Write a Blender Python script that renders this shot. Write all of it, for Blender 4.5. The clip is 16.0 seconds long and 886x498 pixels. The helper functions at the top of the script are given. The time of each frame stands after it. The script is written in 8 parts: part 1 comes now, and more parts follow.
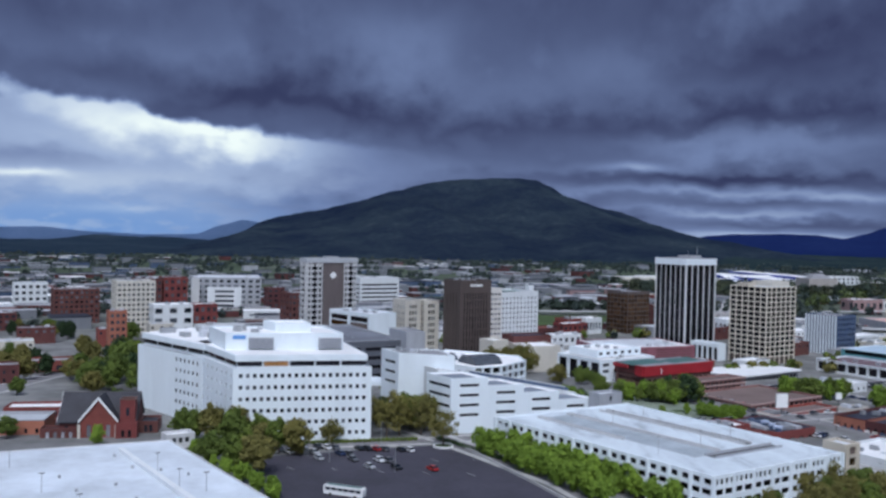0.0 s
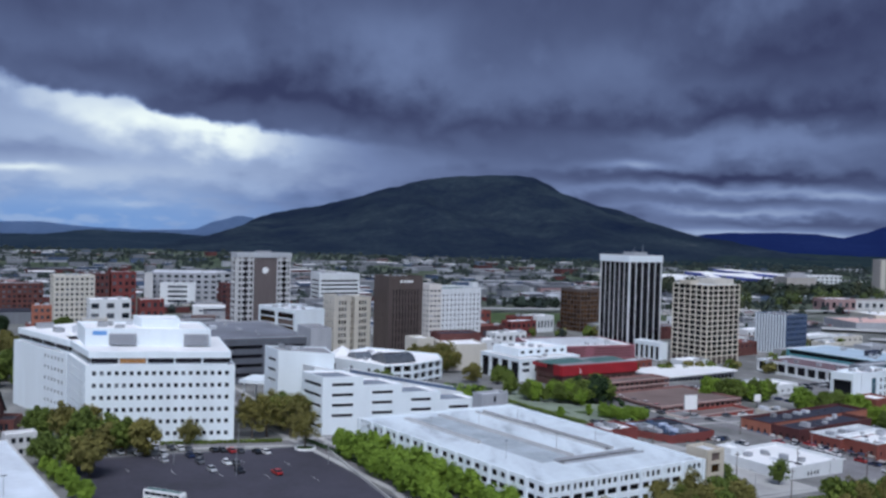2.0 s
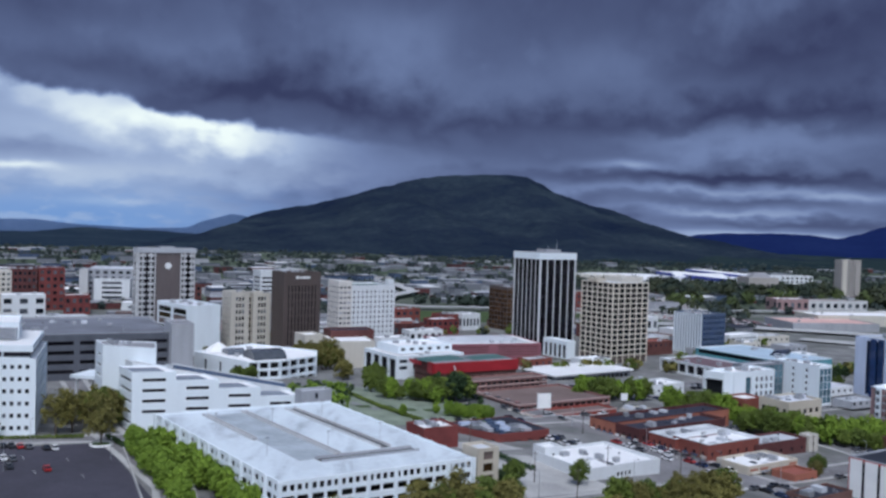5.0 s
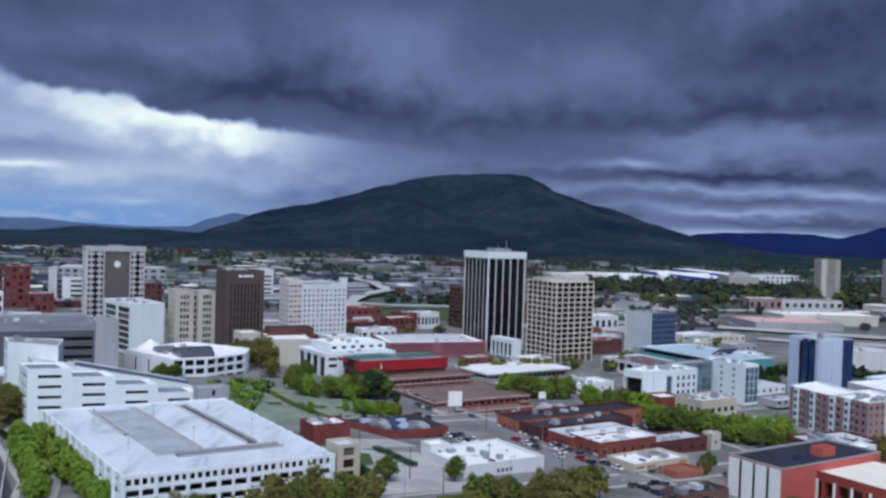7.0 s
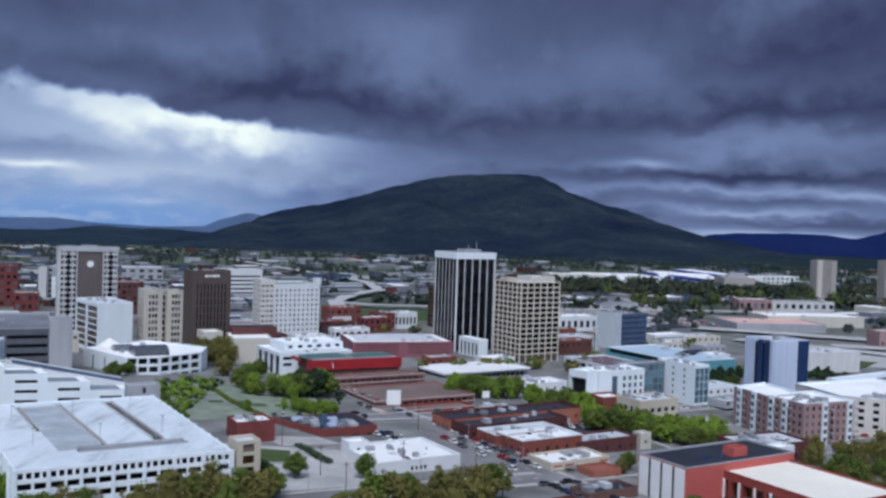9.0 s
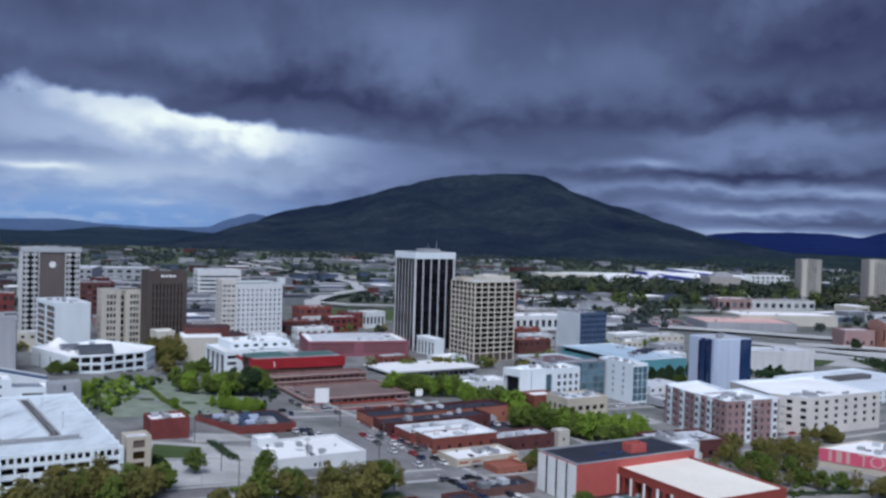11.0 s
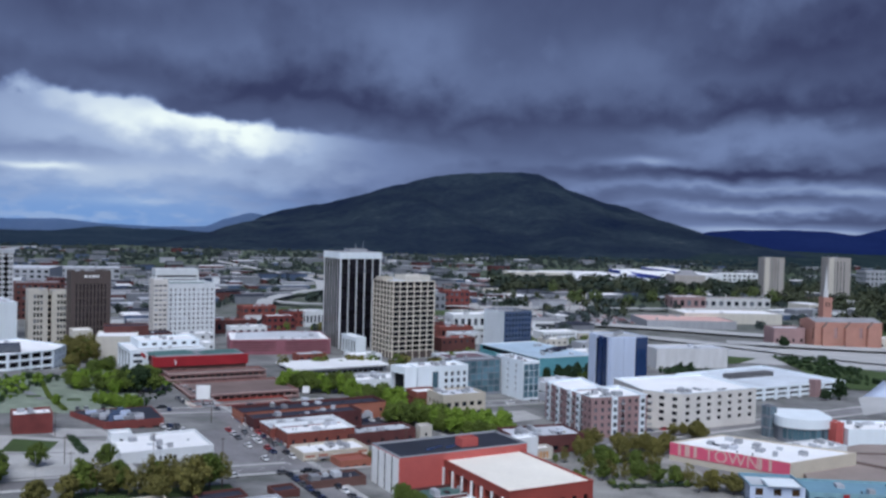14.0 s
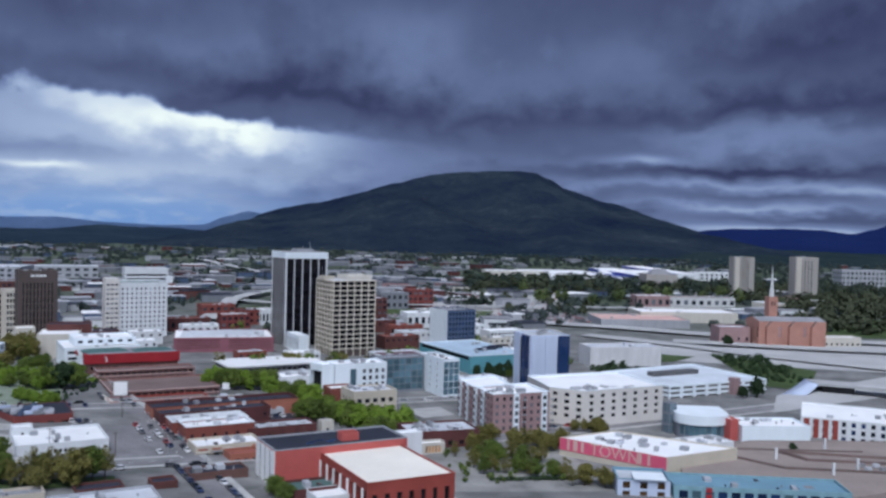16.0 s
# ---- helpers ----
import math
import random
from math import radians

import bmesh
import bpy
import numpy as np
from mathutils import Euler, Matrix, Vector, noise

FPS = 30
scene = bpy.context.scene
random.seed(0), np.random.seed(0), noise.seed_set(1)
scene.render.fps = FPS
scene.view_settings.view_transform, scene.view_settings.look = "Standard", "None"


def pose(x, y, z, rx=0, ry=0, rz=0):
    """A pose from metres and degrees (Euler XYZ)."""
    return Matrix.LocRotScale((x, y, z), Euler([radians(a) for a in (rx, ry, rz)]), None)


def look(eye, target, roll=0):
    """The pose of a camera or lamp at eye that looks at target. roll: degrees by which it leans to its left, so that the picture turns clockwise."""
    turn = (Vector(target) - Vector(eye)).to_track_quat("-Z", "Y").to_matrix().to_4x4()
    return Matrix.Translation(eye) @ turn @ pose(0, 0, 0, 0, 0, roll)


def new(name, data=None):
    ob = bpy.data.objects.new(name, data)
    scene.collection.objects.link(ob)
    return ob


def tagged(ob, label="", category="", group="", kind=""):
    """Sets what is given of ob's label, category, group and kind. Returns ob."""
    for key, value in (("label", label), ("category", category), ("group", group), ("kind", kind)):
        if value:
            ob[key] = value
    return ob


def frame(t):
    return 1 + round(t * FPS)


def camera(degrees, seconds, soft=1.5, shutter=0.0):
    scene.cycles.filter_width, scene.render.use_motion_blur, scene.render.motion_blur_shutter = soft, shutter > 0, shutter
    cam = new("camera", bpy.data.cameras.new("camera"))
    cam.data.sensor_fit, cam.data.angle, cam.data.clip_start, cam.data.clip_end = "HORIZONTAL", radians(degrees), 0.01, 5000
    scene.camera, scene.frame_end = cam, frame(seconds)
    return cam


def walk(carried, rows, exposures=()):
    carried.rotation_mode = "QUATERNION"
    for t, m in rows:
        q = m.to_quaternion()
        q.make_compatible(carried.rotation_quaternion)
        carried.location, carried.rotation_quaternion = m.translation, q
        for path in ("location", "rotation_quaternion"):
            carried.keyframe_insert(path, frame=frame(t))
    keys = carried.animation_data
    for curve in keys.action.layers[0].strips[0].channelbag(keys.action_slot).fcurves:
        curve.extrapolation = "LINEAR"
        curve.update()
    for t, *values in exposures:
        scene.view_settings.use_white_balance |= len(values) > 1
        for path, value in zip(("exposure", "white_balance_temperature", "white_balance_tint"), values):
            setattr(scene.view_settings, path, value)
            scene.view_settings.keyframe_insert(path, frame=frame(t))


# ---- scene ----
# seconds; eye in metres; yaw to the left, pitch and roll in degrees
ROWS = [
    (0.0, -0.00, -0.00, 90.00, -4.937, -1.249, 1.208),
    (0.5, 13.07, 3.33, 89.97, -4.831, -1.281, 1.269),
    (1.0, 26.22, 6.44, 89.68, -4.697, -1.314, 1.353),
    (1.5, 39.40, 9.10, 89.45, -4.583, -1.367, 1.445),
    (2.0, 52.14, 11.40, 89.41, -4.486, -1.423, 1.505),
    (2.5, 64.40, 13.10, 89.16, -4.375, -1.452, 1.560),
    (3.0, 76.37, 14.45, 88.98, -4.252, -1.463, 1.630),
    (3.5, 88.28, 15.30, 88.89, -4.145, -1.459, 1.698),
    (4.0, 100.26, 15.72, 88.74, -4.051, -1.445, 1.736),
    (6.5, 158.64, 9.56, 89.56, -3.709, -1.488, 1.739),
    (7.0, 168.75, 7.99, 90.22, -3.339, -1.528, 1.810),
    (7.5, 178.40, 6.25, 90.80, -2.982, -1.544, 1.896),
    (8.0, 187.34, 4.38, 91.22, -2.664, -1.550, 1.931),
    (10.5, 235.37, -3.57, 92.72, -1.418, -1.578, 1.696),
    (11.0, 245.34, -5.36, 93.11, -1.299, -1.585, 1.696),
    (11.5, 255.32, -7.17, 93.54, -1.206, -1.596, 1.676),
    (12.0, 265.46, -9.22, 93.95, -1.095, -1.603, 1.647),
    (12.5, 275.91, -11.60, 94.40, -0.971, -1.606, 1.620),
    (13.0, 286.70, -14.18, 95.01, -0.864, -1.641, 1.587),
    (13.5, 297.75, -16.59, 95.81, -0.770, -1.678, 1.551),
    (14.0, 309.06, -19.35, 96.54, -0.670, -1.710, 1.528),
    (14.5, 320.66, -22.51, 97.33, -0.550, -1.740, 1.528),
    (15.0, 332.69, -26.04, 98.10, -0.439, -1.759, 1.544),
    (15.5, 345.13, -29.92, 98.92, -0.329, -1.788, 1.557),
    (16.0, 357.54, -34.01, 99.90, -0.226, -1.844, 1.562),
]


def aim(x, y, z, yaw, pitch, roll):
    a, b = radians(yaw), radians(pitch)
    ahead = Vector((-math.sin(a) * math.cos(b), math.cos(a) * math.cos(b), math.sin(b)))
    return look((x, y, z), Vector((x, y, z)) + ahead, roll)


cam = camera(51.0, 16.0, soft=2.7)
walk(cam, [(t, aim(*row)) for t, *row in ROWS], [(0.0, 0.1, 5400.0, 8.0), (16.0, 0.1, 5400.0, 8.0)])

# ---- world and light ----
world = bpy.data.worlds.new("overcast_evening")
scene.world = world
world.use_nodes = True
wn, wl = world.node_tree.nodes, world.node_tree.links
sky = wn.new("ShaderNodeTexSky")
sky.sky_type, sky.sun_disc = "NISHITA", False
sky.sun_elevation, sky.sun_rotation = radians(60), radians(185)
sky.air_density, sky.dust_density, sky.ozone_density = 0.9, 4.5, 0.6
wl.new(sky.outputs[0], wn["Background"].inputs[0])
wn["Background"].inputs[1].default_value = 0.087

sun_data = bpy.data.lights.new("sun", "SUN")
sun_data.energy, sun_data.angle, sun_data.color = 1.8, radians(34), (1.0, 0.94, 0.875)
sun = new("sun", sun_data)
sun.matrix_world = look((0, 0, 0), (0.06, 0.67, -0.92))


# ---- node helpers ----
def math_node(nt, op, a, b=None, c=None, clamp=False):
    n = nt.nodes.new("ShaderNodeMath")
    n.operation, n.use_clamp = op, clamp
    for i, v in enumerate((a, b, c)):
        if v is None:
            continue
        if isinstance(v, (int, float)):
            n.inputs[i].default_value = v
        else:
            nt.links.new(v, n.inputs[i])
    return n.outputs[0]


def noise_node(nt, vec, scale, detail=3.0, rough=0.55, distort=0.0):
    n = nt.nodes.new("ShaderNodeTexNoise")
    n.inputs["Scale"].default_value = scale
    n.inputs["Detail"].default_value = detail
    n.inputs["Roughness"].default_value = rough
    n.inputs["Distortion"].default_value = distort
    if vec is not None:
        nt.links.new(vec, n.inputs["Vector"])
    return n.outputs[0]


def ramp_node(nt, fac, stops):
    n = nt.nodes.new("ShaderNodeValToRGB")
    while len(n.color_ramp.elements) < len(stops):
        n.color_ramp.elements.new(0.5)
    for e, (p, c) in zip(n.color_ramp.elements, stops):
        e.position, e.color = p, (*c, 1)
    nt.links.new(fac, n.inputs[0])
    return n.outputs[0]


def mix_node(nt, fac, a, b, blend="MIX"):
    n = nt.nodes.new("ShaderNodeMix")
    n.data_type, n.blend_type = "RGBA", blend
    for sock, v in ((n.inputs[0], fac), (n.inputs[6], a), (n.inputs[7], b)):
        if isinstance(v, (int, float)):
            sock.default_value = v
        elif isinstance(v, tuple):
            sock.default_value = (*v, 1)
        else:
            nt.links.new(v, sock)
    return n.outputs[2]


def blank(name):
    m = bpy.data.materials.new(name)
    m.use_nodes = True
    return m, m.node_tree, m.node_tree.nodes["Principled BSDF"]


def position(nt):
    return nt.nodes.new("ShaderNodeNewGeometry").outputs["Position"]


def surf(name, col, rough=0.8, var=0.18, scale=0.12, fine=1.6, bump=0.15, metal=0.0, tint=0.0, streak=False, spec=0.4):
    """A weathered surface: broad stains and fine grain in world metres; tint shifts each object a little."""
    m, nt, p = blank(name)
    pos = position(nt)
    if streak:
        mp = nt.nodes.new("ShaderNodeMapping")
        mp.inputs["Scale"].default_value = (1, 1, 0.18)
        nt.links.new(pos, mp.inputs[0])
        broad = noise_node(nt, mp.outputs[0], scale * 3, 4)
    else:
        broad = noise_node(nt, pos, scale, 4)
    grain = noise_node(nt, pos, fine, 5, 0.65)
    f = math_node(nt, "ADD", math_node(nt, "MULTIPLY", broad, 1.3), math_node(nt, "MULTIPLY", grain, 0.7))
    lo = tuple(max(0.0, c * (1 - var)) for c in col)
    hi = tuple(min(1.0, c * (1 + var)) for c in col)
    c = ramp_node(nt, math_node(nt, "MULTIPLY", f, 0.5), [(0.3, lo), (0.7, hi)])
    if tint:
        info = nt.nodes.new("ShaderNodeObjectInfo").outputs["Random"]
        hs = nt.nodes.new("ShaderNodeHueSaturation")
        nt.links.new(math_node(nt, "ADD", math_node(nt, "MULTIPLY", info, 2 * tint), 1 - tint), hs.inputs["Value"])
        nt.links.new(math_node(nt, "ADD", math_node(nt, "MULTIPLY", info, tint * 0.12), 0.5 - tint * 0.06), hs.inputs["Hue"])
        nt.links.new(c, hs.inputs["Color"])
        c = hs.outputs[0]
    nt.links.new(c, p.inputs["Base Color"])
    p.inputs["Roughness"].default_value = rough
    p.inputs["Metallic"].default_value = metal
    p.inputs["Specular IOR Level"].default_value = spec
    if bump:
        b = nt.nodes.new("ShaderNodeBump")
        b.inputs["Strength"].default_value, b.inputs["Distance"].default_value = bump, 0.05
        nt.links.new(grain, b.inputs["Height"])
        nt.links.new(b.outputs[0], p.inputs["Normal"])
    return m


def glass(name, col, rough=0.08, tint=0.6):
    """Tinted office glass, dark inside; each pane differs a little."""
    m, nt, p = blank(name)
    info = nt.nodes.new("ShaderNodeObjectInfo").outputs["Random"]
    grain = noise_node(nt, position(nt), 0.35, 2)
    f = math_node(nt, "ADD", math_node(nt, "MULTIPLY", info, 0.6), math_node(nt, "MULTIPLY", grain, 0.4))
    c = ramp_node(nt, f, [(0.25, tuple(v * (1 - tint) for v in col)), (0.6, col), (0.95, tuple(min(1, v * (1 + 1.5 * tint)) for v in col))])
    nt.links.new(c, p.inputs["Base Color"])
    p.inputs["Roughness"].default_value = rough
    p.inputs["Specular IOR Level"].default_value = 0.32
    p.inputs["Coat Weight"].default_value = 0.1
    return m


# ---- materials ----
WHITE = surf("white_precast_panel", (0.745, 0.8, 0.845), 0.7, 0.07, 0.05, 1.2, 0.08, streak=True)
WHITE2 = surf("off_white_render", (0.66, 0.68, 0.7), 0.75, 0.1, 0.06, 1.2, 0.08, tint=0.08, streak=True)
CONCRETE = surf("pale_concrete", (0.55, 0.55, 0.56), 0.85, 0.14, 0.08, 1.0, 0.15, tint=0.06, streak=True)
GREYWALL = surf("grey_panel_wall", (0.2, 0.21, 0.24), 0.7, 0.15, 0.08, 1.0, 0.1, tint=0.1, streak=True)
LIGHTGREY = surf("light_grey_wall", (0.36, 0.37, 0.4), 0.75, 0.14, 0.08, 1.0, 0.1, tint=0.1, streak=True)
CREAM = surf("cream_stone", (0.55, 0.52, 0.46), 0.8, 0.12, 0.08, 1.2, 0.12, tint=0.06, streak=True)
BEIGE = surf("beige_stucco", (0.5, 0.45, 0.37), 0.85, 0.12, 0.08, 1.2, 0.12, tint=0.06)
PALESTUCCO = surf("pale_beige_stucco", (0.64, 0.61, 0.575), 0.85, 0.12, 0.08, 1.2, 0.12)
GREIGE = surf("weathered_beige_stucco", (0.37, 0.345, 0.325), 0.85, 0.12, 0.08, 1.2, 0.12, streak=True)
GOLD = surf("tan_concrete_frame", (0.7, 0.64, 0.53), 0.75, 0.12, 0.08, 1.2, 0.1, streak=True)
BRICK = surf("red_brick", (0.18, 0.05, 0.042), 0.85, 0.28, 0.15, 2.2, 0.2, tint=0.12)
REDBRICK = surf("bright_red_brick", (0.27, 0.055, 0.042), 0.85, 0.22, 0.15, 2.2, 0.2)
BRICK2 = surf("dark_red_brick", (0.1, 0.036, 0.034), 0.85, 0.3, 0.15, 2.2, 0.2, tint=0.15)
BRICKP = surf("pink_brick", (0.31, 0.205, 0.205), 0.85, 0.2, 0.1, 2.0, 0.15, tint=0.05)
ORANGE = surf("orange_brick", (0.33, 0.13, 0.085), 0.85, 0.22, 0.12, 2.0, 0.15, tint=0.05)
REDPAINT = surf("red_painted_metal", (0.3, 0.02, 0.028), 0.5, 0.25, 0.1, 1.5, 0.05)
REDWALL = surf("red_painted_wall", (0.46, 0.105, 0.092), 0.7, 0.15, 0.12, 1.5, 0.1)
PINKWALL = surf("magenta_painted_wall", (0.62, 0.1, 0.18), 0.7, 0.15, 0.12, 1.5, 0.08)
MAUVE = surf("mauve_brick", (0.25, 0.1, 0.125), 0.85, 0.2, 0.1, 2.0, 0.15)
TAUPE = surf("taupe_roof_deck", (0.17, 0.125, 0.115), 0.9, 0.25, 0.06, 0.8, 0.15)
ROSE = surf("rose_brick", (0.25, 0.135, 0.125), 0.85, 0.22, 0.12, 2.0, 0.15)
# Flat black paints the shade in a recess and under an overhang.
BLACKSHADE = surf("black_painted_shade", (0.012, 0.013, 0.016), 0.7, 0.2, 0.1, 1.0, 0.05, spec=0.2)
PALEROSE = surf("pale_rose_concrete", (0.42, 0.3, 0.28), 0.85, 0.16, 0.1, 1.5, 0.12)
PLUM = surf("brown_plum_roof", (0.15, 0.1, 0.115), 0.85, 0.22, 0.06, 0.8, 0.12)
ROOFB = surf("pale_blue_grey_roof", (0.4, 0.5, 0.6), 0.8, 0.16, 0.05, 0.6, 0.1)
UMBER = surf("umber_brick", (0.13, 0.07, 0.06), 0.85, 0.25, 0.12, 2.0, 0.15)
CHURCHB = surf("pale_orange_brick", (0.39, 0.205, 0.16), 0.85, 0.18, 0.1, 2.0, 0.15)
PLAZA = surf("brown_grey_deck", (0.27, 0.225, 0.205), 0.9, 0.2, 0.05, 0.7, 0.15)
LIGHTBLUE = surf("light_blue_roof", (0.17, 0.29, 0.37), 0.6, 0.15, 0.06, 0.8, 0.06)
PALEPINK = surf("faded_pink_roof", (0.6, 0.4, 0.36), 0.8, 0.16, 0.06, 1.0, 0.1)
BROWN = surf("brown_stone_panel", (0.085, 0.066, 0.06), 0.6, 0.16, 0.06, 1.0, 0.08, streak=True)
BROWN2 = surf("taupe_brick_panel", (0.14, 0.105, 0.095), 0.8, 0.14, 0.1, 1.5, 0.1)
GREYBROWN = surf("grey_brown_panel", (0.125, 0.104, 0.104), 0.75, 0.14, 0.1, 1.5, 0.1, streak=True)
ROOFW = surf("white_membrane_roof", (0.82, 0.82, 0.83), 0.8, 0.1, 0.04, 0.6, 0.1, tint=0.06)
CREAMROOF = surf("cream_membrane_roof", (0.84, 0.8, 0.71), 0.8, 0.1, 0.04, 0.6, 0.1, tint=0.06)
ROOFL = surf("light_grey_roof", (0.5, 0.52, 0.56), 0.85, 0.16, 0.05, 0.6, 0.12, tint=0.12)
ROOFG = surf("gravel_roof", (0.26, 0.26, 0.28), 0.95, 0.25, 0.06, 0.8, 0.2, tint=0.15)
ROOFD = surf("dark_membrane_roof", (0.026, 0.029, 0.045), 0.75, 0.35, 0.06, 0.8, 0.12, tint=0.15)
ROOFGREEN = surf("green_copper_roof", (0.07, 0.135, 0.13), 0.6, 0.22, 0.1, 1.0, 0.1)
ROOFRED = surf("rust_red_roof", (0.24, 0.08, 0.06), 0.8, 0.25, 0.08, 0.8, 0.15)
DECK = surf("pale_parking_deck", (0.6, 0.645, 0.705), 0.85, 0.26, 0.045, 0.22, 0.12)


def worn_deck():
    """Pale concrete deck with long tyre-worn smears running along the ramps."""
    m, nt, p = blank("worn_roof_deck")
    mp = nt.nodes.new("ShaderNodeMapping")
    mp.inputs["Rotation"].default_value = (0, 0, radians(-28))
    mp.inputs["Scale"].default_value = (0.09, 0.028, 0.1)
    nt.links.new(position(nt), mp.inputs[0])
    smear = noise_node(nt, mp.outputs[0], 1.0, 5, 0.62, 0.8)
    fine = noise_node(nt, position(nt), 0.5, 5, 0.65)
    f = math_node(nt, "ADD", math_node(nt, "MULTIPLY", smear, 0.75), math_node(nt, "MULTIPLY", fine, 0.25))
    c = ramp_node(nt, f, [(0.34, (0.36, 0.4, 0.44)), (0.44, (0.53, 0.58, 0.63)), (0.54, (0.62, 0.68, 0.73)), (0.7, (0.67, 0.73, 0.78))])
    nt.links.new(c, p.inputs["Base Color"])
    p.inputs["Roughness"].default_value = 0.85
    return m


ROOFDECK = worn_deck()
SLABWALL = surf("dark_grey_slab_wall", (0.1, 0.107, 0.13), 0.75, 0.2, 0.08, 1.0, 0.1, streak=True)
SLABROOF = surf("weathered_grey_slab_roof", (0.17, 0.178, 0.21), 0.9, 0.28, 0.05, 0.7, 0.15)
COURT = surf("grey_blue_roof_court", (0.2, 0.225, 0.27), 0.85, 0.25, 0.1, 0.8, 0.1)
RAMPDECK = surf("worn_ramp_concrete", (0.36, 0.4, 0.44), 0.85, 0.3, 0.09, 0.5, 0.1)
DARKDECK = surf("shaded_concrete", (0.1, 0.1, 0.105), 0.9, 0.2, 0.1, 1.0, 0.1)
STEEL = surf("galvanised_steel", (0.42, 0.43, 0.45), 0.45, 0.15, 0.5, 3.0, 0.05, metal=0.6)
POLE = surf("dark_painted_steel", (0.08, 0.08, 0.085), 0.5, 0.1, 0.5, 3.0, 0.0)
WHITEPAINT = surf("white_paint", (0.82, 0.82, 0.82), 0.5, 0.06, 0.2, 2.0, 0.03)
TEAL = surf("teal_cladding", (0.13, 0.32, 0.37), 0.45, 0.15, 0.08, 1.0, 0.03)
BLUETEAL = surf("dull_blue_render", (0.2, 0.33, 0.38), 0.7, 0.2, 0.1, 1.0, 0.06, streak=True)
BLUEWALL = surf("slate_blue_cladding", (0.07, 0.1, 0.17), 0.5, 0.15, 0.08, 1.0, 0.04)
PALEBLUE = surf("pale_blue_cladding", (0.5, 0.56, 0.7), 0.45, 0.08, 0.08, 1.0, 0.03, streak=True)
SIGNBLUE = surf("sky_blue_sign", (0.14, 0.3, 0.62), 0.5, 0.08, 0.3, 2.0, 0.02)
BLUEROOF = surf("bright_blue_metal_roof", (0.02, 0.05, 0.35), 0.45, 0.15, 0.05, 0.5, 0.03)
SLATE = surf("dark_slate_roof", (0.035, 0.035, 0.045), 0.7, 0.3, 0.2, 1.5, 0.15)
ASPHALT = surf("worn_asphalt", (0.05, 0.047, 0.064), 0.85, 0.35, 0.05, 0.6, 0.2)
ROADM = surf("grey_street_asphalt", (0.19, 0.184, 0.192), 0.9, 0.42, 0.05, 0.8, 0.15)
PAVE = surf("concrete_pavement", (0.4, 0.395, 0.39), 0.9, 0.32, 0.08, 1.0, 0.15)
HIGHWAY = surf("pale_highway_concrete", (0.42, 0.42, 0.42), 0.9, 0.14, 0.03, 0.3, 0.1)
PAINT = surf("worn_road_paint", (0.6, 0.6, 0.58), 0.8, 0.25, 0.5, 3.0, 0.0)
GRASS = surf("spring_lawn", (0.05, 0.078, 0.022), 0.95, 0.4, 0.06, 0.8, 0.3)
BARK = surf("grey_brown_bark", (0.09, 0.07, 0.055), 0.9, 0.3, 1.0, 6.0, 0.3)
RUBBER = surf("black_rubber", (0.02, 0.02, 0.02), 0.85, 0.2, 1.0, 6.0, 0.0)
GLASS = glass("dark_window_glass", (0.02, 0.025, 0.035))
GLASSB = glass("blue_window_glass", (0.012, 0.028, 0.085))
GLASSG = glass("grey_window_glass", (0.1, 0.11, 0.13))
GLASSK = glass("black_curtain_glass", (0.012, 0.011, 0.016), 0.12, 0.4)
GLASST = glass("teal_curtain_glass", (0.1, 0.17, 0.21), 0.1, 0.4)
GLASSBR = glass("bronze_curtain_glass", (0.07, 0.038, 0.016), 0.1, 0.5)
# Near-black that paints shade inside the garages and under the bridge.
SHADE = surf("painted_shade_concrete", (0.045, 0.045, 0.048), 0.9, 0.2, 0.1, 1.0, 0.1)
GLASSL = glass("pale_blind_window", (0.3, 0.31, 0.35), 0.2, 0.5)
# The lit look is painted in amber base colour; these panes emit nothing.
GLASSLIT = glass("amber_lit_window", (0.5, 0.26, 0.1), 0.2, 0.5)


def leaf_mat(name, col, var=0.35):
    m, nt, p = blank(name)
    rnd = nt.nodes.new("ShaderNodeObjectInfo").outputs["Random"]
    isl = nt.nodes.new("ShaderNodeNewGeometry").outputs["Random Per Island"]
    f = math_node(nt, "ADD", math_node(nt, "MULTIPLY", rnd, 0.45), math_node(nt, "MULTIPLY", isl, 0.55))
    c = ramp_node(nt, f, [(0.05, tuple(v * (1 - var) for v in col)), (0.5, col), (0.95, (min(1, col[0] * (1 + 1.3 * var)), min(1, col[1] * (1 + var)), col[2]))])
    nt.links.new(c, p.inputs["Base Color"])
    p.inputs["Roughness"].default_value = 0.75
    p.inputs["Specular IOR Level"].default_value = 0.25
    return m


LEAF = leaf_mat("spring_green_leaves", (0.09, 0.125, 0.022), 0.3)
LEAFB = leaf_mat("bright_green_leaves", (0.155, 0.235, 0.026), 0.22)
LEAFO = leaf_mat("olive_brown_leaves", (0.135, 0.125, 0.034), 0.2)
LEAFD = leaf_mat("dark_evergreen_leaves", (0.026, 0.048, 0.018), 0.3)
WOODS = leaf_mat("mixed_woodland_leaves", (0.032, 0.047, 0.034), 0.25)
# Haze painted into the leaves: greyer and bluer than the near trees.
FARWOOD = leaf_mat("haze_tinted_leaves", (0.042, 0.058, 0.055), 0.35)
WOODSO = leaf_mat("olive_woodland_leaves", (0.05, 0.06, 0.033), 0.25)
WOODSG = leaf_mat("fresh_woodland_leaves", (0.075, 0.1, 0.03), 0.25)
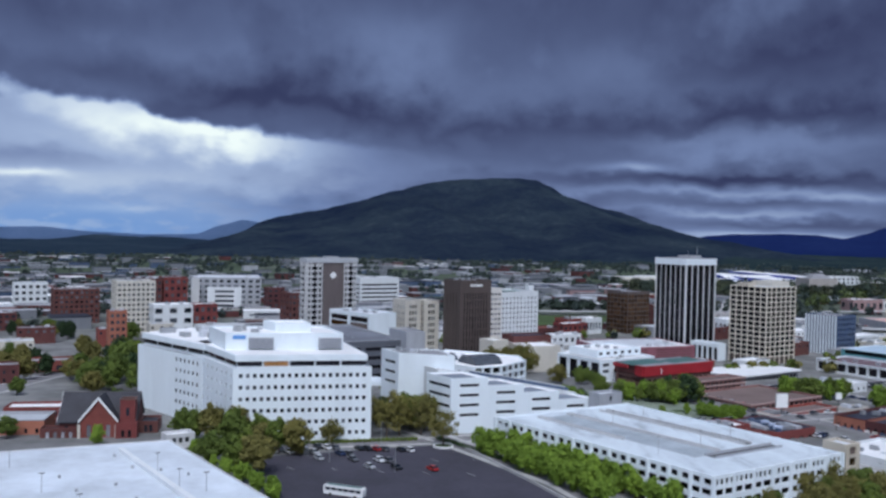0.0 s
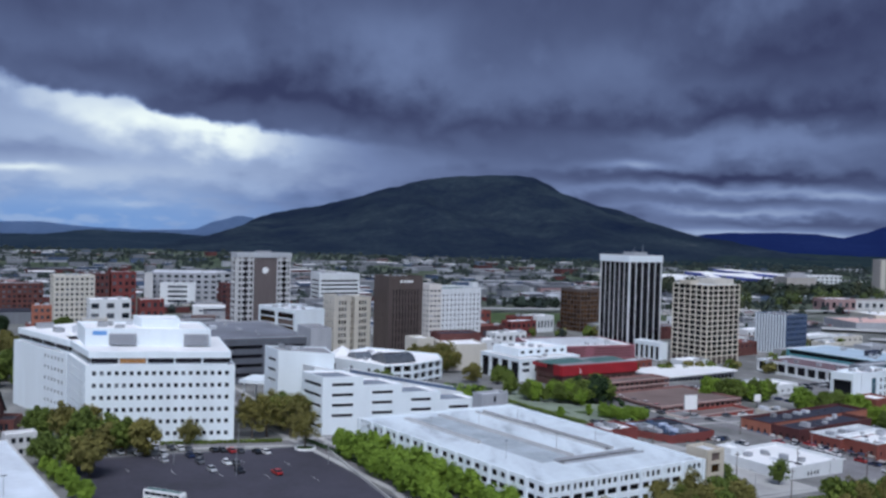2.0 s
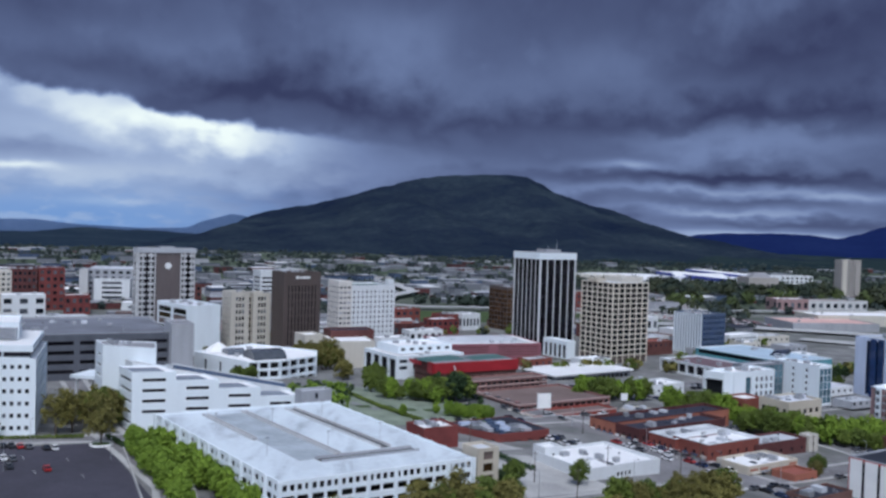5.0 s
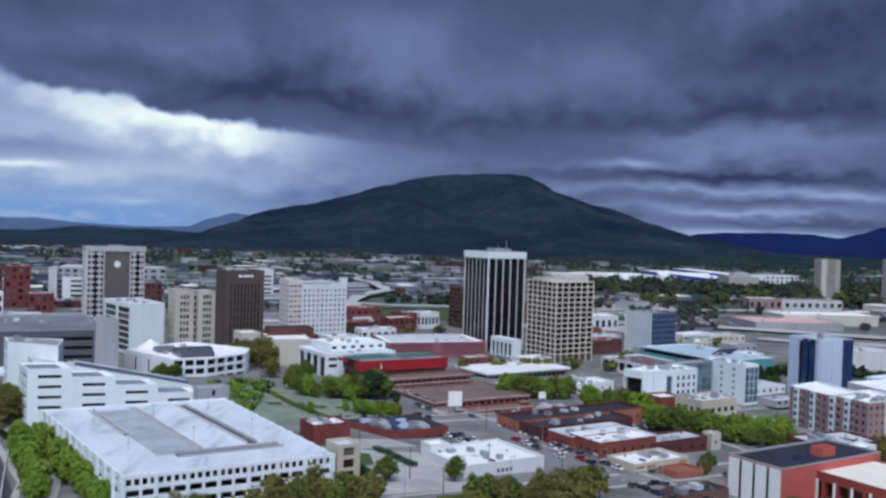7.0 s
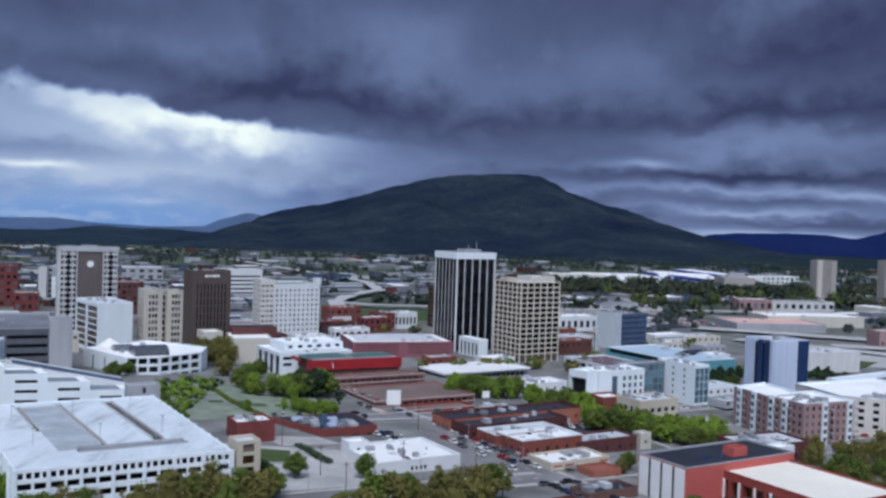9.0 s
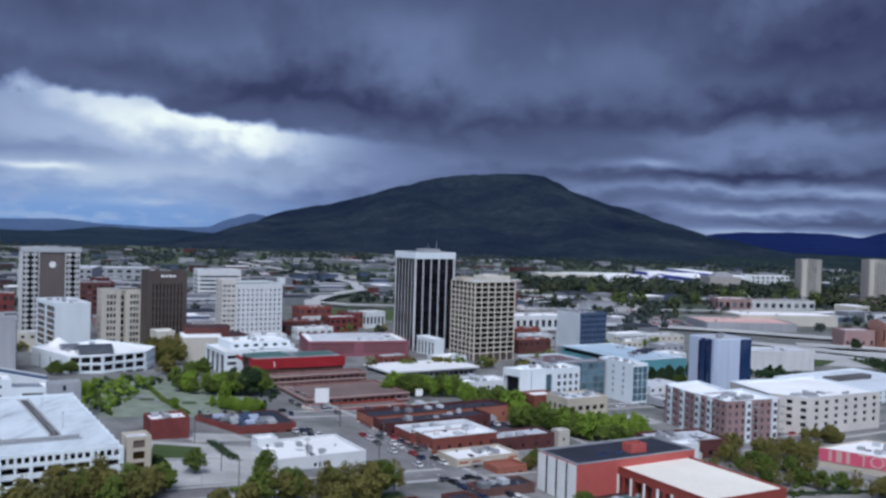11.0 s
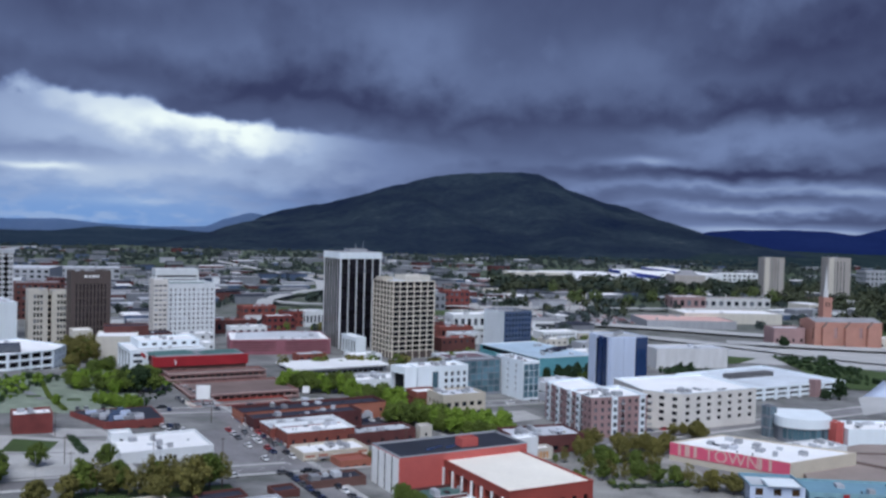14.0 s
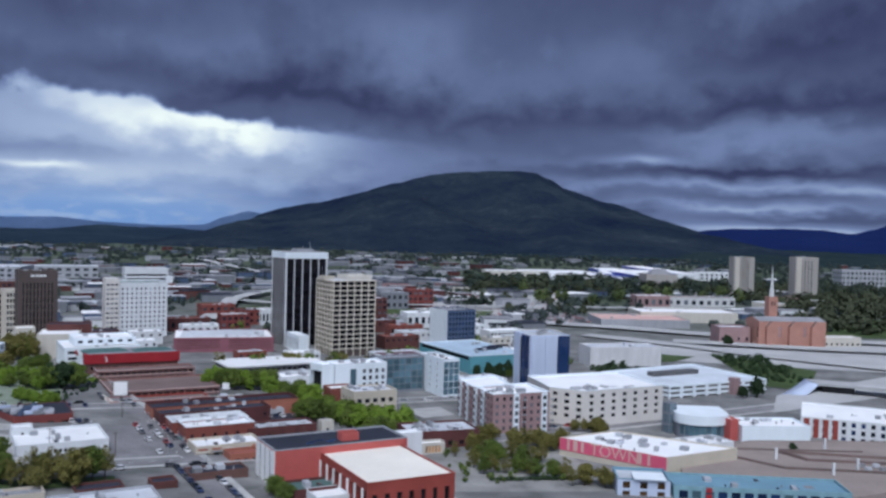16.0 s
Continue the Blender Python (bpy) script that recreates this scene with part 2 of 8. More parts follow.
PLAZAM = surf("worn_plaza_paving", (0.24, 0.235, 0.225), 0.9, 0.45, 0.1, 1.0, 0.2)
GARDEN = surf("mossy_garden_paving", (0.2, 0.235, 0.18), 0.95, 0.4, 0.12, 1.2, 0.2)


# ---- terrain ----
def smooth(v):
    v = min(1.0, max(0.0, v))
    return v * v * (3 - 2 * v)


def ground_z(x, y):
    """A low hill by the white office, falling to the streets and the river plain."""
    near = 9.5 - 13.0 * smooth((x - 20) / 400)
    far = -1.0 + 1.0 * smooth((y - 700) / 300)
    w = smooth((y - 430) / 250)
    return near * (1 - w) + far * w


# ---- mesh helpers ----
def mesh_of(name, verts, faces, mats, index=None, shade=False):
    me = bpy.data.meshes.new(name)
    me.from_pydata([tuple(v) for v in verts], [], faces)
    for m in mats if isinstance(mats, (list, tuple)) else [mats]:
        me.materials.append(m)
    if index:
        me.polygons.foreach_set("material_index", index)
    if shade:
        me.polygons.foreach_set("use_smooth", [True] * len(faces))
    me.update()
    return me


def child(name, me, parent, label="", m=None):
    ob = new(name, me)
    ob.parent = parent
    if parent.parent is not None:
        ob.matrix_parent_inverse = parent.matrix_basis.inverted()
    if m is not None:
        ob.matrix_basis = m
    return tagged(ob, label) if label else ob


class Soup:
    """Collects quads and boxes into one mesh."""

    def __init__(self):
        self.v, self.f = [], []

    def quad(self, *p):
        n = len(self.v)
        self.v += p
        self.f.append(tuple(range(n, n + len(p))))

    def prism(self, pts, z0, z1, bottom=False):
        k, n = len(pts), len(self.v)
        self.v += [(x, y, z0) for x, y in pts] + [(x, y, z1) for x, y in pts]
        self.f.append(tuple(range(n + k, n + 2 * k)))
        for i in range(k):
            j = (i + 1) % k
            self.f.append((n + i, n + j, n + k + j, n + k + i))
        if bottom:
            self.f.append(tuple(range(n + k - 1, n - 1, -1)))

    def box(self, x0, y0, z0, x1, y1, z1):
        self.prism([(x0, y0), (x1, y0), (x1, y1), (x0, y1)], z0, z1, True)

    def cyl(self, x, y, z0, z1, r0, r1, k=8):
        n = len(self.v)
        for z, r in ((z0, r0), (z1, r1)):
            self.v += [(x + r * math.cos(2 * math.pi * i / k), y + r * math.sin(2 * math.pi * i / k), z) for i in range(k)]
        for i in range(k):
            j = (i + 1) % k
            self.f.append((n + i, n + j, n + k + j, n + k + i))
        self.f.append(tuple(range(n + k, n + 2 * k)))

    def mesh(self, name, mat, shade=False):
        return mesh_of(name, self.v, self.f, mat, shade=shade)


def unit_box(name, mat):
    s = Soup()
    s.box(-0.5, -0.5, -0.5, 0.5, 0.5, 0.5)
    return s.mesh(name, mat)


BOXES = {}


def box_part(name, parent, mat, centre, size, rz=0.0, label=""):
    """A box part; alike boxes share one mesh."""
    if (name, mat.name) not in BOXES:
        BOXES[name, mat.name] = unit_box(name, mat)
    m = Matrix.LocRotScale(centre, Euler((0, 0, rz)), size)
    return child(name, BOXES[name, mat.name], parent, label, m)


def rect(x, y, deg, a, b):
    """Corners, counter-clockwise: the near corner, a metres along deg, then b metres to its left."""
    u = Vector((math.cos(radians(deg)), math.sin(radians(deg))))
    v = Vector((-u.y, u.x))
    p = Vector((x, y))
    return [tuple(p), tuple(p + u * a), tuple(p + u * a + v * b), tuple(p + v * b)]


def inset(pts, d):
    """The polygon moved inwards by d."""
    k, out = len(pts), []
    for i in range(k):
        p, q, r = Vector(pts[i - 1]), Vector(pts[i]), Vector(pts[(i + 1) % k])
        e, f = (q - p).normalized(), (r - q).normalized()
        n1, n2 = Vector((-e.y, e.x)), Vector((-f.y, f.x))
        out.append(tuple(q + (n1 + n2) * (d / max(0.35, 1 + n1.dot(n2)))))
    return out


def win(cols, rows, w, h, z=1.2, dz=3.8, m=2.0, d=0.35, glass=None, pane=True, name="window", skip=None):
    """Rows of windows on one side: count, size, first sill, storey height, side margin, depth of the reveal."""
    return dict(cols=cols, rows=rows, w=w, h=h, z=z, dz=dz, m=m, d=d, glass=glass or GLASS, pane=pane, name=name, skip=skip)


def wall_side(s, parent, p, q, z0, z1, spec):
    """One side of a wall with openings cut through to their reveals, and a pane in each."""
    p, q = Vector(p), Vector(q)
    length = (q - p).length
    u = (q - p) / length
    n = Vector((u.y, -u.x))

    def at(a, z, d=0.0):
        c = p + u * a - n * d
        return (c.x, c.y, z)

    if not spec:
        s.quad(at(0, z0), at(length, z0), at(length, z1), at(0, z1))
        return
    cols, w, h, m = spec["cols"], spec["w"], spec["h"], spec["m"]
    gap = (length - 2 * m - cols * w) / max(1, cols - 1)
    if gap < 0.05 and cols > 1:
        w = (length - 2 * m) / cols * 0.75
        gap = (length - 2 * m - cols * w) / (cols - 1)
    if cols == 1:
        m = (length - w) / 2
    zs, z = [], z0 + spec["z"]
    for _ in range(spec["rows"]):
        if z + h < z1 - 0.1:
            zs.append(z)
        z += spec["dz"]
    low = z0
    for z in zs:
        if z > low:
            s.quad(at(0, low), at(length, low), at(length, z), at(0, z))
        a = 0.0
        for c in range(cols):
            if spec["skip"] and spec["skip"](c, zs.index(z)):
                continue
            x0 = m + c * (w + gap)
            s.quad(at(a, z), at(x0, z), at(x0, z + h), at(a, z + h))
            d = spec["d"]
            x1 = x0 + w
            s.quad(at(x0, z), at(x1, z), at(x1, z, d), at(x0, z, d))
            s.quad(at(x0, z + h, d), at(x1, z + h, d), at(x1, z + h), at(x0, z + h))
            s.quad(at(x0, z, d), at(x0, z + h, d), at(x0, z + h), at(x0, z))
            s.quad(at(x1, z), at(x1, z + h), at(x1, z + h, d), at(x1, z, d))
            if spec["pane"]:
                centre = at((x0 + x1) / 2, z + h / 2, d + 0.05)
                g = spec["glass"]
                if isinstance(g, (list, tuple)):
                    g = random.choice(g)
                box_part(spec["name"], parent, g, centre, (w + 0.04, 0.1, h + 0.04), math.atan2(u.y, u.x))
            a = x1
        s.quad(at(a, z), at(length, z), at(length, z + h), at(a, z + h))
        low = z + h
    s.quad(at(0, low), at(length, low), at(length, z1), at(0, z1))


def roof_units(parent, pts, z, count, seed, mat=None, big=1.0):
    """Air handlers and hatches bolted to a flat roof."""
    r = random.Random(seed)
    a, b, d = Vector(pts[0]), Vector(pts[1]), Vector(pts[-1])
    rz = math.atan2(b.y - a.y, b.x - a.x)
    for _ in range(count):
        c = a + (b - a) * r.uniform(0.15, 0.85) + (d - a) * r.uniform(0.15, 0.85)
        w, l, h = r.uniform(1.4, 3.4) * big, r.uniform(1.6, 4.5) * big, r.uniform(0.9, 2.0) * big
        box_part("rooftop_unit", parent, mat or r.choice((STEEL, LIGHTGREY, ROOFL)), (c.x, c.y, z + h / 2), (w, l, h), rz)


def roof_vents(parent, pts, z, seed):
    """Pipes, a skylight and patched membrane on a near roof."""
    r = random.Random(seed + 100)
    a, b, d = Vector(pts[0]), Vector(pts[1]), Vector(pts[-1])
    rz = math.atan2(b.y - a.y, b.x - a.x)
    for k in range(6):
        c = a + (b - a) * r.uniform(0.12, 0.88) + (d - a) * r.uniform(0.12, 0.88)
        if k < 3:
            box_part("vent_pipe", parent, r.choice((STEEL, POLE, ROOFD)), (c.x, c.y, z + 0.45), (0.5, 0.5, r.uniform(0.7, 1.1)), rz)
        elif k < 5:
            box_part("roof_patch", parent, r.choice((ROOFG, ROOFL, ROOFD)), (c.x, c.y, z + 0.02 + 0.005 * k), (r.uniform(2, 5), r.uniform(1.5, 4), 0.03), rz)
        else:
            box_part("skylight", parent, GLASSG, (c.x, c.y, z + 0.2), (1.6, 2.6, 0.4), rz)


def building(name, pts, z0, z1, wall, roof, label, category="building", sides=None, parapet=0.9, units=0, group="", coping=None, seed=1, parent=None):
    """A flat-roofed building: walls with real openings, a roof behind a parapet, panes and rooftop units."""
    base = parent or tagged(new(name), label, category, group)
    sides = sides or {}
    s, k = Soup(), len(pts)
    for i in range(k):
        wall_side(s, base, pts[i], pts[(i + 1) % k], z0, z1, sides.get(i))
    ins = inset(pts, 0.45)
    for i in range(k):
        j = (i + 1) % k
        s.quad((*pts[i], z1), (*pts[j], z1), (*ins[j], z1), (*ins[i], z1))
        if not coping:
            s.quad((*ins[i], z1), (*ins[j], z1), (*ins[j], z1 - parapet), (*ins[i], z1 - parapet))
    child("wall", s.mesh("wall", wall), base)
    t = Soup()
    t.v, t.f = [(x, y, z1 - parapet) for x, y in ins], [tuple(range(k))]
    child("roof", t.mesh("roof", roof), base)
    if coping:
        c, out = Soup(), inset(pts, -0.15)
        for i in range(k):
            j = (i + 1) % k
            c.quad((*out[i], z1 + 0.01), (*out[j], z1 + 0.01), (*out[j], z1 + 0.3), (*out[i], z1 + 0.3))
            c.quad((*out[i], z1 + 0.3), (*out[j], z1 + 0.3), (*ins[j], z1 + 0.3), (*ins[i], z1 + 0.3))
            c.quad((*ins[i], z1 + 0.3), (*ins[j], z1 + 0.3), (*ins[j], z1 - parapet), (*ins[i], z1 - parapet))
        child("coping", c.mesh("coping", coping), base)
    if units:
        roof_units(base, pts, z1 - parapet, units, seed)
        if Vector(pts[0]).y < 520:
            roof_vents(base, pts, z1 - parapet, seed)
    return base


def prism_part(name, parent, pts, z0, z1, mat, label=""):
    s = Soup()
    s.prism(pts, z0, z1, True)
    return child(name, s.mesh(name, mat), parent, label)


def sheet(name, pts, mat, lift, label, step=10.0, kind="structure", category=""):
    """A flat surface that follows the ground, from a four-cornered outline."""
    a, b, c, d = (Vector(p) for p in pts)
    nu = max(1, int(max((b - a).length, (c - d).length) / step))
    nv = max(1, int(max((d - a).length, (c - b).length) / step))
    v, f = [], []
    for j in range(nv + 1):
        for i in range(nu + 1):
            s, t = i / nu, j / nv
            p = (a * (1 - s) + b * s) * (1 - t) + (d * (1 - s) + c * s) * t
            v.append((p.x, p.y, ground_z(p.x, p.y) + lift))
    for j in range(nv):
        for i in range(nu):
            n = j * (nu + 1) + i
            f.append((n, n + 1, n + nu + 2, n + nu + 1))
    return tagged(new(name, mesh_of(name, v, f, mat)), label, category, kind=kind)


def road(name, line, width, mat, lift, label, kerb=0.0, step=8.0, rise=None):
    """A strip along a line; with kerb, a raised pavement on both sides."""
    pts = []
    for (p, q) in zip(line, line[1:]):
        p, q = Vector(p), Vector(q)
        n = max(1, int((q - p).length / step))
        pts += [p + (q - p) * (i / n) for i in range(n)]
    pts.append(Vector(line[-1]))
    v, f = [], []
    for i, p in enumerate(pts):
        e = (pts[min(i + 1, len(pts) - 1)] - pts[max(i - 1, 0)]).normalized()
        n = Vector((-e.y, e.x))
        up = rise(i / (len(pts) - 1)) if rise else 0.0
        for side in (-0.5, 0.5):
            c = p + n * width * side
            v.append((c.x, c.y, ground_z(p.x, p.y) + lift + up))
    for i in range(len(pts) - 1):
        f.append((2 * i + 1, 2 * i, 2 * i + 2, 2 * i + 3))
    ob = tagged(new(name, mesh_of(name, v, f, mat)), label, kind="structure")
    if kerb:
        k = Soup()
        for side in (-1, 1):
            row = []
            for i, p in enumerate(pts):
                e = (pts[min(i + 1, len(pts) - 1)] - pts[max(i - 1, 0)]).normalized()
                n = Vector((-e.y, e.x)) * side
                z = ground_z(p.x, p.y) + lift
                a, b = p + n * (width / 2), p + n * (width / 2 + kerb)
                row.append(((a.x, a.y, z - 0.02), (a.x, a.y, z + 0.15), (b.x, b.y, z + 0.15), (b.x, b.y, z - 0.1)))
            for r0, r1 in zip(row, row[1:]):
                for j in range(3):
                    k.quad(r0[j], r1[j], r1[j + 1], r0[j + 1])
        child("pavement", k.mesh("pavement", PAVE), ob, "concrete pavement with a kerb")
    return ob


# ---- trees ----
def crown_mesh(name, mat, rx, rz, z, clumps, leaves, size, seed):
    """Leaves in clumps round a branching crown, with an uneven outline and gaps."""
    r = random.Random(seed)
    v, f = [], []
    centres = []
    for _ in range(clumps):
        while True:
            d = Vector((r.uniform(-1, 1), r.uniform(-1, 1), r.uniform(-1, 1)))
            if 0.2 < d.length < 1:
                break
        d *= r.uniform(0.7, 1.16)
        taper = 1.0 - 0.3 * max(0.0, d.z)
        centres.append((Vector((d.x * rx * taper, d.y * rx * taper, z + d.z * rz)), r.uniform(0.19, 0.36) * rx))
    for c, cr in centres:
        for _ in range(leaves):
            o = Vector((r.gauss(0, 1), r.gauss(0, 1), r.gauss(0, 0.8)))
            o = o.normalized() * cr * r.uniform(0.55, 1.1)
            n = (o.normalized() + Vector((r.uniform(-0.7, 0.7), r.uniform(-0.7, 0.7), r.uniform(-0.2, 0.9)))).normalized()
            t = n.orthogonal().normalized()
            t.rotate(Matrix.Rotation(r.uniform(0, 6.28), 3, n))
            b = n.cross(t)
            s = size * r.uniform(0.6, 1.3)
            p, k = c + o, len(v)
            v += [p - t * s - b * s * 0.6, p + t * s - b * s * 0.5, p + t * s * 0.8 + b * s * 0.7, p - t * s * 0.7 + b * s * 0.6]
            f.append((k, k + 1, k + 2, k + 3))
    return mesh_of(name, v, f, mat)


def trunk_mesh(name, h, r0, seed):
    r = random.Random(seed)
    s = Soup()
    s.cyl(0, 0, -0.5, h * 0.55, r0, r0 * 0.6)
    for _ in range(5):
        a = r.uniform(0, 6.28)
        q = Vector((math.cos(a), math.sin(a), r.uniform(0.8, 1.6))) * h * 0.22
        b = Vector((0, 0, h * r.uniform(0.3, 0.52)))
        n = len(s.v)
        for p, rr in ((b, r0 * 0.5), (b + q, r0 * 0.15)):
            s.v += [(p.x + rr * math.cos(i * 1.57), p.y + rr * math.sin(i * 1.57), p.z) for i in range(4)]
        for i in range(4):
            j = (i + 1) % 4
            s.f.append((n + i, n + j, n + 4 + j, n + 4 + i))
    return s.mesh(name, BARK)


TREES = {}


def tree(kind, x, y, h, turn=None, label=""):
    """A tree of one of several kinds, h metres high, standing on the ground."""
    kinds = {"green": (LEAF, 4.6, 4.1, 5.7, "spring-green broadleaf tree with a ragged full crown"),
             "bright": (LEAFB, 3.9, 4.2, 5.4, "bright green street tree with an upright crown"),
             "olive": (LEAFO, 4.6, 4.0, 5.8, "olive-brown broadleaf tree coming into leaf"),
             "bare": (LEAFO, 4.0, 4.4, 6.0, "half-bare olive tree with thin twigs coming into leaf"),
             "dark": (LEAFD, 4.2, 4.4, 5.4, "dark green tree with a dense crown")}
    mat, rx, rz, z, text = kinds[kind]
    v, shape = random.randrange(4), (1.12, 0.96, 1.04, 0.88)
    if (kind, v) not in TREES:
        c = crown_mesh("crown", mat, rx * shape[v], rz * 1.08, z + 0.4, 40 if kind == "bare" else 66, 40 if kind == "bare" else 48, 0.24 if kind == "bare" else 0.36, hash_of(kind) + v)
        t = trunk_mesh("trunk", 10.0, 0.28, v)
        TREES[kind, v] = (c, t)
    c, t = TREES[kind, v]
    ob = tagged(new("tree"), label or text, "tree", "street and garden trees")
    ob.matrix_basis = Matrix.LocRotScale((x, y, ground_z(x, y)), Euler((0, 0, random.uniform(0, 6.28))), (h / 10 * random.uniform(0.9, 1.1),) * 2 + (h / 10,))
    child("trunk", t, ob)
    child("crown", c, ob)
    return ob


def grove(kinds, p, q, width, n, h):
    """Trees strewn along a line, touching one another."""
    p, q = Vector(p), Vector(q)
    e = (q - p).normalized() if (q - p).length else Vector((1, 0))
    side = Vector((-e.y, e.x))
    for i in range(n):
        c = p + (q - p) * ((i + random.uniform(0.2, 0.8)) / n) + side * random.uniform(-0.5, 0.5) * width
        tree(random.choice(kinds), c.x, c.y, h * random.uniform(0.8, 1.15))


def hash_of(text):
    return sum(ord(c) * (i + 3) for i, c in enumerate(text))


def tree_row(kind, p, q, n, h, jitter=1.2):
    for i in range(n):
        t = (i + 0.5) / n
        x, y = p[0] + (q[0] - p[0]) * t, p[1] + (q[1] - p[1]) * t
        tree(kind, x + random.uniform(-jitter, jitter), y + random.uniform(-jitter, jitter), h * random.uniform(0.82, 1.15))


# ---- sky backdrop: heavy cloud with a bright break, far behind everything ----
def sky_material():
    m, nt, p = blank("storm_clouds")
    sep = nt.nodes.new("ShaderNodeSeparateXYZ")
    nt.links.new(position(nt), sep.inputs[0])

    def mul(*v):
        out = v[0]
        for w in v[1:]:
            out = math_node(nt, "MULTIPLY", out, w)
        return out

    def add(*v):
        out = v[0]
        for w in v[1:]:
            out = math_node(nt, "ADD", out, w)
        return out

    def sub(a, b):
        return math_node(nt, "SUBTRACT", a, b)

    def step(v, lo, hi):
        n = nt.nodes.new("ShaderNodeMapRange")
        n.interpolation_type = "SMOOTHSTEP"
        n.inputs["From Min"].default_value, n.inputs["From Max"].default_value = lo, hi
        nt.links.new(v, n.inputs["Value"])
        return n.outputs[0]

    az = math_node(nt, "ARCTAN2", sub(sep.outputs[0], 180.0), sep.outputs[1])
    el = math_node(nt, "DIVIDE", sep.outputs[2], 4850.0)
    deep = mul(math_node(nt, "LOGARITHM", math_node(nt, "MAXIMUM", add(el, 0.07), 0.02), 2.718), 1.9)

    def deck(stretch, z):
        """A point of the cloud deck, whose billows flatten towards the horizon."""
        c = nt.nodes.new("ShaderNodeCombineXYZ")
        nt.links.new(mul(az, stretch), c.inputs[0])
        nt.links.new(deep, c.inputs[1])
        c.inputs[2].default_value = z
        return c.outputs[0]

    big = noise_node(nt, deck(4.5, 2.3), 0.9, 2, 0.4)
    mass = noise_node(nt, deck(6.0, 7.1), 1.5, 3, 0.45)
    lump = noise_node(nt, deck(7.5, 5.2), 2.6, 2, 0.4)
    fine = noise_node(nt, deck(7.0, 4.4), 4.2, 5, 0.5)
    puff = noise_node(nt, deck(9.0, 1.7), 2.4, 3, 0.45)
    # rounded lobes hang from every layer's edge
    lobes = math_node(nt, "ABSOLUTE", sub(mul(lump, 2.0), 1.0))
    warp = add(mul(sub(mass, 0.5), 0.055), mul(lobes, 0.008), mul(sub(puff, 0.5), 0.045), mul(sub(fine, 0.5), 0.026))

    def layers(period, offset, amount):
        """Stacked banks: each pale on top, darkening down to a belly with a crisp lower edge."""
        v = add(math_node(nt, "DIVIDE", add(deep, mul(warp, 16.0)), period), mul(sub(big, 0.5), 1.8), offset)
        k = math_node(nt, "FRACT", v)
        return mul(sub(mul(k, sub(1.0, step(k, 0.5, 1.0))), 0.27), amount)

    def patch(a0, e0, sa, se, amount, slope=0.0, ragged=0.6):
        a = math_node(nt, "DIVIDE", sub(add(az, mul(sub(mass, 0.5), 0.1)), a0), sa)
        b = math_node(nt, "DIVIDE", sub(add(el, mul(sub(warp, 0.01), ragged), mul(sub(az, a0), slope)), e0), se)
        return mul(math_node(nt, "POWER", 2.718, mul(add(mul(a, a), mul(b, b)), -1.0)), amount)

    # the dark deck's ragged lower edge, sloping down over the bright break
    edge = math_node(nt, "MINIMUM", math_node(nt, "MAXIMUM", sub(0.109, mul(az, 0.13)), 0.06), 0.149)
    under = add(sub(edge, el), sub(mul(warp, 0.75), 0.006))
    open_sky = step(under, -0.004, 0.009)
    off = math_node(nt, "DIVIDE", add(az, 0.33), 0.23)
    left = math_node(nt, "POWER", 2.718, mul(off, off, -1.0))
    glow = mul(open_sky, left, 0.33)
    patches = add(
        # bright core of the break, the lilac bank beside and below it
        mul(open_sky, patch(-0.205, 0.106, 0.09, 0.017, 0.52, 0.12, 0.8)), mul(open_sky, patch(-0.33, 0.13, 0.04, 0.01, 0.06, 0.1)),
        patch(-0.37, 0.078, 0.11, 0.011, -0.15, 0.05, 0.4), patch(-0.375, 0.064, 0.04, 0.0035, 0.26, 0.0, 0.15), patch(-0.2, 0.06, 0.12, 0.022, 0.09), patch(-0.3, 0.028, 0.03, 0.004, 0.14, 0.0, 0.2),
        patch(-0.02, 0.075, 0.12, 0.022, 0.07), patch(-0.08, 0.098, 0.05, 0.01, 0.06),
        # dark bellies and pale billows of the deck
        patch(-0.25, 0.157, 0.17, 0.016, -0.075, 0.09), patch(-0.02, 0.14, 0.14, 0.016, -0.03), patch(0.24, 0.124, 0.16, 0.016, -0.06), patch(-0.33, 0.222, 0.06, 0.022, -0.06), patch(-0.26, 0.195, 0.1, 0.02, 0.04), patch(-0.01, 0.205, 0.09, 0.04, 0.1),
        patch(0.22, 0.185, 0.075, 0.03, 0.1), patch(0.09, 0.17, 0.08, 0.02, 0.02), patch(0.42, 0.2, 0.13, 0.05, -0.06),
        # level bands over the ridge on the far side
        patch(0.34, 0.045, 0.22, 0.042, 0.13), patch(0.38, 0.108, 0.17, 0.017, 0.16), patch(0.25, 0.083, 0.045, 0.0055, 0.22, 0.0, 0.25), patch(0.36, 0.071, 0.19, 0.006, -0.17, 0.0, 0.45), patch(0.3, 0.058, 0.13, 0.0045, 0.15, 0.0, 0.45), patch(0.47, 0.056, 0.06, 0.005, 0.14, 0.0, 0.25), patch(0.39, 0.047, 0.09, 0.0035, -0.07, 0.0, 0.4), patch(0.36, 0.037, 0.12, 0.0038, 0.17, 0.0, 0.4), patch(0.43, 0.0275, 0.12, 0.0033, -0.07, 0.0, 0.3), patch(0.38, 0.0165, 0.13, 0.005, 0.3, 0.0, 0.1))
    cloud = add(layers(1.0, 0.2, 0.1), layers(0.55, 0.63, 0.035), mul(sub(big, 0.5), 0.1), mul(sub(mass, 0.5), 0.1), mul(sub(puff, 0.5), 0.08), mul(sub(fine, 0.5), 0.09))
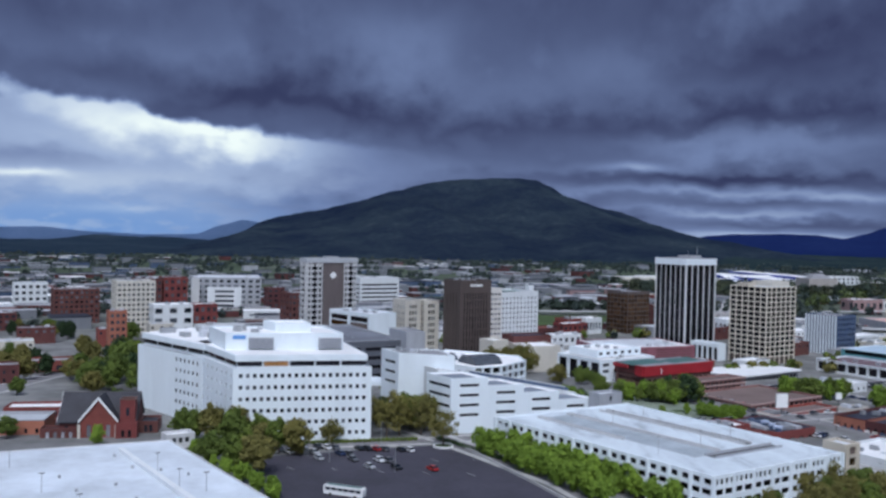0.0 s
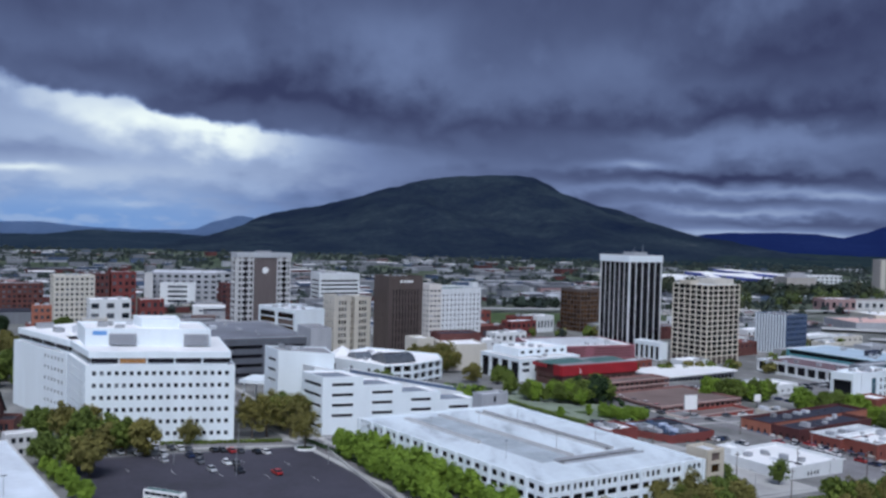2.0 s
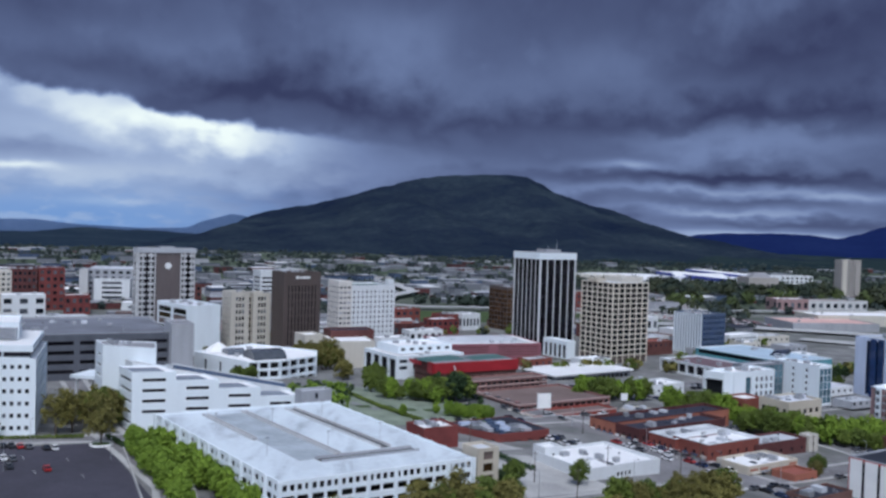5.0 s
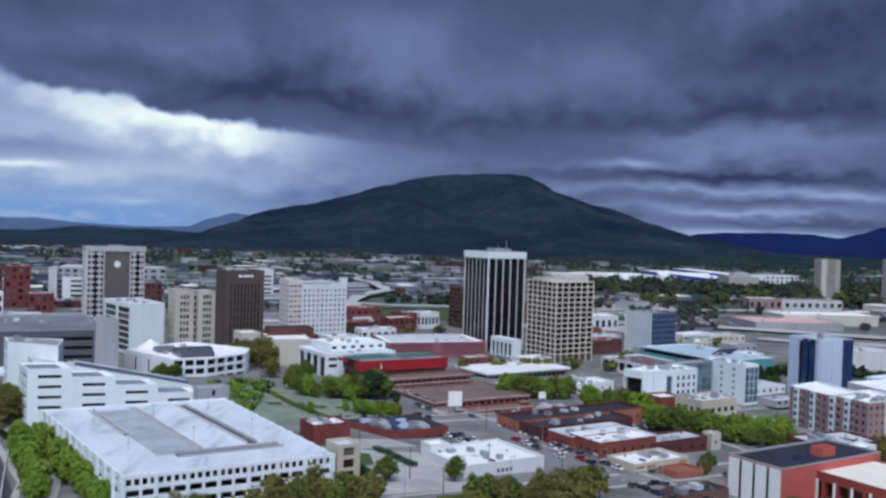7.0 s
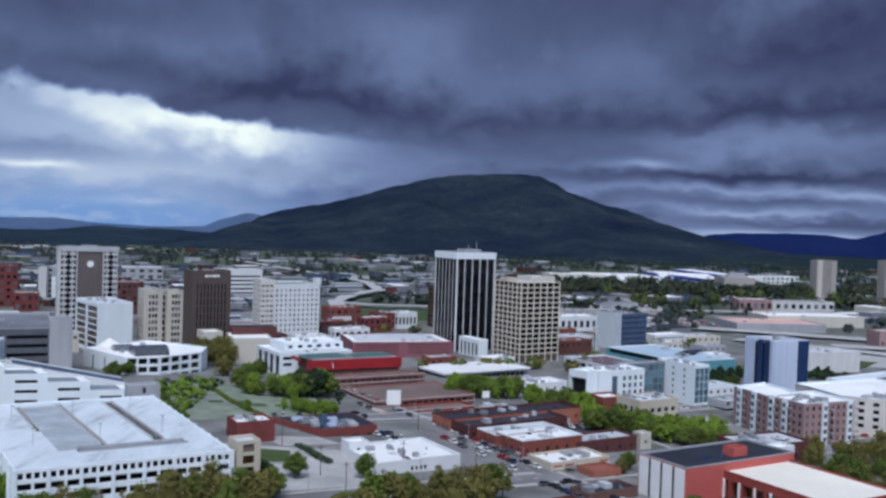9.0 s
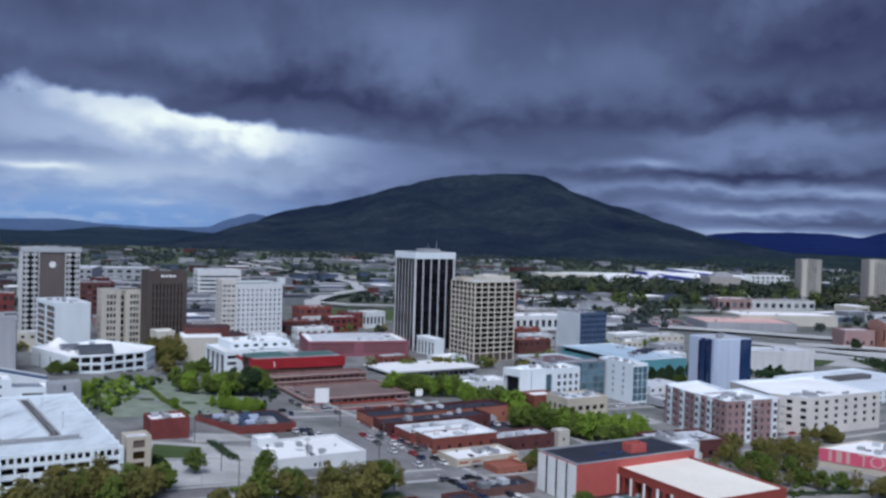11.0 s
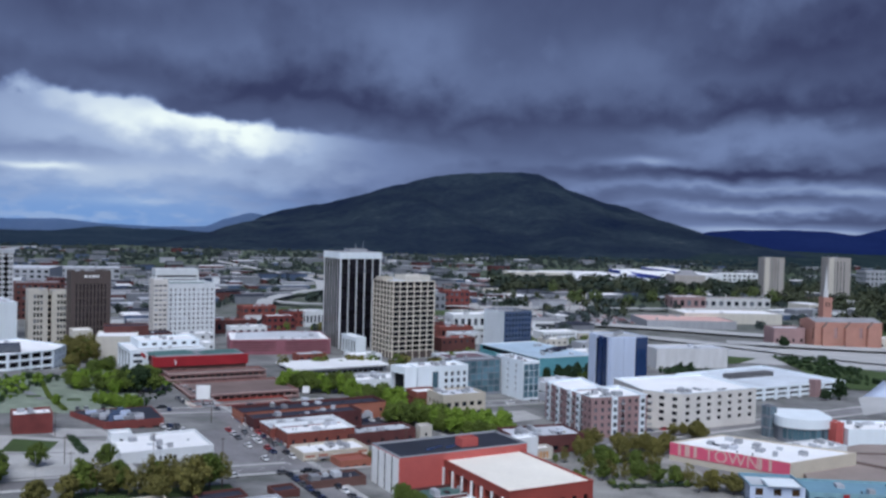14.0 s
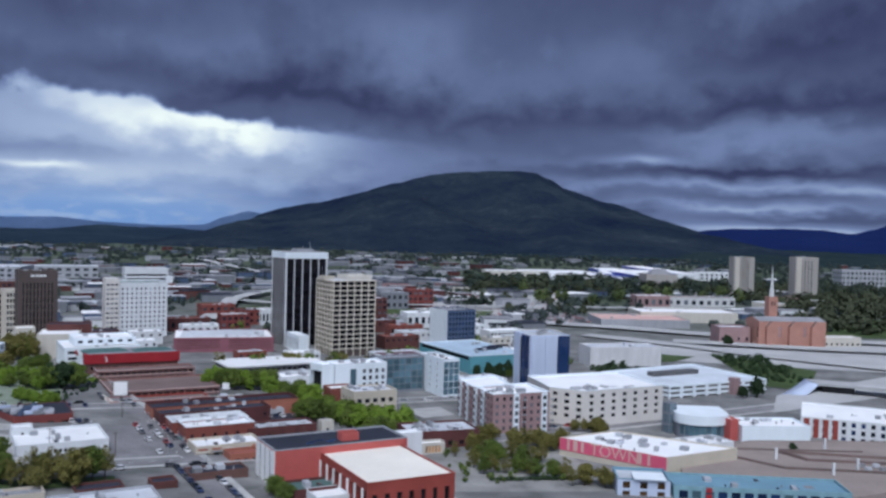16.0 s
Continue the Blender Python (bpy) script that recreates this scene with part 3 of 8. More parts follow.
    fade = mul(sub(1.0, step(az, -0.25, 0.5)), 0.035)
    f = add(cloud, glow, patches, fade, 0.15)
    c = ramp_node(nt, f, [(0.0, (0.03, 0.033, 0.075)), (0.08, (0.046, 0.05, 0.098)), (0.2, (0.1, 0.115, 0.19)), (0.33, (0.18, 0.21, 0.32)), (0.5, (0.36, 0.4, 0.5)), (0.68, (0.64, 0.65, 0.64)), (0.86, (0.92, 0.9, 0.74))])
    low = sub(1.0, step(el, 0.014, 0.07))
    blue = mix_node(nt, mul(low, left, sub(1.0, mul(step(fine, 0.45, 0.62), 0.4)), 0.9), c, (0.17, 0.28, 0.49))
    em = nt.nodes.new("ShaderNodeEmission")
    nt.links.new(blue, em.inputs[0])
    em.inputs[1].default_value = 1.0
    nt.links.new(em.outputs[0], nt.nodes["Material Output"].inputs[0])
    return m


def sky_backdrop():
    v, f, n = [], [], 64
    for i in range(n + 1):
        a = radians(-72 + 144 * i / n)
        for z in (-250, 600, 1400, 2600):
            v.append((180 + 4850 * math.sin(a), 4850 * math.cos(a), z))
    for i in range(n):
        for j in range(3):
            k = i * 4 + j
            f.append((k, k + 4, k + 5, k + 1))
    tagged(new("backdrop_sky", mesh_of("backdrop_sky", v, f, sky_material(), shade=True)), "storm clouds with a bright break over the hills", kind="structure")


sky_backdrop()


# ---- ground ----
def ground_material():
    m, nt, p = blank("town_ground")
    pos = position(nt)
    big = noise_node(nt, pos, 0.012, 5, 0.6)
    mid = noise_node(nt, pos, 0.05, 5, 0.6)
    fine = noise_node(nt, pos, 0.9, 4, 0.65)
    c = ramp_node(nt, mid, [(0.3, (0.1, 0.105, 0.095)), (0.45, (0.17, 0.17, 0.17)), (0.55, (0.22, 0.22, 0.22)), (0.66, (0.28, 0.28, 0.27)), (0.75, (0.13, 0.13, 0.14))])
    far = ramp_node(nt, big, [(0.38, (0.03, 0.05, 0.02)), (0.52, (0.055, 0.08, 0.035)), (0.62, (0.16, 0.17, 0.15)), (0.7, (0.07, 0.1, 0.04))])
    sep = nt.nodes.new("ShaderNodeSeparateXYZ")
    nt.links.new(pos, sep.inputs[0])
    w = math_node(nt, "DIVIDE", math_node(nt, "SUBTRACT", sep.outputs[1], 700.0), 500.0, clamp=True)
    c = mix_node(nt, w, c, far)
    c = mix_node(nt, 0.35, c, mix_node(nt, fine, (0.25, 0.25, 0.25), (0.95, 0.95, 0.95)), "MULTIPLY")
    nt.links.new(c, p.inputs["Base Color"])
    p.inputs["Roughness"].default_value = 0.95
    b = nt.nodes.new("ShaderNodeBump")
    b.inputs["Strength"].default_value, b.inputs["Distance"].default_value = 0.3, 0.1
    nt.links.new(fine, b.inputs["Height"])
    nt.links.new(b.outputs[0], p.inputs["Normal"])
    return m


def ground():
    xs = [-4900, -3500, -2200, -1400, -900] + list(range(-600, 1000, 20)) + [1000, 1400, 2200, 3500, 4900]
    ys = [-600, -300, -100] + list(range(0, 900, 20)) + [900, 1100, 1400, 1800, 2400, 3200, 4000, 4840]
    v = [(x, y, ground_z(x, y)) for y in ys for x in xs]
    k = len(xs)
    f = [(j * k + i, j * k + i + 1, (j + 1) * k + i + 1, (j + 1) * k + i) for j in range(len(ys) - 1) for i in range(k - 1)]
    tagged(new("ground", mesh_of("ground", v, f, ground_material(), shade=True)), "town ground of paving, worn lots and grass", kind="structure")


ground()


# ---- mountains ----
def forest_material(name, dark, light, rock, scale=1.0):
    m, nt, p = blank(name)
    pos = position(nt)
    n1 = noise_node(nt, pos, 0.0035 * scale, 6, 0.62)
    n2 = noise_node(nt, pos, 0.045 * scale, 5, 0.7)
    f = math_node(nt, "ADD", math_node(nt, "MULTIPLY", n1, 0.65), math_node(nt, "MULTIPLY", n2, 0.35))
    c = ramp_node(nt, f, [(0.32, dark), (0.5, tuple((a + b) / 2 for a, b in zip(dark, light))), (0.6, light), (0.7, rock)])
    nt.links.new(c, p.inputs["Base Color"])
    p.inputs["Roughness"].default_value = 1.0
    p.inputs["Specular IOR Level"].default_value = 0.0
    b = nt.nodes.new("ShaderNodeBump")
    b.inputs["Strength"].default_value, b.inputs["Distance"].default_value = 1.0, 12.0
    nt.links.new(n2, b.inputs["Height"])
    nt.links.new(b.outputs[0], p.inputs["Normal"])
    return m


def profile(points, x):
    for (a, h), (b, k) in zip(points, points[1:]):
        if a <= x <= b:
            t = (x - a) / (b - a)
            return h + (k - h) * (t * t * (3 - 2 * t) * 0.5 + t * 0.5)
    return points[0][1] if x < points[0][0] else points[-1][1]


def ridge(name, points, y_top, y_foot, mat, label, rough=12.0, nx=150, ny=40, seed=0.0, rim=0.0):
    """A wooded ridge: its skyline from a few heights, spurs and hollows running down to its foot."""
    x0, x1 = points[0][0], points[-1][0]
    v, f = [], []
    for j in range(ny + 1):
        t = j / ny
        y = y_foot + (y_top - y_foot) * t
        for i in range(nx + 1):
            x = x0 + (x1 - x0) * i / nx
            h = profile(points, x)
            spur = noise.fractal((x * 0.0026 + seed, y * 0.0011, seed), 1.0, 2.0, 4)
            fall = t ** 1.25
            if rim and t > 0.86:
                fall = 0.86 ** 1.25 + (1 - 0.86 ** 1.25) * (1 - (1 - (t - 0.86) / 0.14) ** 3)
            env = math.sin(math.pi * min(1, t * 1.02)) ** 0.8 if t < 1 else 0
            z = -4 + (h + 4) * fall + env * (spur * h * 0.22) + rough * 0.25 * noise.fractal((x * 0.02, y * 0.02, seed), 1.0, 2.0, 3) * min(1.0, t * 4)
            v.append((x, y + spur * 60 * (1 - t), z))
    k = nx + 1
    f = [(j * k + i, j * k + i + 1, (j + 1) * k + i + 1, (j + 1) * k + i) for j in range(ny) for i in range(nx)]
    tagged(new(name, mesh_of(name, v, f, mat, shade=True)), label, "hill", kind="structure")


# The blue of distant air is mixed into these forest colours.
FOREST = forest_material("haze_tinted_slope", (0.0085, 0.0145, 0.037), (0.036, 0.051, 0.067), (0.085, 0.098, 0.1))
FOOTHILL = forest_material("wooded_foothill", (0.014, 0.025, 0.036), (0.036, 0.054, 0.054), (0.075, 0.095, 0.07))
LEFTHILL = forest_material("haze_tinted_hill", (0.017, 0.029, 0.052), (0.034, 0.05, 0.07), (0.07, 0.09, 0.1))
# Atmospheric haze is painted into the two farthest ridges as plain blue.
FARBLUE = forest_material("haze_blue_ridge", (0.01, 0.018, 0.08), (0.015, 0.026, 0.1), (0.026, 0.04, 0.11))
PALERIDGE = forest_material("haze_pale_ridge", (0.07, 0.11, 0.2), (0.09, 0.13, 0.23), (0.1, 0.15, 0.25))
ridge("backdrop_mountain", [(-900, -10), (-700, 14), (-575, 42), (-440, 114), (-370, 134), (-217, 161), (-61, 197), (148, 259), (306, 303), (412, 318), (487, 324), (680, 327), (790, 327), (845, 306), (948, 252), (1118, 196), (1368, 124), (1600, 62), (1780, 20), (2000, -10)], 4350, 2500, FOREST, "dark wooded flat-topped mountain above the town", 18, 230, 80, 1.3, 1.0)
ridge("backdrop_foothill", [(250, -6), (500, 10), (760, 26), (950, 34), (1120, 30), (1300, 22), (1500, 24), (1900, 18), (2300, 24), (2800, 10)], 3250, 2150, FOOTHILL, "low wooded foothill with green clearings", 14, 130, 30, 4.1)
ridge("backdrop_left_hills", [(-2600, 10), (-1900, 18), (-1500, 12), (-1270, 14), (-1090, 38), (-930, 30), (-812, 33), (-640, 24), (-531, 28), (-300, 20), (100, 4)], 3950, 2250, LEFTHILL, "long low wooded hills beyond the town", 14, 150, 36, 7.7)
ridge("backdrop_right_ridge", [(1350, 40), (1450, 70), (1512, 84), (1620, 92), (1850, 98), (2000, 97), (2060, 90), (2130, 82), (2225, 104), (2330, 138), (2450, 172), (2700, 205), (3200, 160)], 3960, 3000, FARBLUE, "far ridge coloured blue for haze, under the clouds", 6, 90, 16, 2.9)
ridge("backdrop_far_ridge", [(-2300, 62), (-1727, 56), (-1465, 62), (-1254, 44), (-1000, 36), (-773, 42), (-666, 84), (-558, 112), (-448, 98), (-284, 95), (0, 60)], 4400, 4200, PALERIDGE, "distant ridge coloured pale blue for haze", 4, 90, 6, 5.5)


# ---- white office building with its wing, on the hill ----
def white_office():
    ob = tagged(new("office_building"), "white precast office with small square windows and recessed top floor", "office building")
    main = [(-46.8, 346.1), (4.3, 352.4), (-8, 399), (-71, 392)]
    wing = [(-97.5, 417), (-63, 376), (-48, 392), (-78, 442)]
    wing_wall = [(-97.5, 417), (-78.5, 394.4), (-63, 376), (-48, 392), (-78, 442)]
    mix = [GLASS, GLASS, GLASS, GLASSG]
    rows = dict(z=3.6, dz=4.35, d=0.3)
    building("office_building", main, 8, 37, WHITE, ROOFW, "", parent=ob, parapet=0.5, sides={
        0: win(19, 6, 1.35, 1.5, m=2.2, glass=mix, **rows), 1: win(14, 6, 1.35, 1.5, m=3, glass=mix, **rows), 3: win(10, 6, 1.5, 1.5, m=1.6, glass=[GLASSG, GLASSL, GLASSL], **rows)})
    building("office_building", wing_wall, 7, 36.5, WHITE, ROOFW, "", parent=ob, parapet=0.5, sides={1: win(6, 6, 1.6, 1.6, m=3.0, glass=mix, z=4.2, dz=4.35, d=0.3), 4: win(12, 6, 1.4, 1.5, m=2, glass=mix, z=4.2, dz=4.35, d=0.3)})
    # recessed dark top floor under a white roof edge
    for pts, bays in ((main, 5), (wing, 4)):
        ins = inset(pts, 1.8)
        w = Soup()
        for i in range(4):
            p, q = Vector(ins[i]), Vector(ins[(i + 1) % 4])
            n = bays if i in (0, 2) else bays - 1
            for k in range(n):
                a, b = p + (q - p) * ((k + 0.04) / n), p + (q - p) * ((k + 0.96) / n)
                c = (a + b) / 2
                g = GLASSLIT if (pts is main and i == 0 and k in (0, 1)) else GLASSK
                box_part("ribbon_window", ob, g if k % 3 else GLASSK, (c.x, c.y, 38.35), ((b - a).length, 0.12, 1.7), math.atan2((b - a).y, (b - a).x))
        core = inset(pts, 2.2)
        w.prism(core, 36.4, 39.4)
        child("top_floor_wall", w.mesh("top_floor_wall", WHITE), ob)
        s = Soup()
        lip = inset(pts, 1.3)
        s.prism(lip, 39.3, 41.6, True)
        child("roof_edge", s.mesh("roof_edge", WHITE), ob)
        t = Soup()
        t.prism(inset(pts, 2.0), 41.6, 41.66)
        child("upper_roof", t.mesh("upper_roof", ROOFW), ob)
    # penthouse with louvres
    pent = [(-52, 362.5), (-7, 366.5), (-16, 393), (-62, 386)]
    building("penthouse", pent, 41.6, 48.2, WHITE, ROOFW, "", parent=ob, parapet=0.6)
    top = [(-34, 373), (-20, 374), (-24, 386), (-40, 384)]
    building("penthouse", top, 47.6, 51.2, WHITE, ROOFW, "", parent=ob, parapet=0.4)
    u = (Vector(pent[1]) - Vector(pent[0])).normalized()
    rz = math.atan2(u.y, u.x)
    for a, w in ((13.5, 9.5), (40.0, 9.0)):
        c = Vector(pent[0]) + u * a + Vector((u.y, -u.x)) * 0.9
        housing = box_part("louvre_housing", ob, LIGHTGREY, (c.x, c.y, 44.3), (w, 1.8, 4.2), rz, "grey louvred plant housing")
        for k in range(6):
            c2 = c + Vector((u.y, -u.x)) * 0.95
            box_part("louvre", housing, GREYWALL, (c2.x, c2.y, 42.6 + k * 0.65), (w - 0.6, 0.12, 0.25), rz)
    c = Vector(pent[0]) + u * 5.2 + Vector((u.y, -u.x)) * 0.08
    box_part("blue_sign", ob, SIGNBLUE, (c.x, c.y, 46.5), (5.0, 0.14, 1.5), rz, "blue sign board on the penthouse")
    roof_units(ob, pent, 47.6, 7, 5)
    roof_units(ob, wing, 41.6, 6, 8, big=1.6)
    roof_units(ob, main, 41.66, 3, 9)


white_office()


# ---- parking garage ----
def parking_garage():
    ob = tagged(new("parking_garage"), "white concrete parking garage with an open roof deck", "garage")
    P = [(100.7, 255.0), (154.0, 283.4), (107.6, 366.0), (50.0, 337.4)]
    z0, z1, levels, dz = 4.2, 21.2, 5, 3.5
    first = z1 - 2.6 - dz * (levels - 1)
    s = Soup()
    bays = (7, 12, 7, 12)
    for i in range(4):
        p, q = P[i], P[(i + 1) % 4]
        length = (Vector(q) - Vector(p)).length
        n = bays[i] * (4 if i == 0 else 2)
        zt = z1 - 3.1
        wall_side(s, ob, p, q, zt, z1, win(n, 1, length / n * 0.62, 1.7, z=0.3, dz=dz, m=0.9, d=0.45, pane=False))
        n = bays[i] * 2
        wall_side(s, ob, p, q, z0, zt, win(n, levels - 1, length / n * 0.8, 1.75, z=first - z0 + 0.25, dz=dz, m=0.9, d=0.45, pane=False))
    ins = inset(P, 0.45)
    for i in range(4):
        j = (i + 1) % 4
        s.quad((*P[i], z1), (*P[j], z1), (*ins[j], z1), (*ins[i], z1))
        s.quad((*ins[i], z1), (*ins[j], z1), (*ins[j], z1 - 0.5), (*ins[i], z1 - 0.5))
    child("spandrel_wall", s.mesh("spandrel_wall", WHITE), ob)
    # Lower decks and an added inner block are near-black to paint interior shade.
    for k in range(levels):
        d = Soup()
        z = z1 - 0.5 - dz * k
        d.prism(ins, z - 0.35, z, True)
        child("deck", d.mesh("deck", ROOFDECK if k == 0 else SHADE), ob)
    c = Soup()
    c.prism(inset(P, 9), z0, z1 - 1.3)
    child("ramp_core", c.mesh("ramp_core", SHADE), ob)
    for i in range(4):
        p, q = Vector(P[i]), Vector(P[(i + 1) % 4])
        u = (q - p).normalized()
        n = Vector((u.y, -u.x))
        for k in range(bays[i] + 1):
            a = p + (q - p) * (k / bays[i]) + n * 0.2
            box_part("pier", ob, WHITE, (a.x, a.y, (z0 + z1) / 2), (1.0, 0.8, z1 - z0 - 0.05), math.atan2(u.y, u.x))
    # ramp walls and painted slots on the roof deck
    e0, e1 = Vector(P[1]) - Vector(P[0]), Vector(P[3]) - Vector(P[0])
    o, zr = Vector(P[0]), z1 - 0.5

    def on(a, b):
        return o + e0 * a + e1 * b

    def low_wall(a0, b0, a1, b1, h, t, mat, name):
        p, q = on(a0, b0), on(a1, b1)
        m = (p + q) / 2
        box_part(name, ob, mat, (m.x, m.y, zr + h / 2), ((q - p).length, t, h), math.atan2(q.y - p.y, q.x - p.x))

    # a flat worn ramp strip between low walls; broad and cross slots are painted shade
    ramp = Soup()
    for a0, a1, b0, b1, drop in ((0.25, 0.46, 0.2, 0.92, 0.0),):
        ramp.quad(*[(*on(a, b), zr + z) for a, b, z in ((a0, b0, 0.03), (a1, b0, 0.03), (a1, b1, 0.03), (a0, b1, 0.03))])
    child("ramp", ramp.mesh("ramp", RAMPDECK), ob, "worn grey ramp strip on the roof deck")
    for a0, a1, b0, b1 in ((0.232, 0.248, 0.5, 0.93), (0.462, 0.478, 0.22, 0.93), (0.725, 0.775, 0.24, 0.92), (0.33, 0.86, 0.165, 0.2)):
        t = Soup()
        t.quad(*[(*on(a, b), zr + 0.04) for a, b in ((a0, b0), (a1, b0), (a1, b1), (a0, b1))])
        child("ramp_slot", t.mesh("ramp_slot", DARKDECK), ob, "flat dark strip painted as a slot's shade")
        if a1 - a0 < 0.1:
            low_wall(a0 - 0.004, b0, a0 - 0.004, b1, 0.8, 0.25, CONCRETE, "ramp_wall")
            low_wall(a1 + 0.004, b0, a1 + 0.004, b1, 0.8, 0.25, CONCRETE, "ramp_wall")
        else:
            low_wall(a0, b0 - 0.004, a1, b0 - 0.004, 0.7, 0.25, LIGHTGREY, "ramp_wall")
            low_wall(a0, b1 + 0.004, a1, b1 + 0.004, 0.7, 0.25, LIGHTGREY, "ramp_wall")
    for k in range(24):
        p = on(0.75, 0.26 + 0.4 * k / 24)
        box_part("rail_post", ob, STEEL, (p.x, p.y, zr + 0.8), (0.15, 0.15, 1.6), 0.5)
    for k, (a, b) in enumerate(((0.16, 0.3), (0.16, 0.7), (0.48, 0.3), (0.48, 0.7), (0.82, 0.35), (0.82, 0.75))):
        p = on(a, b)
        pole = box_part("lamp_pole", ob, STEEL, (p.x, p.y, zr + 2.6), (0.14, 0.14, 5.2))
        box_part("lamp_head", pole, POLE, (p.x, p.y, zr + 5.25), (0.9, 0.35, 0.15), 0.5)
    # stair tower at the street corner
    T = rect(155.4, 283.6, 28.2, 7.5, 8.5)
    building("stair_tower", T, z0, 23.6, BEIGE, ROOFL, "", parent=ob, sides={0: win(1, 5, 3.6, 2.5, z=1.8, dz=3.5, d=0.5, glass=[GLASSBR, BROWN2]), 3: win(1, 4, 2.5, 2.4, z=3.0, dz=3.5, d=0.4)})
    H = rect(97.0, 369.0, 28.2, 12.5, 6.5)
    building("stair_house", H, 7, 24.2, LIGHTGREY, ROOFL, "", parent=ob, sides={0: win(1, 1, 1.2, 2.2, z=13.8)})


parking_garage()


# ---- stepped white building behind the garage ----
def stepped_building():
    ob = tagged(new("stepped_building"), "long white building stepping down in terraces with ribbon windows", "building")
    o, u, v = Vector((35.6, 361.3)), Vector((math.cos(radians(14)), math.sin(radians(14)))), Vector((math.cos(radians(121)), math.sin(radians(121))))

    def at(a, b):
        return tuple(o + u * a + v * b)

    for k, (top, ribs) in enumerate(((31.4, 4), (28.1, 4), (24.8, 2), (21.4, 1))):
        a0, a1, b = 15.6 * k, 15.6 * (k + 1), 17.0
        pts = [at(a0, 0), at(a1, 0), at(a1, b), at(a0, b)]
        sides = {0: win(1, ribs, 8.2, 1.25, z=top - 3.7 - 3.9 * (ribs - 1) - 7, dz=3.9, d=0.7, glass=GLASSK, name="ribbon_window")}
        if k == 0:
            sides[3] = win(1, 5, 15.0, 1.4, z=4.6, dz=3.9, d=0.7, glass=GLASSK, name="ribbon_window")
        building("terrace", pts, 7, top, WHITE, ROOFW, "", parent=ob, sides=sides, parapet=0.25)
        inner = [at(a0 + 0.9, 0.9), at(a1 - 3.4, 0.9), at(a1 - 3.4, 12.5), at(a0 + 0.9, 12.5)]
        prism_part("sunken_roof", ob, inner, top - 0.4, top - 0.2, COURT, "grey sunken roof court on the terrace")
    # the sloping spine behind the terraces, with its dark clerestory
    a, b = at(5.0, 17.3), at(63.5, 11.5)
    c, d = at(62.0, 20.5), at(5.0, 27.0)
    s = Soup()
    za, zb = 32.6, 21.9
    s.quad((*a, za), (*b, zb), (*c, zb), (*d, za))
    s.quad((*a, 7), (*b, 7), (*b, zb), (*a, za))
    s.quad((*b, 7), (*c, 7), (*c, zb), (*b, zb))
    s.quad((*d, 7), (*a, 7), (*a, za), (*d, za))
    s.quad((*c, 7), (*d, 7), (*d, za), (*c, zb))
    child("spine", s.mesh("spine", WHITE2), ob, "white sloping roof spine")
    for f0, f1, off, mat, up in ((0.02, 0.62, 0.12, ROOFG, 0.2), (0.28, 1.0, 0.42, BLUEWALL, 1.3), (0.28, 1.0, 0.6, WHITE2, 1.7), (0.25, 1.0, 0.8, ROOFL, 0.9)):
        g = Soup()
        A, B, C, D = (Vector((*p, z)) for p, z in ((a, za), (b, zb), (c, zb), (d, za)))
        q = [A.lerp(B, f0).lerp(D.lerp(C, f0), off), A.lerp(B, f1).lerp(D.lerp(C, f1), off), A.lerp(B, f1).lerp(D.lerp(C, f1), off + 0.16), A.lerp(B, f0).lerp(D.lerp(C, f0), off + 0.16)]
        g.v = [tuple(p) for p in q] + [(p.x, p.y, p.z + up) for p in q]
        g.f = [(4, 5, 6, 7)] + [(i, (i + 1) % 4, 4 + (i + 1) % 4, 4 + i) for i in range(4)]
        child("clerestory", g.mesh("clerestory", mat), ob)
    up = [(16.0, 392.0), (39.0, 383.5), (34.0, 404.0), (9.0, 406.0)]
    building("upper_block", up, 8, 37.2, WHITE, ROOFG, "", parent=ob, parapet=0.4, sides={3: win(1, 3, 10, 1.3, z=15.5, dz=4.2, d=0.6, glass=GLASSK, name="ribbon_window")})
    roof_units(ob, up, 36.8, 4, 3)
    prism_part("walkway_roof", ob, [(-2, 409), (14, 405), (18, 420), (2, 424)], 20.6, 22.0, WHITE, "white canopy roof beside the office")
    for x, y in ((0, 411), (12, 408), (4, 421), (15, 418)):
        box_part("canopy_post", ob, WHITE2, (x, y, 14.5), (0.6, 0.6, 12.6))


stepped_building()

# ---- long pale roof in the foreground ----
hall = building("hall", [(-8, 226), (-64.5, 323), (-160, 290), (-104, 190)], 7, 16, CONCRETE, DECK, "low hall with a wide pale roof and a raised seam", "hall", parapet=0.3)
s = Soup()
s.prism([(-77.8, 307), (-76.0, 306.6), (-29.0, 226.4), (-31.0, 225.6)], 15.5, 17.1, True)
child("roof_seam", s.mesh("roof_seam", WHITE2), hall)
for k in range(9):
    box_part("roof_vent", hall, STEEL, (-50 - 9 * (k % 5), 250 + 11 * (k // 2) + 3 * (k % 3), 16.1), (0.7, 0.7, 0.9))
for x, y in ((-86, 260), (-60, 283), (-50, 264.5), (-42, 261), (-104, 286), (-70, 240)):
    pole = box_part("lamp_pole", hall, STEEL, (x, y, 18.4), (0.16, 0.16, 5.4))
    box_part("lamp_head", pole, POLE, (x, y, 21.1), (1.5, 0.4, 0.18), 0.4)
building("entrance_kiosk", rect(-66, 325, 30, 10, 6), 8, 17, CONCRETE, ROOFW, "small pale entrance block beside the hall", sides={0: win(3, 2, 1.4, 1.8, z=2)})


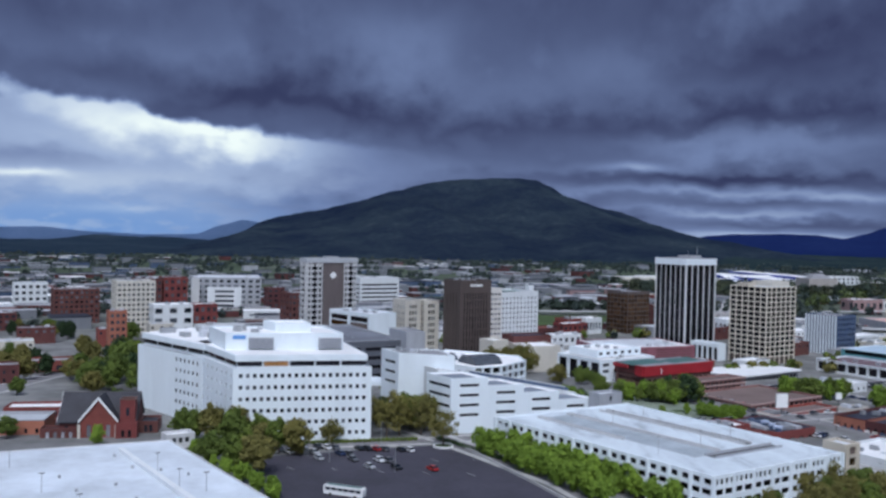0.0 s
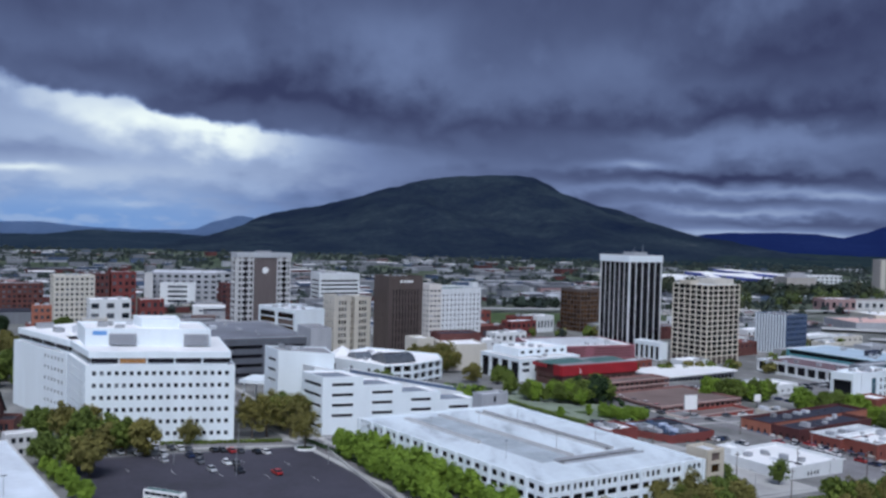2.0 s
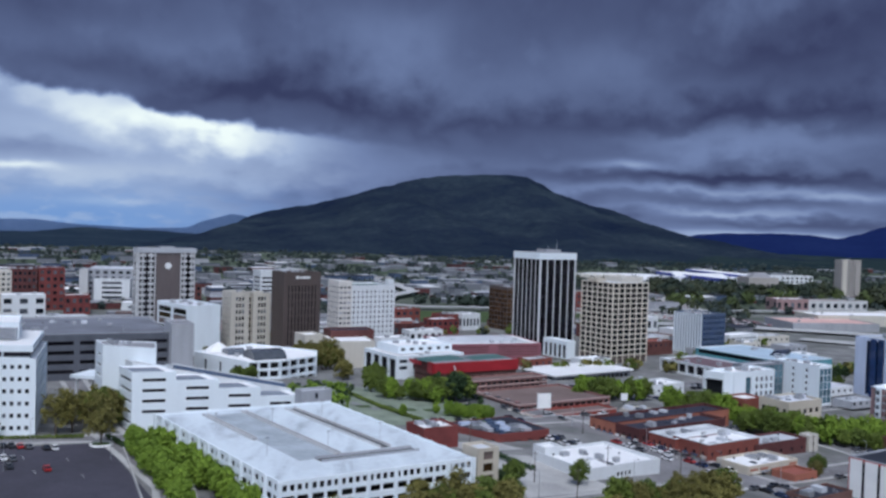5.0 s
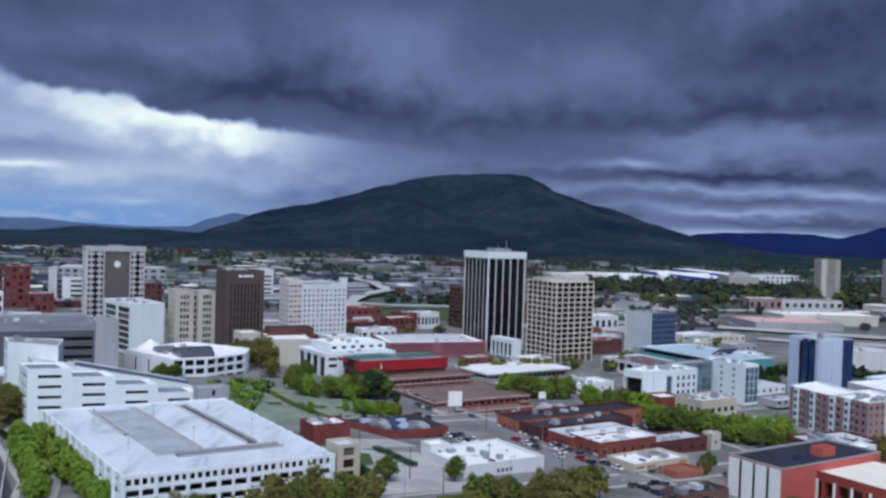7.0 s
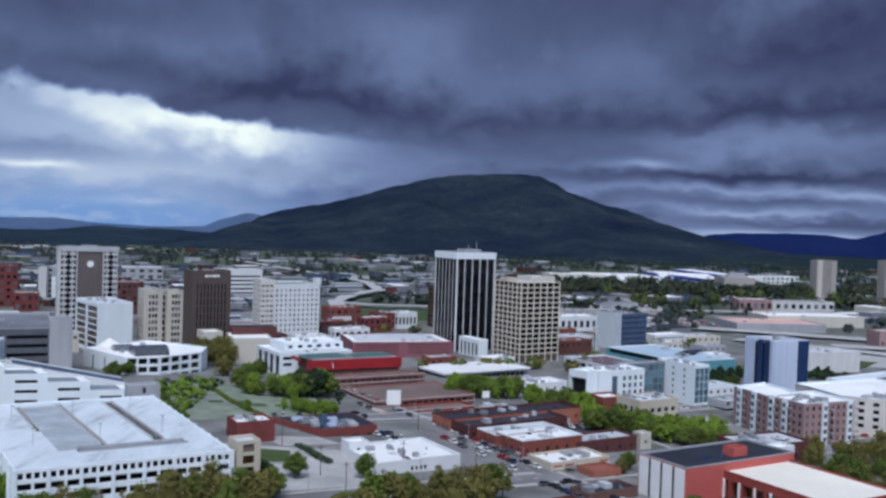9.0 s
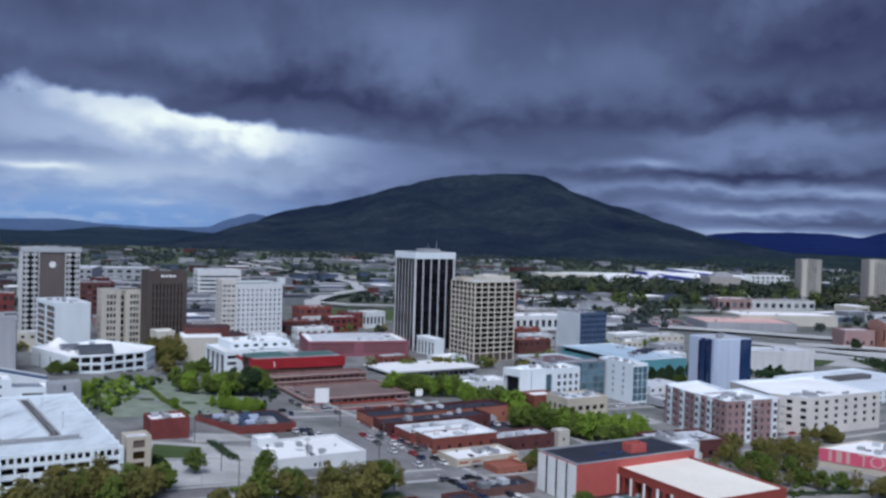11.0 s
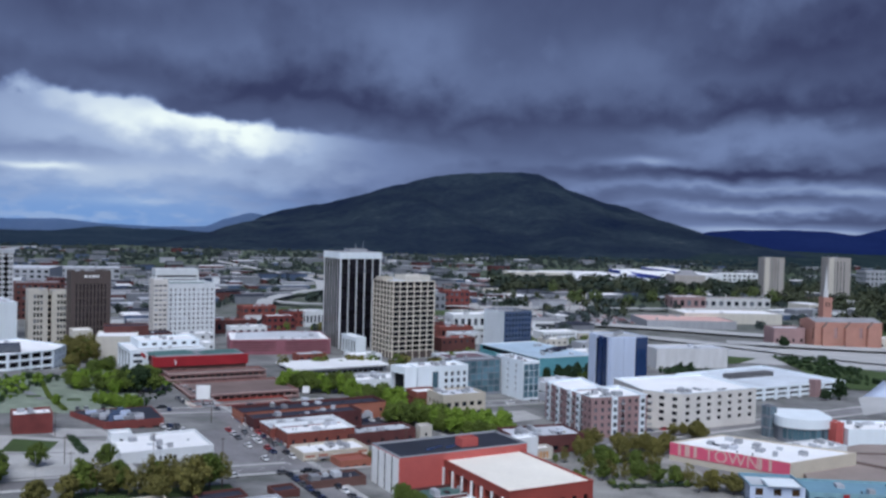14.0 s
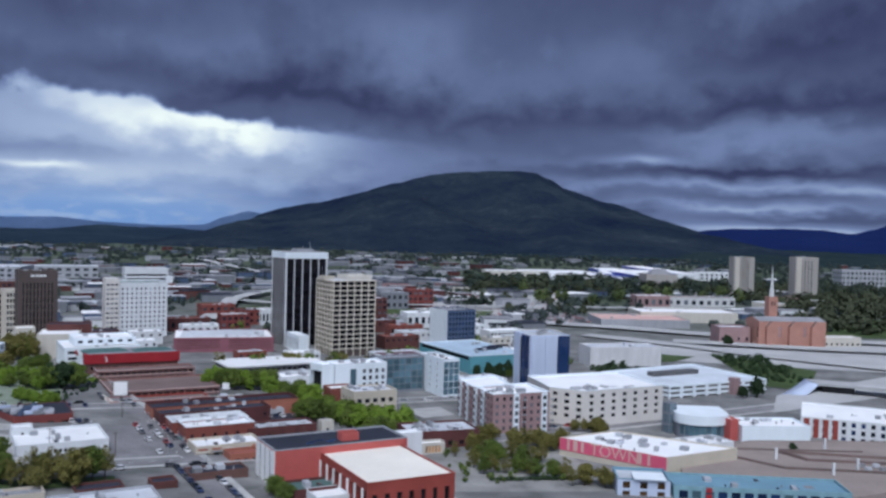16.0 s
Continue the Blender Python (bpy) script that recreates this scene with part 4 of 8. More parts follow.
def gabled(ob, q, z0, ez, az, wall, sides, roof, trim):
    """A gabled body: walls, two roof slopes with thickness and white verge boards on its front."""
    q = [Vector(p) for p in q]
    s = Soup()
    for i in range(4):
        wall_side(s, ob, q[i], q[(i + 1) % 4], z0, ez, sides.get(i))
    f, r = (q[0] + q[1]) / 2, (q[2] + q[3]) / 2
    s.quad((*q[0], ez), (*q[1], ez), (*f, az))
    s.quad((*q[2], ez), (*q[3], ez), (*r, az))
    child("wall", s.mesh("wall", wall), ob)
    e, back = (q[1] - q[0]).normalized() * 0.7, (q[3] - q[0]).normalized() * 0.6
    for p, w, sgn in ((q[0], q[3], -1), (q[1], q[2], 1)):
        t = Soup()
        p0, w0, f0, r0 = p + e * sgn - back, w + e * sgn + back, f - back, r + back
        a, b, c, d = (*p0, ez - 0.8), (*f0, az), (*r0, az), (*w0, ez - 0.8)
        up = [(x, y, z + 0.4) for x, y, z in (a, b, c, d)]
        t.quad(*up)
        t.quad(d, c, b, a)
        t.quad(a, b, up[1], up[0])
        t.quad(d, a, up[0], up[3])
        child("roof_slope", t.mesh("roof_slope", roof), ob)
        if trim:
            g, o = Soup(), -back.normalized() * 0.12
            g.quad((*(p0 + o), ez - 1.2), (*(f0 + o), az - 0.5), (*(f0 + o), az + 0.65), (*(p0 + o), ez - 0.1))
            g.quad((*(p0 + o), ez - 0.1), (*(f0 + o), az + 0.65), (*f0, az + 0.65), (*p0, ez - 0.1))
            child("gable_trim", g.mesh("gable_trim", WHITEPAINT), ob, "white gable trim board")


# ---- brick church with a cross gable ----
def brick_church():
    ob = tagged(new("church"), "red brick church with a white-trimmed gable and slate roof", "church")
    z0 = 7.5
    gabled(ob, rect(-103.2, 353.4, 5, 12.8, 14), z0, 16.2, 24.2, BRICK, {0: win(3, 1, 1.5, 4.6, z=2.2, m=2.2, d=0.4, glass=GLASSL, name="arched_window")}, SLATE, True)
    gabled(ob, [(-112.5, 374.6), (-112.2, 357.4), (-84.5, 359.6), (-85.8, 376.8)], z0, 15.0, 24.0, BRICK2, {1: win(6, 1, 1.3, 3.2, z=2.4, d=0.4)}, SLATE, True)
    building("bell_tower", rect(-89.8, 357.2, 5, 5.4, 5.4), z0, 23.0, BRICK, SLATE, "", parent=ob, sides={0: win(1, 1, 1.3, 3, z=9.5), 3: win(1, 1, 1.2, 3, z=9.5)}, coping=UMBER)
    building("porch", rect(-90.3, 352.6, 5, 7.6, 4.4), z0, 15.2, BRICK, ROOFL, "", parent=ob, sides={0: win(2, 1, 1.2, 2.6, z=2.4)})
    building("side_aisle", rect(-84, 362, 5, 7, 12), z0, 14.0, BRICK2, SLATE, "", parent=ob, sides={0: win(2, 1, 1.2, 2.6, z=2.4)})
    building("vestry", rect(-117.5, 352.6, 5, 13.4, 6), z0, 13.2, BRICK2, SLATE, "", parent=ob, sides={0: win(4, 1, 1.2, 2.4, z=1.8, glass=GLASSL)})
    for k in range(2):
        box_part("buttress", ob, CREAM, (-103.6 + 13.2 * k, 353.0 + 1.15 * k, 11.0), (0.9, 0.9, 7.0), radians(5))


brick_church()
building("brick_house", rect(-143, 357, 5, 25, 17), 7.5, 14.8, ORANGE, ROOFL, "red brick house with a pale flat roof", coping=LIGHTGREY, sides={0: win(6, 1, 1.2, 1.8, z=2.5), 1: win(4, 1, 1.2, 1.8, z=2.5)})
building("brick_house", rect(-140, 378, 5, 22, 12), 7.5, 16.0, BRICK, ROOFW, "red brick house under a white roof", sides={0: win(5, 1, 1.2, 1.8, z=5)})
building("brick_house", rect(-190, 470, 20, 22, 14), 8, 18, BRICK2, ROOFG, "dark brick house beside the street", sides={0: win(5, 2, 1.2, 1.8, z=1.5, dz=4), 1: win(3, 2, 1.2, 1.8, z=1.5, dz=4)})
building("garage_shed", rect(-185, 520, 20, 30, 16), 7, 13, BRICK, ROOFG, "low brick shed with a flat gravel roof", sides={0: win(5, 1, 3, 2.6, z=0.6)})


# ---- blocks by the near streets ----
def storefronts(ob, p, q, z, n, sign):
    """Awnings and sign boards along a shop front."""
    p, q = Vector(p), Vector(q)
    u = (q - p).normalized()
    nrm = Vector((u.y, -u.x))
    for k in range(n):
        c = p + (q - p) * ((k + 0.5) / n) + nrm * 0.7
        box_part("awning", ob, random.choice((WHITEPAINT, REDPAINT, ROOFGREEN, GREYWALL, CREAM)), (c.x, c.y, z), ((q - p).length / n * 0.8, 1.4, 0.25), math.atan2(u.y, u.x))
        c = p + (q - p) * ((k + 0.5) / n) + nrm * 0.08
        box_part("sign_board", ob, random.choice(sign), (c.x, c.y, z + 0.9), ((q - p).length / n * 0.7, 0.12, 0.8), math.atan2(u.y, u.x))


SHOPW = dict(z=4.6, dz=3.6, d=0.3)
r1 = building("brick_box", rect(143.0, 352.0, 28, 15, 13), 1.5, 14.4, BRICK, ROOFW, "square red brick block with a white roof", sides={0: win(1, 1, 1.0, 1.6, z=1.2), 3: win(2, 1, 1.0, 1.6, z=6)}, units=3)
r2 = building("brick_store", [(173.5, 370.5), (195, 381.5), (182, 406), (151, 390)], 0.5, 8.4, BRICK, ROOFD, "dark red brick store with a cluttered blue-grey roof", parapet=0.2, sides={0: win(4, 1, 2.6, 2.2, z=2.6, d=0.6, glass=GLASSK), 3: win(5, 1, 2.0, 1.8, z=3.6, d=0.4)})
for k in range(26):
    c = Vector((173.5, 370.5)) + Vector((0.891, 0.454)) * (3 + (k * 7.3) % 17) + Vector((-0.74, 0.67)) * (2 + (k * 4.1) % 22)
    box_part("rooftop_unit", r2, (BLUEWALL, PALEBLUE, STEEL, LIGHTGREY)[k % 4], (c.x, c.y, 8.8), (1.6 + (k % 3), 1.8 + (k % 4) * 0.8, 1.3), radians(27))
w1 = building("white_shop", rect(196.5, 321.0, 28.5, 34.5, 29), -0.5, 8.2, WHITE2, ROOFW, "low white-painted building with a few square windows", sides={0: win(4, 1, 1.1, 1.5, z=4.6, m=14, glass=GLASSK), 3: win(5, 1, 2.0, 2.4, z=1.2, glass=[GLASSB, GLASSG])}, units=4, parapet=1.1)
building("white_shop", rect(186, 341, 28.5, 8, 7), 0.5, 10.5, WHITE2, ROOFW, "", parent=w1, sides={0: win(1, 2, 1.2, 1.6, z=3, dz=3)})
for k, (x, y, a, b, z1, wall, roof) in enumerate(((252.0, 358.5, 30, 18, 8.2, BRICK, ROOFW), (243.0, 370.0, 34, 14, 7.6, BRICK, ROOFL), (233.0, 385.0, 52, 15, 7.8, BRICK2, ROOFD), (225.5, 397.0, 72, 15, 8.0, ORANGE, ROOFD))):
    b1 = building("brick_shop", rect(x, y, 29, a, b), -1.2, z1, wall, roof, "two-storey brick shop with a parapet and street front", group="row of brick shops", units=4, seed=k,
                  sides={0: win(6, 1, 1.2, 1.7, **SHOPW), 3: win(4, 1, 1.2, 1.7, **SHOPW)}, parapet=1.0, coping=WHITE2 if k < 2 else BRICK2)
    pts = rect(x, y, 29, a, b)
    storefronts(b1, pts[3], pts[0], 2.4, 4, (CREAM, WHITEPAINT, BLUEWALL))
building("brick_shop", rect(276, 371, 29, 32, 13), -1.5, 5.6, BRICK2, ROOFL, "low dark brick shop with a grey metal roof", units=3, seed=4, sides={0: win(5, 1, 1.4, 1.4, z=2.4)})
building("tan_kiosk", rect(306, 388, 29, 6, 5), -1.6, 6.0, CREAM, ROOFL, "small tan block at the end of the shops", sides={0: win(1, 1, 1.2, 1.4, z=3)})
s1 = building("corner_shop", rect(261, 341, 29, 28, 15), -1.4, 4.6, BEIGE, ROOFW, "single-storey tan shop with awnings", units=5, seed=6, sides={0: win(5, 1, 2.2, 2.0, z=0.8, d=0.4), 3: win(3, 1, 2.2, 2.0, z=0.8, d=0.4)})
storefronts(s1, (261, 341), (285.5, 354.6), 2.2, 5, (ORANGE, CREAM))
building("orange_shop", rect(276, 336, 29, 13, 10), -1.5, 3.2, ORANGE, ROOFRED, "low orange-fronted shop beside the awnings", sides={0: win(3, 1, 2, 1.8, z=0.7)})

# large red hall pair
hall_pts = rect(299.7, 303.2, 29, 54, 22.5)
rn = building("red_hall", hall_pts, -2, 13.4, REDWALL, ROOFD, "long red hall with white front panels and a dark roof", units=0, parapet=0.35, coping=LIGHTGREY)
pts = hall_pts
L, M = Vector(pts[3]), Vector(pts[0])
u = (M - L).normalized()
for k in range(4):
    c = L + u * (2.81 + 5.62 * k) + Vector((u.y, -u.x)) * 0.12
    box_part("front_panel", rn, WHITEPAINT, (c.x, c.y, 5.5), (4.55, 0.24, 14.9), math.atan2(u.y, u.x))
    if k:
        c = L + u * (5.62 * k) + Vector((u.y, -u.x)) * 0.06
        box_part("glass_strip", rn, GLASSK, (c.x, c.y, 5.3), (1.06, 0.14, 14.4), math.atan2(u.y, u.x))
for k in range(7):
    c = Vector(pts[0]) + (Vector(pts[1]) - Vector(pts[0])) * (0.3 + 0.05 * k) + (Vector(pts[3]) - Vector(pts[0])) * (0.35 + 0.06 * (k % 3))
    box_part("solar_panel", rn, GLASSB, (c.x, c.y, 13.1), (2.4, 2.0, 0.15), radians(29))
rs = building("red_store", rect(335.6, 273.6, 28, 33.5, 46), -3, 10.8, REDBRICK, CREAMROOF, "red brick store with a cream-white roof", parapet=0.25,
              sides={0: win(7, 1, 1.9, 7.5, z=2.2, m=2, d=0.7, glass=GLASSK), 3: win(9, 1, 3.9, 7.4, z=3.6, m=1.0, d=2.2, glass=[GLASSBR, UMBER])}, coping=REDBRICK)
pts = rect(335.6, 273.6, 28, 33.5, 46)
for k in range(7):
    c = Vector(pts[0]) + (Vector(pts[3]) - Vector(pts[0])) * ((k + 0.5) / 7)
    n = (Vector(pts[0]) - Vector(pts[1])).normalized()
    c += n * 0.35
    box_part("porch_post", rs, WHITEPAINT, (c.x, c.y, 2.8), (0.6, 0.6, 11.4), radians(28))
building("red_penthouse", rect(322, 322, 28, 7, 5), 8, 16.2, REDWALL, ROOFRED, "", parent=rs)
building("white_annex", rect(318, 281, 28, 12, 12), -2.5, 3.5, WHITE2, ROOFW, "low white annex with a flat roof", sides={0: win(3, 1, 1.6, 1.8, z=1)})
building("white_annex", rect(344, 338, 29, 10, 6), -2, 13.0, WHITE2, ROOFW, "white block behind the red hall")
vt = building("dark_restaurant", rect(347, 374, 20, 33, 20), -2.5, 5.2, BRICK2, ROOFL, "dark brick restaurant with a cluttered pale roof", units=12, seed=11, sides={0: win(6, 1, 2.4, 2.0, z=1.0), 3: win(3, 1, 2.4, 2.0, z=1.0)})
building("glass_pavilion", rect(352, 366, 20, 11, 6), -2.5, 2.4, CREAM, ROOFW, "", parent=vt, sides={0: win(5, 1, 1.7, 3.0, z=0.5, glass=GLASSLIT)})

# foreground roofs by the lower street
building("low_shed", rect(309, 288, 28, 26, 13), -2, 3.6, BRICK2, ROOFGREEN, "low brick shed with a dull green roof", units=3, seed=2)
building("low_shed", rect(268, 306, 29, 22, 10), -1.5, 3.4, UMBER, ROOFD, "low dark brick shed", units=3, seed=5)
building("low_shed", rect(205, 262, 29, 26, 9), 0, 5.0, BEIGE, ROOFG, "low shed with a grey roof", units=2)
building("low_shed", rect(236, 280, 29, 16, 9), -0.5, 4.0, BRICK2, ROOFD, "low dark brick shed")
building("low_shed", rect(258, 293, 29, 9, 8), -1, 3.6, BRICK2, ROOFD, "low dark brick shed")
building("low_shed", rect(238, 255, 29, 34, 16), -0.5, 5.2, LIGHTGREY, ROOFL, "low store with a pale grey roof", units=4)


# ---- downtown towers ----
def striped_tower():
    ob = tagged(new("office_tower"), "tall black glass office tower with pale fins and white crown", "office tower")
    pts = rect(240.9, 675.2, 30, 33.2, 29)
    z0, z1 = -2, 66.5
    core = Soup()
    core.prism(pts, z0, z1)
    child("core", core.mesh("core", GLASSK), ob)
    for i, n in ((0, 5), (1, 6), (2, 5), (3, 6)):
        p, q = Vector(pts[i]), Vector(pts[(i + 1) % 4])
        u = (q - p).normalized()
        out = Vector((u.y, -u.x))
        rz = math.atan2(u.y, u.x)
        step = (q - p).length / n
        for k in range(n + 1):
            deep = 0.5 if i == 0 else 0.24
            c = p + u * (k * step) + out * (deep / 2 + 0.1)
            # Whiter fins paint the brighter light on the front-right face.
            box_part("fin", ob, WHITE2 if i == 0 else CONCRETE, (c.x, c.y, (z0 + z1) / 2), (0.6 if k not in (0, n) else 1.3, deep, z1 - z0), rz)
        for k in range(n):
            if i in (1, 2):
                c = p + u * ((k + 0.5) * step) + out * 0.12
                box_part("glass_strip", ob, GLASSK, (c.x, c.y, (z0 + z1) / 2), (step - 0.8, 0.12, z1 - z0 - 4), rz)
                continue
            for lv in range(19):
                c = p + u * ((k + 0.5) * step) + out * 0.12
                box_part("window", ob, GLASSK, (c.x, c.y, z0 + 3.4 + lv * 3.5), (step - 0.8, 0.12, 2.9), rz)
    s = Soup()
    s.prism(inset(pts, -0.9), z1, 71.4, True)
    child("crown", s.mesh("crown", WHITE), ob, "white panelled crown band")
    t = Soup()
    t.prism(inset(pts, 0.3), 71.4, 71.5)
    child("roof", t.mesh("roof", ROOFG), ob)
    building("plant_room", rect(247, 686, 30, 14, 11), 71.4, 73.6, LIGHTGREY, ROOFG, "", parent=ob)
    m = Soup()
    m.cyl(256, 694, 73.5, 80, 0.25, 0.08)
    m.cyl(250, 697, 73.5, 77, 0.2, 0.08)
    child("antenna", m.mesh("antenna", STEEL), ob)


striped_tower()


def grid_tower():
    ob = tagged(new("grid_tower"), "tan concrete office tower with a deep grid of windows", "office tower")
    pts = rect(282.7, 628, 30, 33.5, 31)
    z0, z1, n = -1.5, 53.5, 14
    core = Soup()
    core.prism(inset(pts, 0.7), z0, z1)
    child("core", core.mesh("core", BROWN), ob)
    dz = (z1 - z0 - 6) / n
    for i, c in ((0, 6), (1, 6), (2, 6), (3, 6)):
        p, q = Vector(pts[i]), Vector(pts[(i + 1) % 4])
        u = (q - p).normalized()
        out = Vector((u.y, -u.x))
        rz = math.atan2(u.y, u.x)
        step = (q - p).length / c
        for k in range(c + 1):
            a = p + u * (k * step) - out * 0.2
            box_part("column", ob, GOLD, (a.x, a.y, (z0 + z1) / 2), (0.55, 0.5, z1 - z0), rz)
        for lv in range(n + 1):
            a = (p + q) / 2 - out * 0.22
            box_part("floor_beam", ob, GOLD, (a.x, a.y, z0 + 6 + lv * dz), ((q - p).length, 0.44, 0.66), rz)
            if lv < n and i in (0, 3):
                for k in range(c):
                    b = p + u * ((k + 0.5) * step) - out * 0.75
                    box_part("window", ob, GLASSK, (b.x, b.y, z0 + 6 + (lv + 0.5) * dz), (step - 0.56, 0.15, dz - 0.68), rz)
    s = Soup()
    s.prism(inset(pts, 0.9), z1 - 0.6, z1 + 0.3)
    child("roof", s.mesh("roof", ROOFL), ob)
    building("plant_room", rect(291, 638, 30, 20, 17), z1, 57.4, CREAM, ROOFW, "", parent=ob)
    building("plant_room", rect(274, 640, 30, 9, 9), z1, 56.0, BEIGE, ROOFL, "", parent=ob)
    m = Soup()
    for x, y in ((272, 648), (274, 652), (276, 646)):
        m.cyl(x, y, z1, 62, 0.15, 0.1)
    child("antenna", m.mesh("antenna", STEEL), ob)


grid_tower()


def clock_tower():
    ob = tagged(new("bay_tower"), "brown and white tower with stacked bays and a round emblem", "office tower")
    pts = rect(-38.8, 661, 28, 39, 10)
    z0, z1 = 0, 64
    core = Soup()
    core.prism(pts, z0, z1)
    child("core", core.mesh("core", GREYBROWN), ob)
    for i in (0, 3):
        p, q = Vector(pts[i]), Vector(pts[(i + 1) % 4])
        u = (q - p).normalized()
        out = Vector((u.y, -u.x))
        rz = math.atan2(u.y, u.x)
        length = (q - p).length
        stacks = ((0.075, 4.2), (0.215, 4.2), (0.81, 3.8), (0.94, 3.8)) if i == 0 else ((0.28, 4.0), (0.72, 4.0))
        for a, b in ((0.01, 0.29), (0.75, 0.99)) if i == 0 else ((0.04, 0.96),):
            c = p + u * ((a + b) / 2 * length) + out * 0.1
            box_part("bay_glass", ob, GLASSK, (c.x, c.y, (z0 + z1) / 2 - 0.5), ((b - a) * length, 0.2, z1 - z0 - 2), rz)
            for e in (a, b):
                c = p + u * (e * length) + out * 0.45
                box_part("bay_column", ob, CONCRETE, (c.x, c.y, (z0 + z1) / 2), (0.7, 0.9, z1 - z0), rz)
        for a, w in stacks:
            for lv in range(16):
                c = p + u * (a * length) + out * 0.75
                box_part("bay_panel", ob, CONCRETE, (c.x, c.y, z0 + 3.6 + lv * 3.9), (w * 0.92, 1.3, 1.6), rz)
                c = p + u * (a * length) + out * 0.5
                box_part("bay_post", ob, CONCRETE, (c.x, c.y, z0 + 5.5 + lv * 3.9), (0.9, 0.8, 1.9), rz)
    s = Soup()
    s.prism(inset(pts, -0.9), z1, 67.2, True)
    child("crown", s.mesh("crown", ROOFL), ob, "pale grey concrete roof band")
    p, q = Vector(pts[0]), Vector(pts[1])
    u = (q - p).normalized()
    c = p + u * 20.4 + Vector((u.y, -u.x)) * 0.05
    e, k = Soup(), 16
    ring = [(c.x + u.x * 2.3 * math.cos(6.283 * j / k), c.y + u.y * 2.3 * math.cos(6.283 * j / k), 55 + 2.3 * math.sin(6.283 * j / k)) for j in range(k)]
    o = Vector((u.y, -u.x)) * 0.3
    e.v = ring + [(x + o.x, y + o.y, z) for x, y, z in ring]
    e.f = [tuple(range(k, 2 * k))] + [(j, (j + 1) % k, k + (j + 1) % k, k + j) for j in range(k)]
    plate = box_part("centre_panel", ob, GREYBROWN, ((p + u * 20.3).x + 0.01, (p + u * 20.3).y - 0.01, 33), (17.6, 0.1, 60), math.atan2(u.y, u.x))
    child("emblem", e.mesh("emblem", WHITEPAINT), plate, "round white emblem")
    building("roof_house", rect(-26, 669, 28, 10, 5), 67.2, 68.4, LIGHTGREY, ROOFL, "", parent=ob)


clock_tower()
br = building("brown_tower", rect(65, 612, 30, 26, 19.2), 0, 56, BROWN, ROOFG, "brown stone office tower with narrow window slits", "office tower", units=4,
              sides={0: win(9, 9, 0.9, 4.3, z=3, dz=5.0, m=3.2, d=0.4, glass=GLASSK), 3: win(4, 9, 0.8, 4.3, z=3, dz=5.0, m=4.0, d=0.4, glass=GLASSK)}, parapet=1.2)
for k, w in enumerate((2.2, 1.6, 2.6, 1.8)):
    c = Vector((65, 612)) + Vector((0.866, 0.5)) * (9.5 + 2.6 * k) + Vector((0.5, -0.866)) * 0.12
    box_part("sign_bar", br, WHITEPAINT, (c.x, c.y, 52.4), (w, 0.2, 1.5), radians(30))
jm = building("white_tower", rect(105.4, 700, 30, 37.5, 34), -1, 42.5, WHITE2, ROOFGREEN, "white classical office block with rows of small windows", "office building", parapet=1.4, coping=WHITE2,
              sides={0: win(10, 10, 1.3, 1.9, z=4, dz=3.75, m=2, d=0.3, glass=[GLASSG, GLASSG, GLASSL, GLASS]), 3: win(9, 10, 1.3, 1.9, z=4, dz=3.75, m=2, d=0.3, glass=[GLASSG, GLASSL])})
building("side_block", rect(96.5, 694, 26, 10.5, 20), -1, 46.0, PALESTUCCO, ROOFL, "", parent=jm, sides={0: win(3, 11, 2.4, 1.5, z=4, dz=3.75, m=0.8, d=0.3, glass=[GLASSG, GLASSL]), 3: win(4, 11, 2.2, 1.5, z=4, dz=3.75, m=1.5, d=0.3, glass=[GLASSG, GLASSL])})
building("lift_house", rect(133, 733, 30, 5, 5), 41, 46, WHITE2, ROOFL, "", parent=jm)
cm = tagged(new("cream_block"), "cream stone office block in two wings with dark window strips", "office building")
for off, w, top in ((0.0, 12.6, 41.0), (15.4, 12.4, 40.0)):
    o = Vector((29.5, 628)) + Vector((0.866, 0.5)) * off
    building("wing", rect(o.x, o.y, 30, w, 16), 0, top, CREAM, ROOFL, "", parent=cm, parapet=1.2, coping=CREAM, units=2, seed=int(off),
             sides={0: win(3, 8, 1.5, 2.7, z=5, dz=4.3, m=3.4, d=0.6, glass=[GLASS, GLASSK, GLASSG]), 3: win(4, 8, 1.6, 2.4, z=5, dz=4.3, m=1.6, d=0.5, glass=[GLASSG, GLASSL])})
o = Vector((29.5, 628)) + Vector((0.866, 0.5)) * 12.0 + Vector((-0.5, 0.866)) * 3.5
building("link", rect(o.x, o.y, 30, 4, 12), 0, 38, BEIGE, ROOFG, "", parent=cm, sides={0: win(1, 8, 2.4, 3.0, z=4, dz=4.3, d=0.3, glass=GLASSK)})
building("striped_block", rect(-2, 1030, 25, 48, 26), -1, 34, WHITE2, ROOFL, "white office block with dark ribbon windows", "office building", units=3,
         sides={0: win(1, 6, 44, 1.9, z=3, dz=4.6, d=0.6, glass=GLASSK), 3: win(1, 6, 22, 1.9, z=3, dz=4.6, d=0.6, glass=GLASSK)})
wb = building("white_box", rect(5, 610.6, 37, 23, 45), 0, 33.0, WHITE, ROOFL, "plain white block with a dark brown ribbed side", units=6,
              sides={3: win(2, 7, 19.5, 3.5, z=2.2, dz=4.1, m=1.6, d=0.5, glass=[GLASSBR, BROWN2, GLASSK], name="brown_strip")})
gl = building("grey_slab", rect(23.4, 481.5, 22, 11, 22), 4, 36.0, LIGHTGREY, ROOFG, "broad grey deck building with dark ribbons and a pale end", units=0)
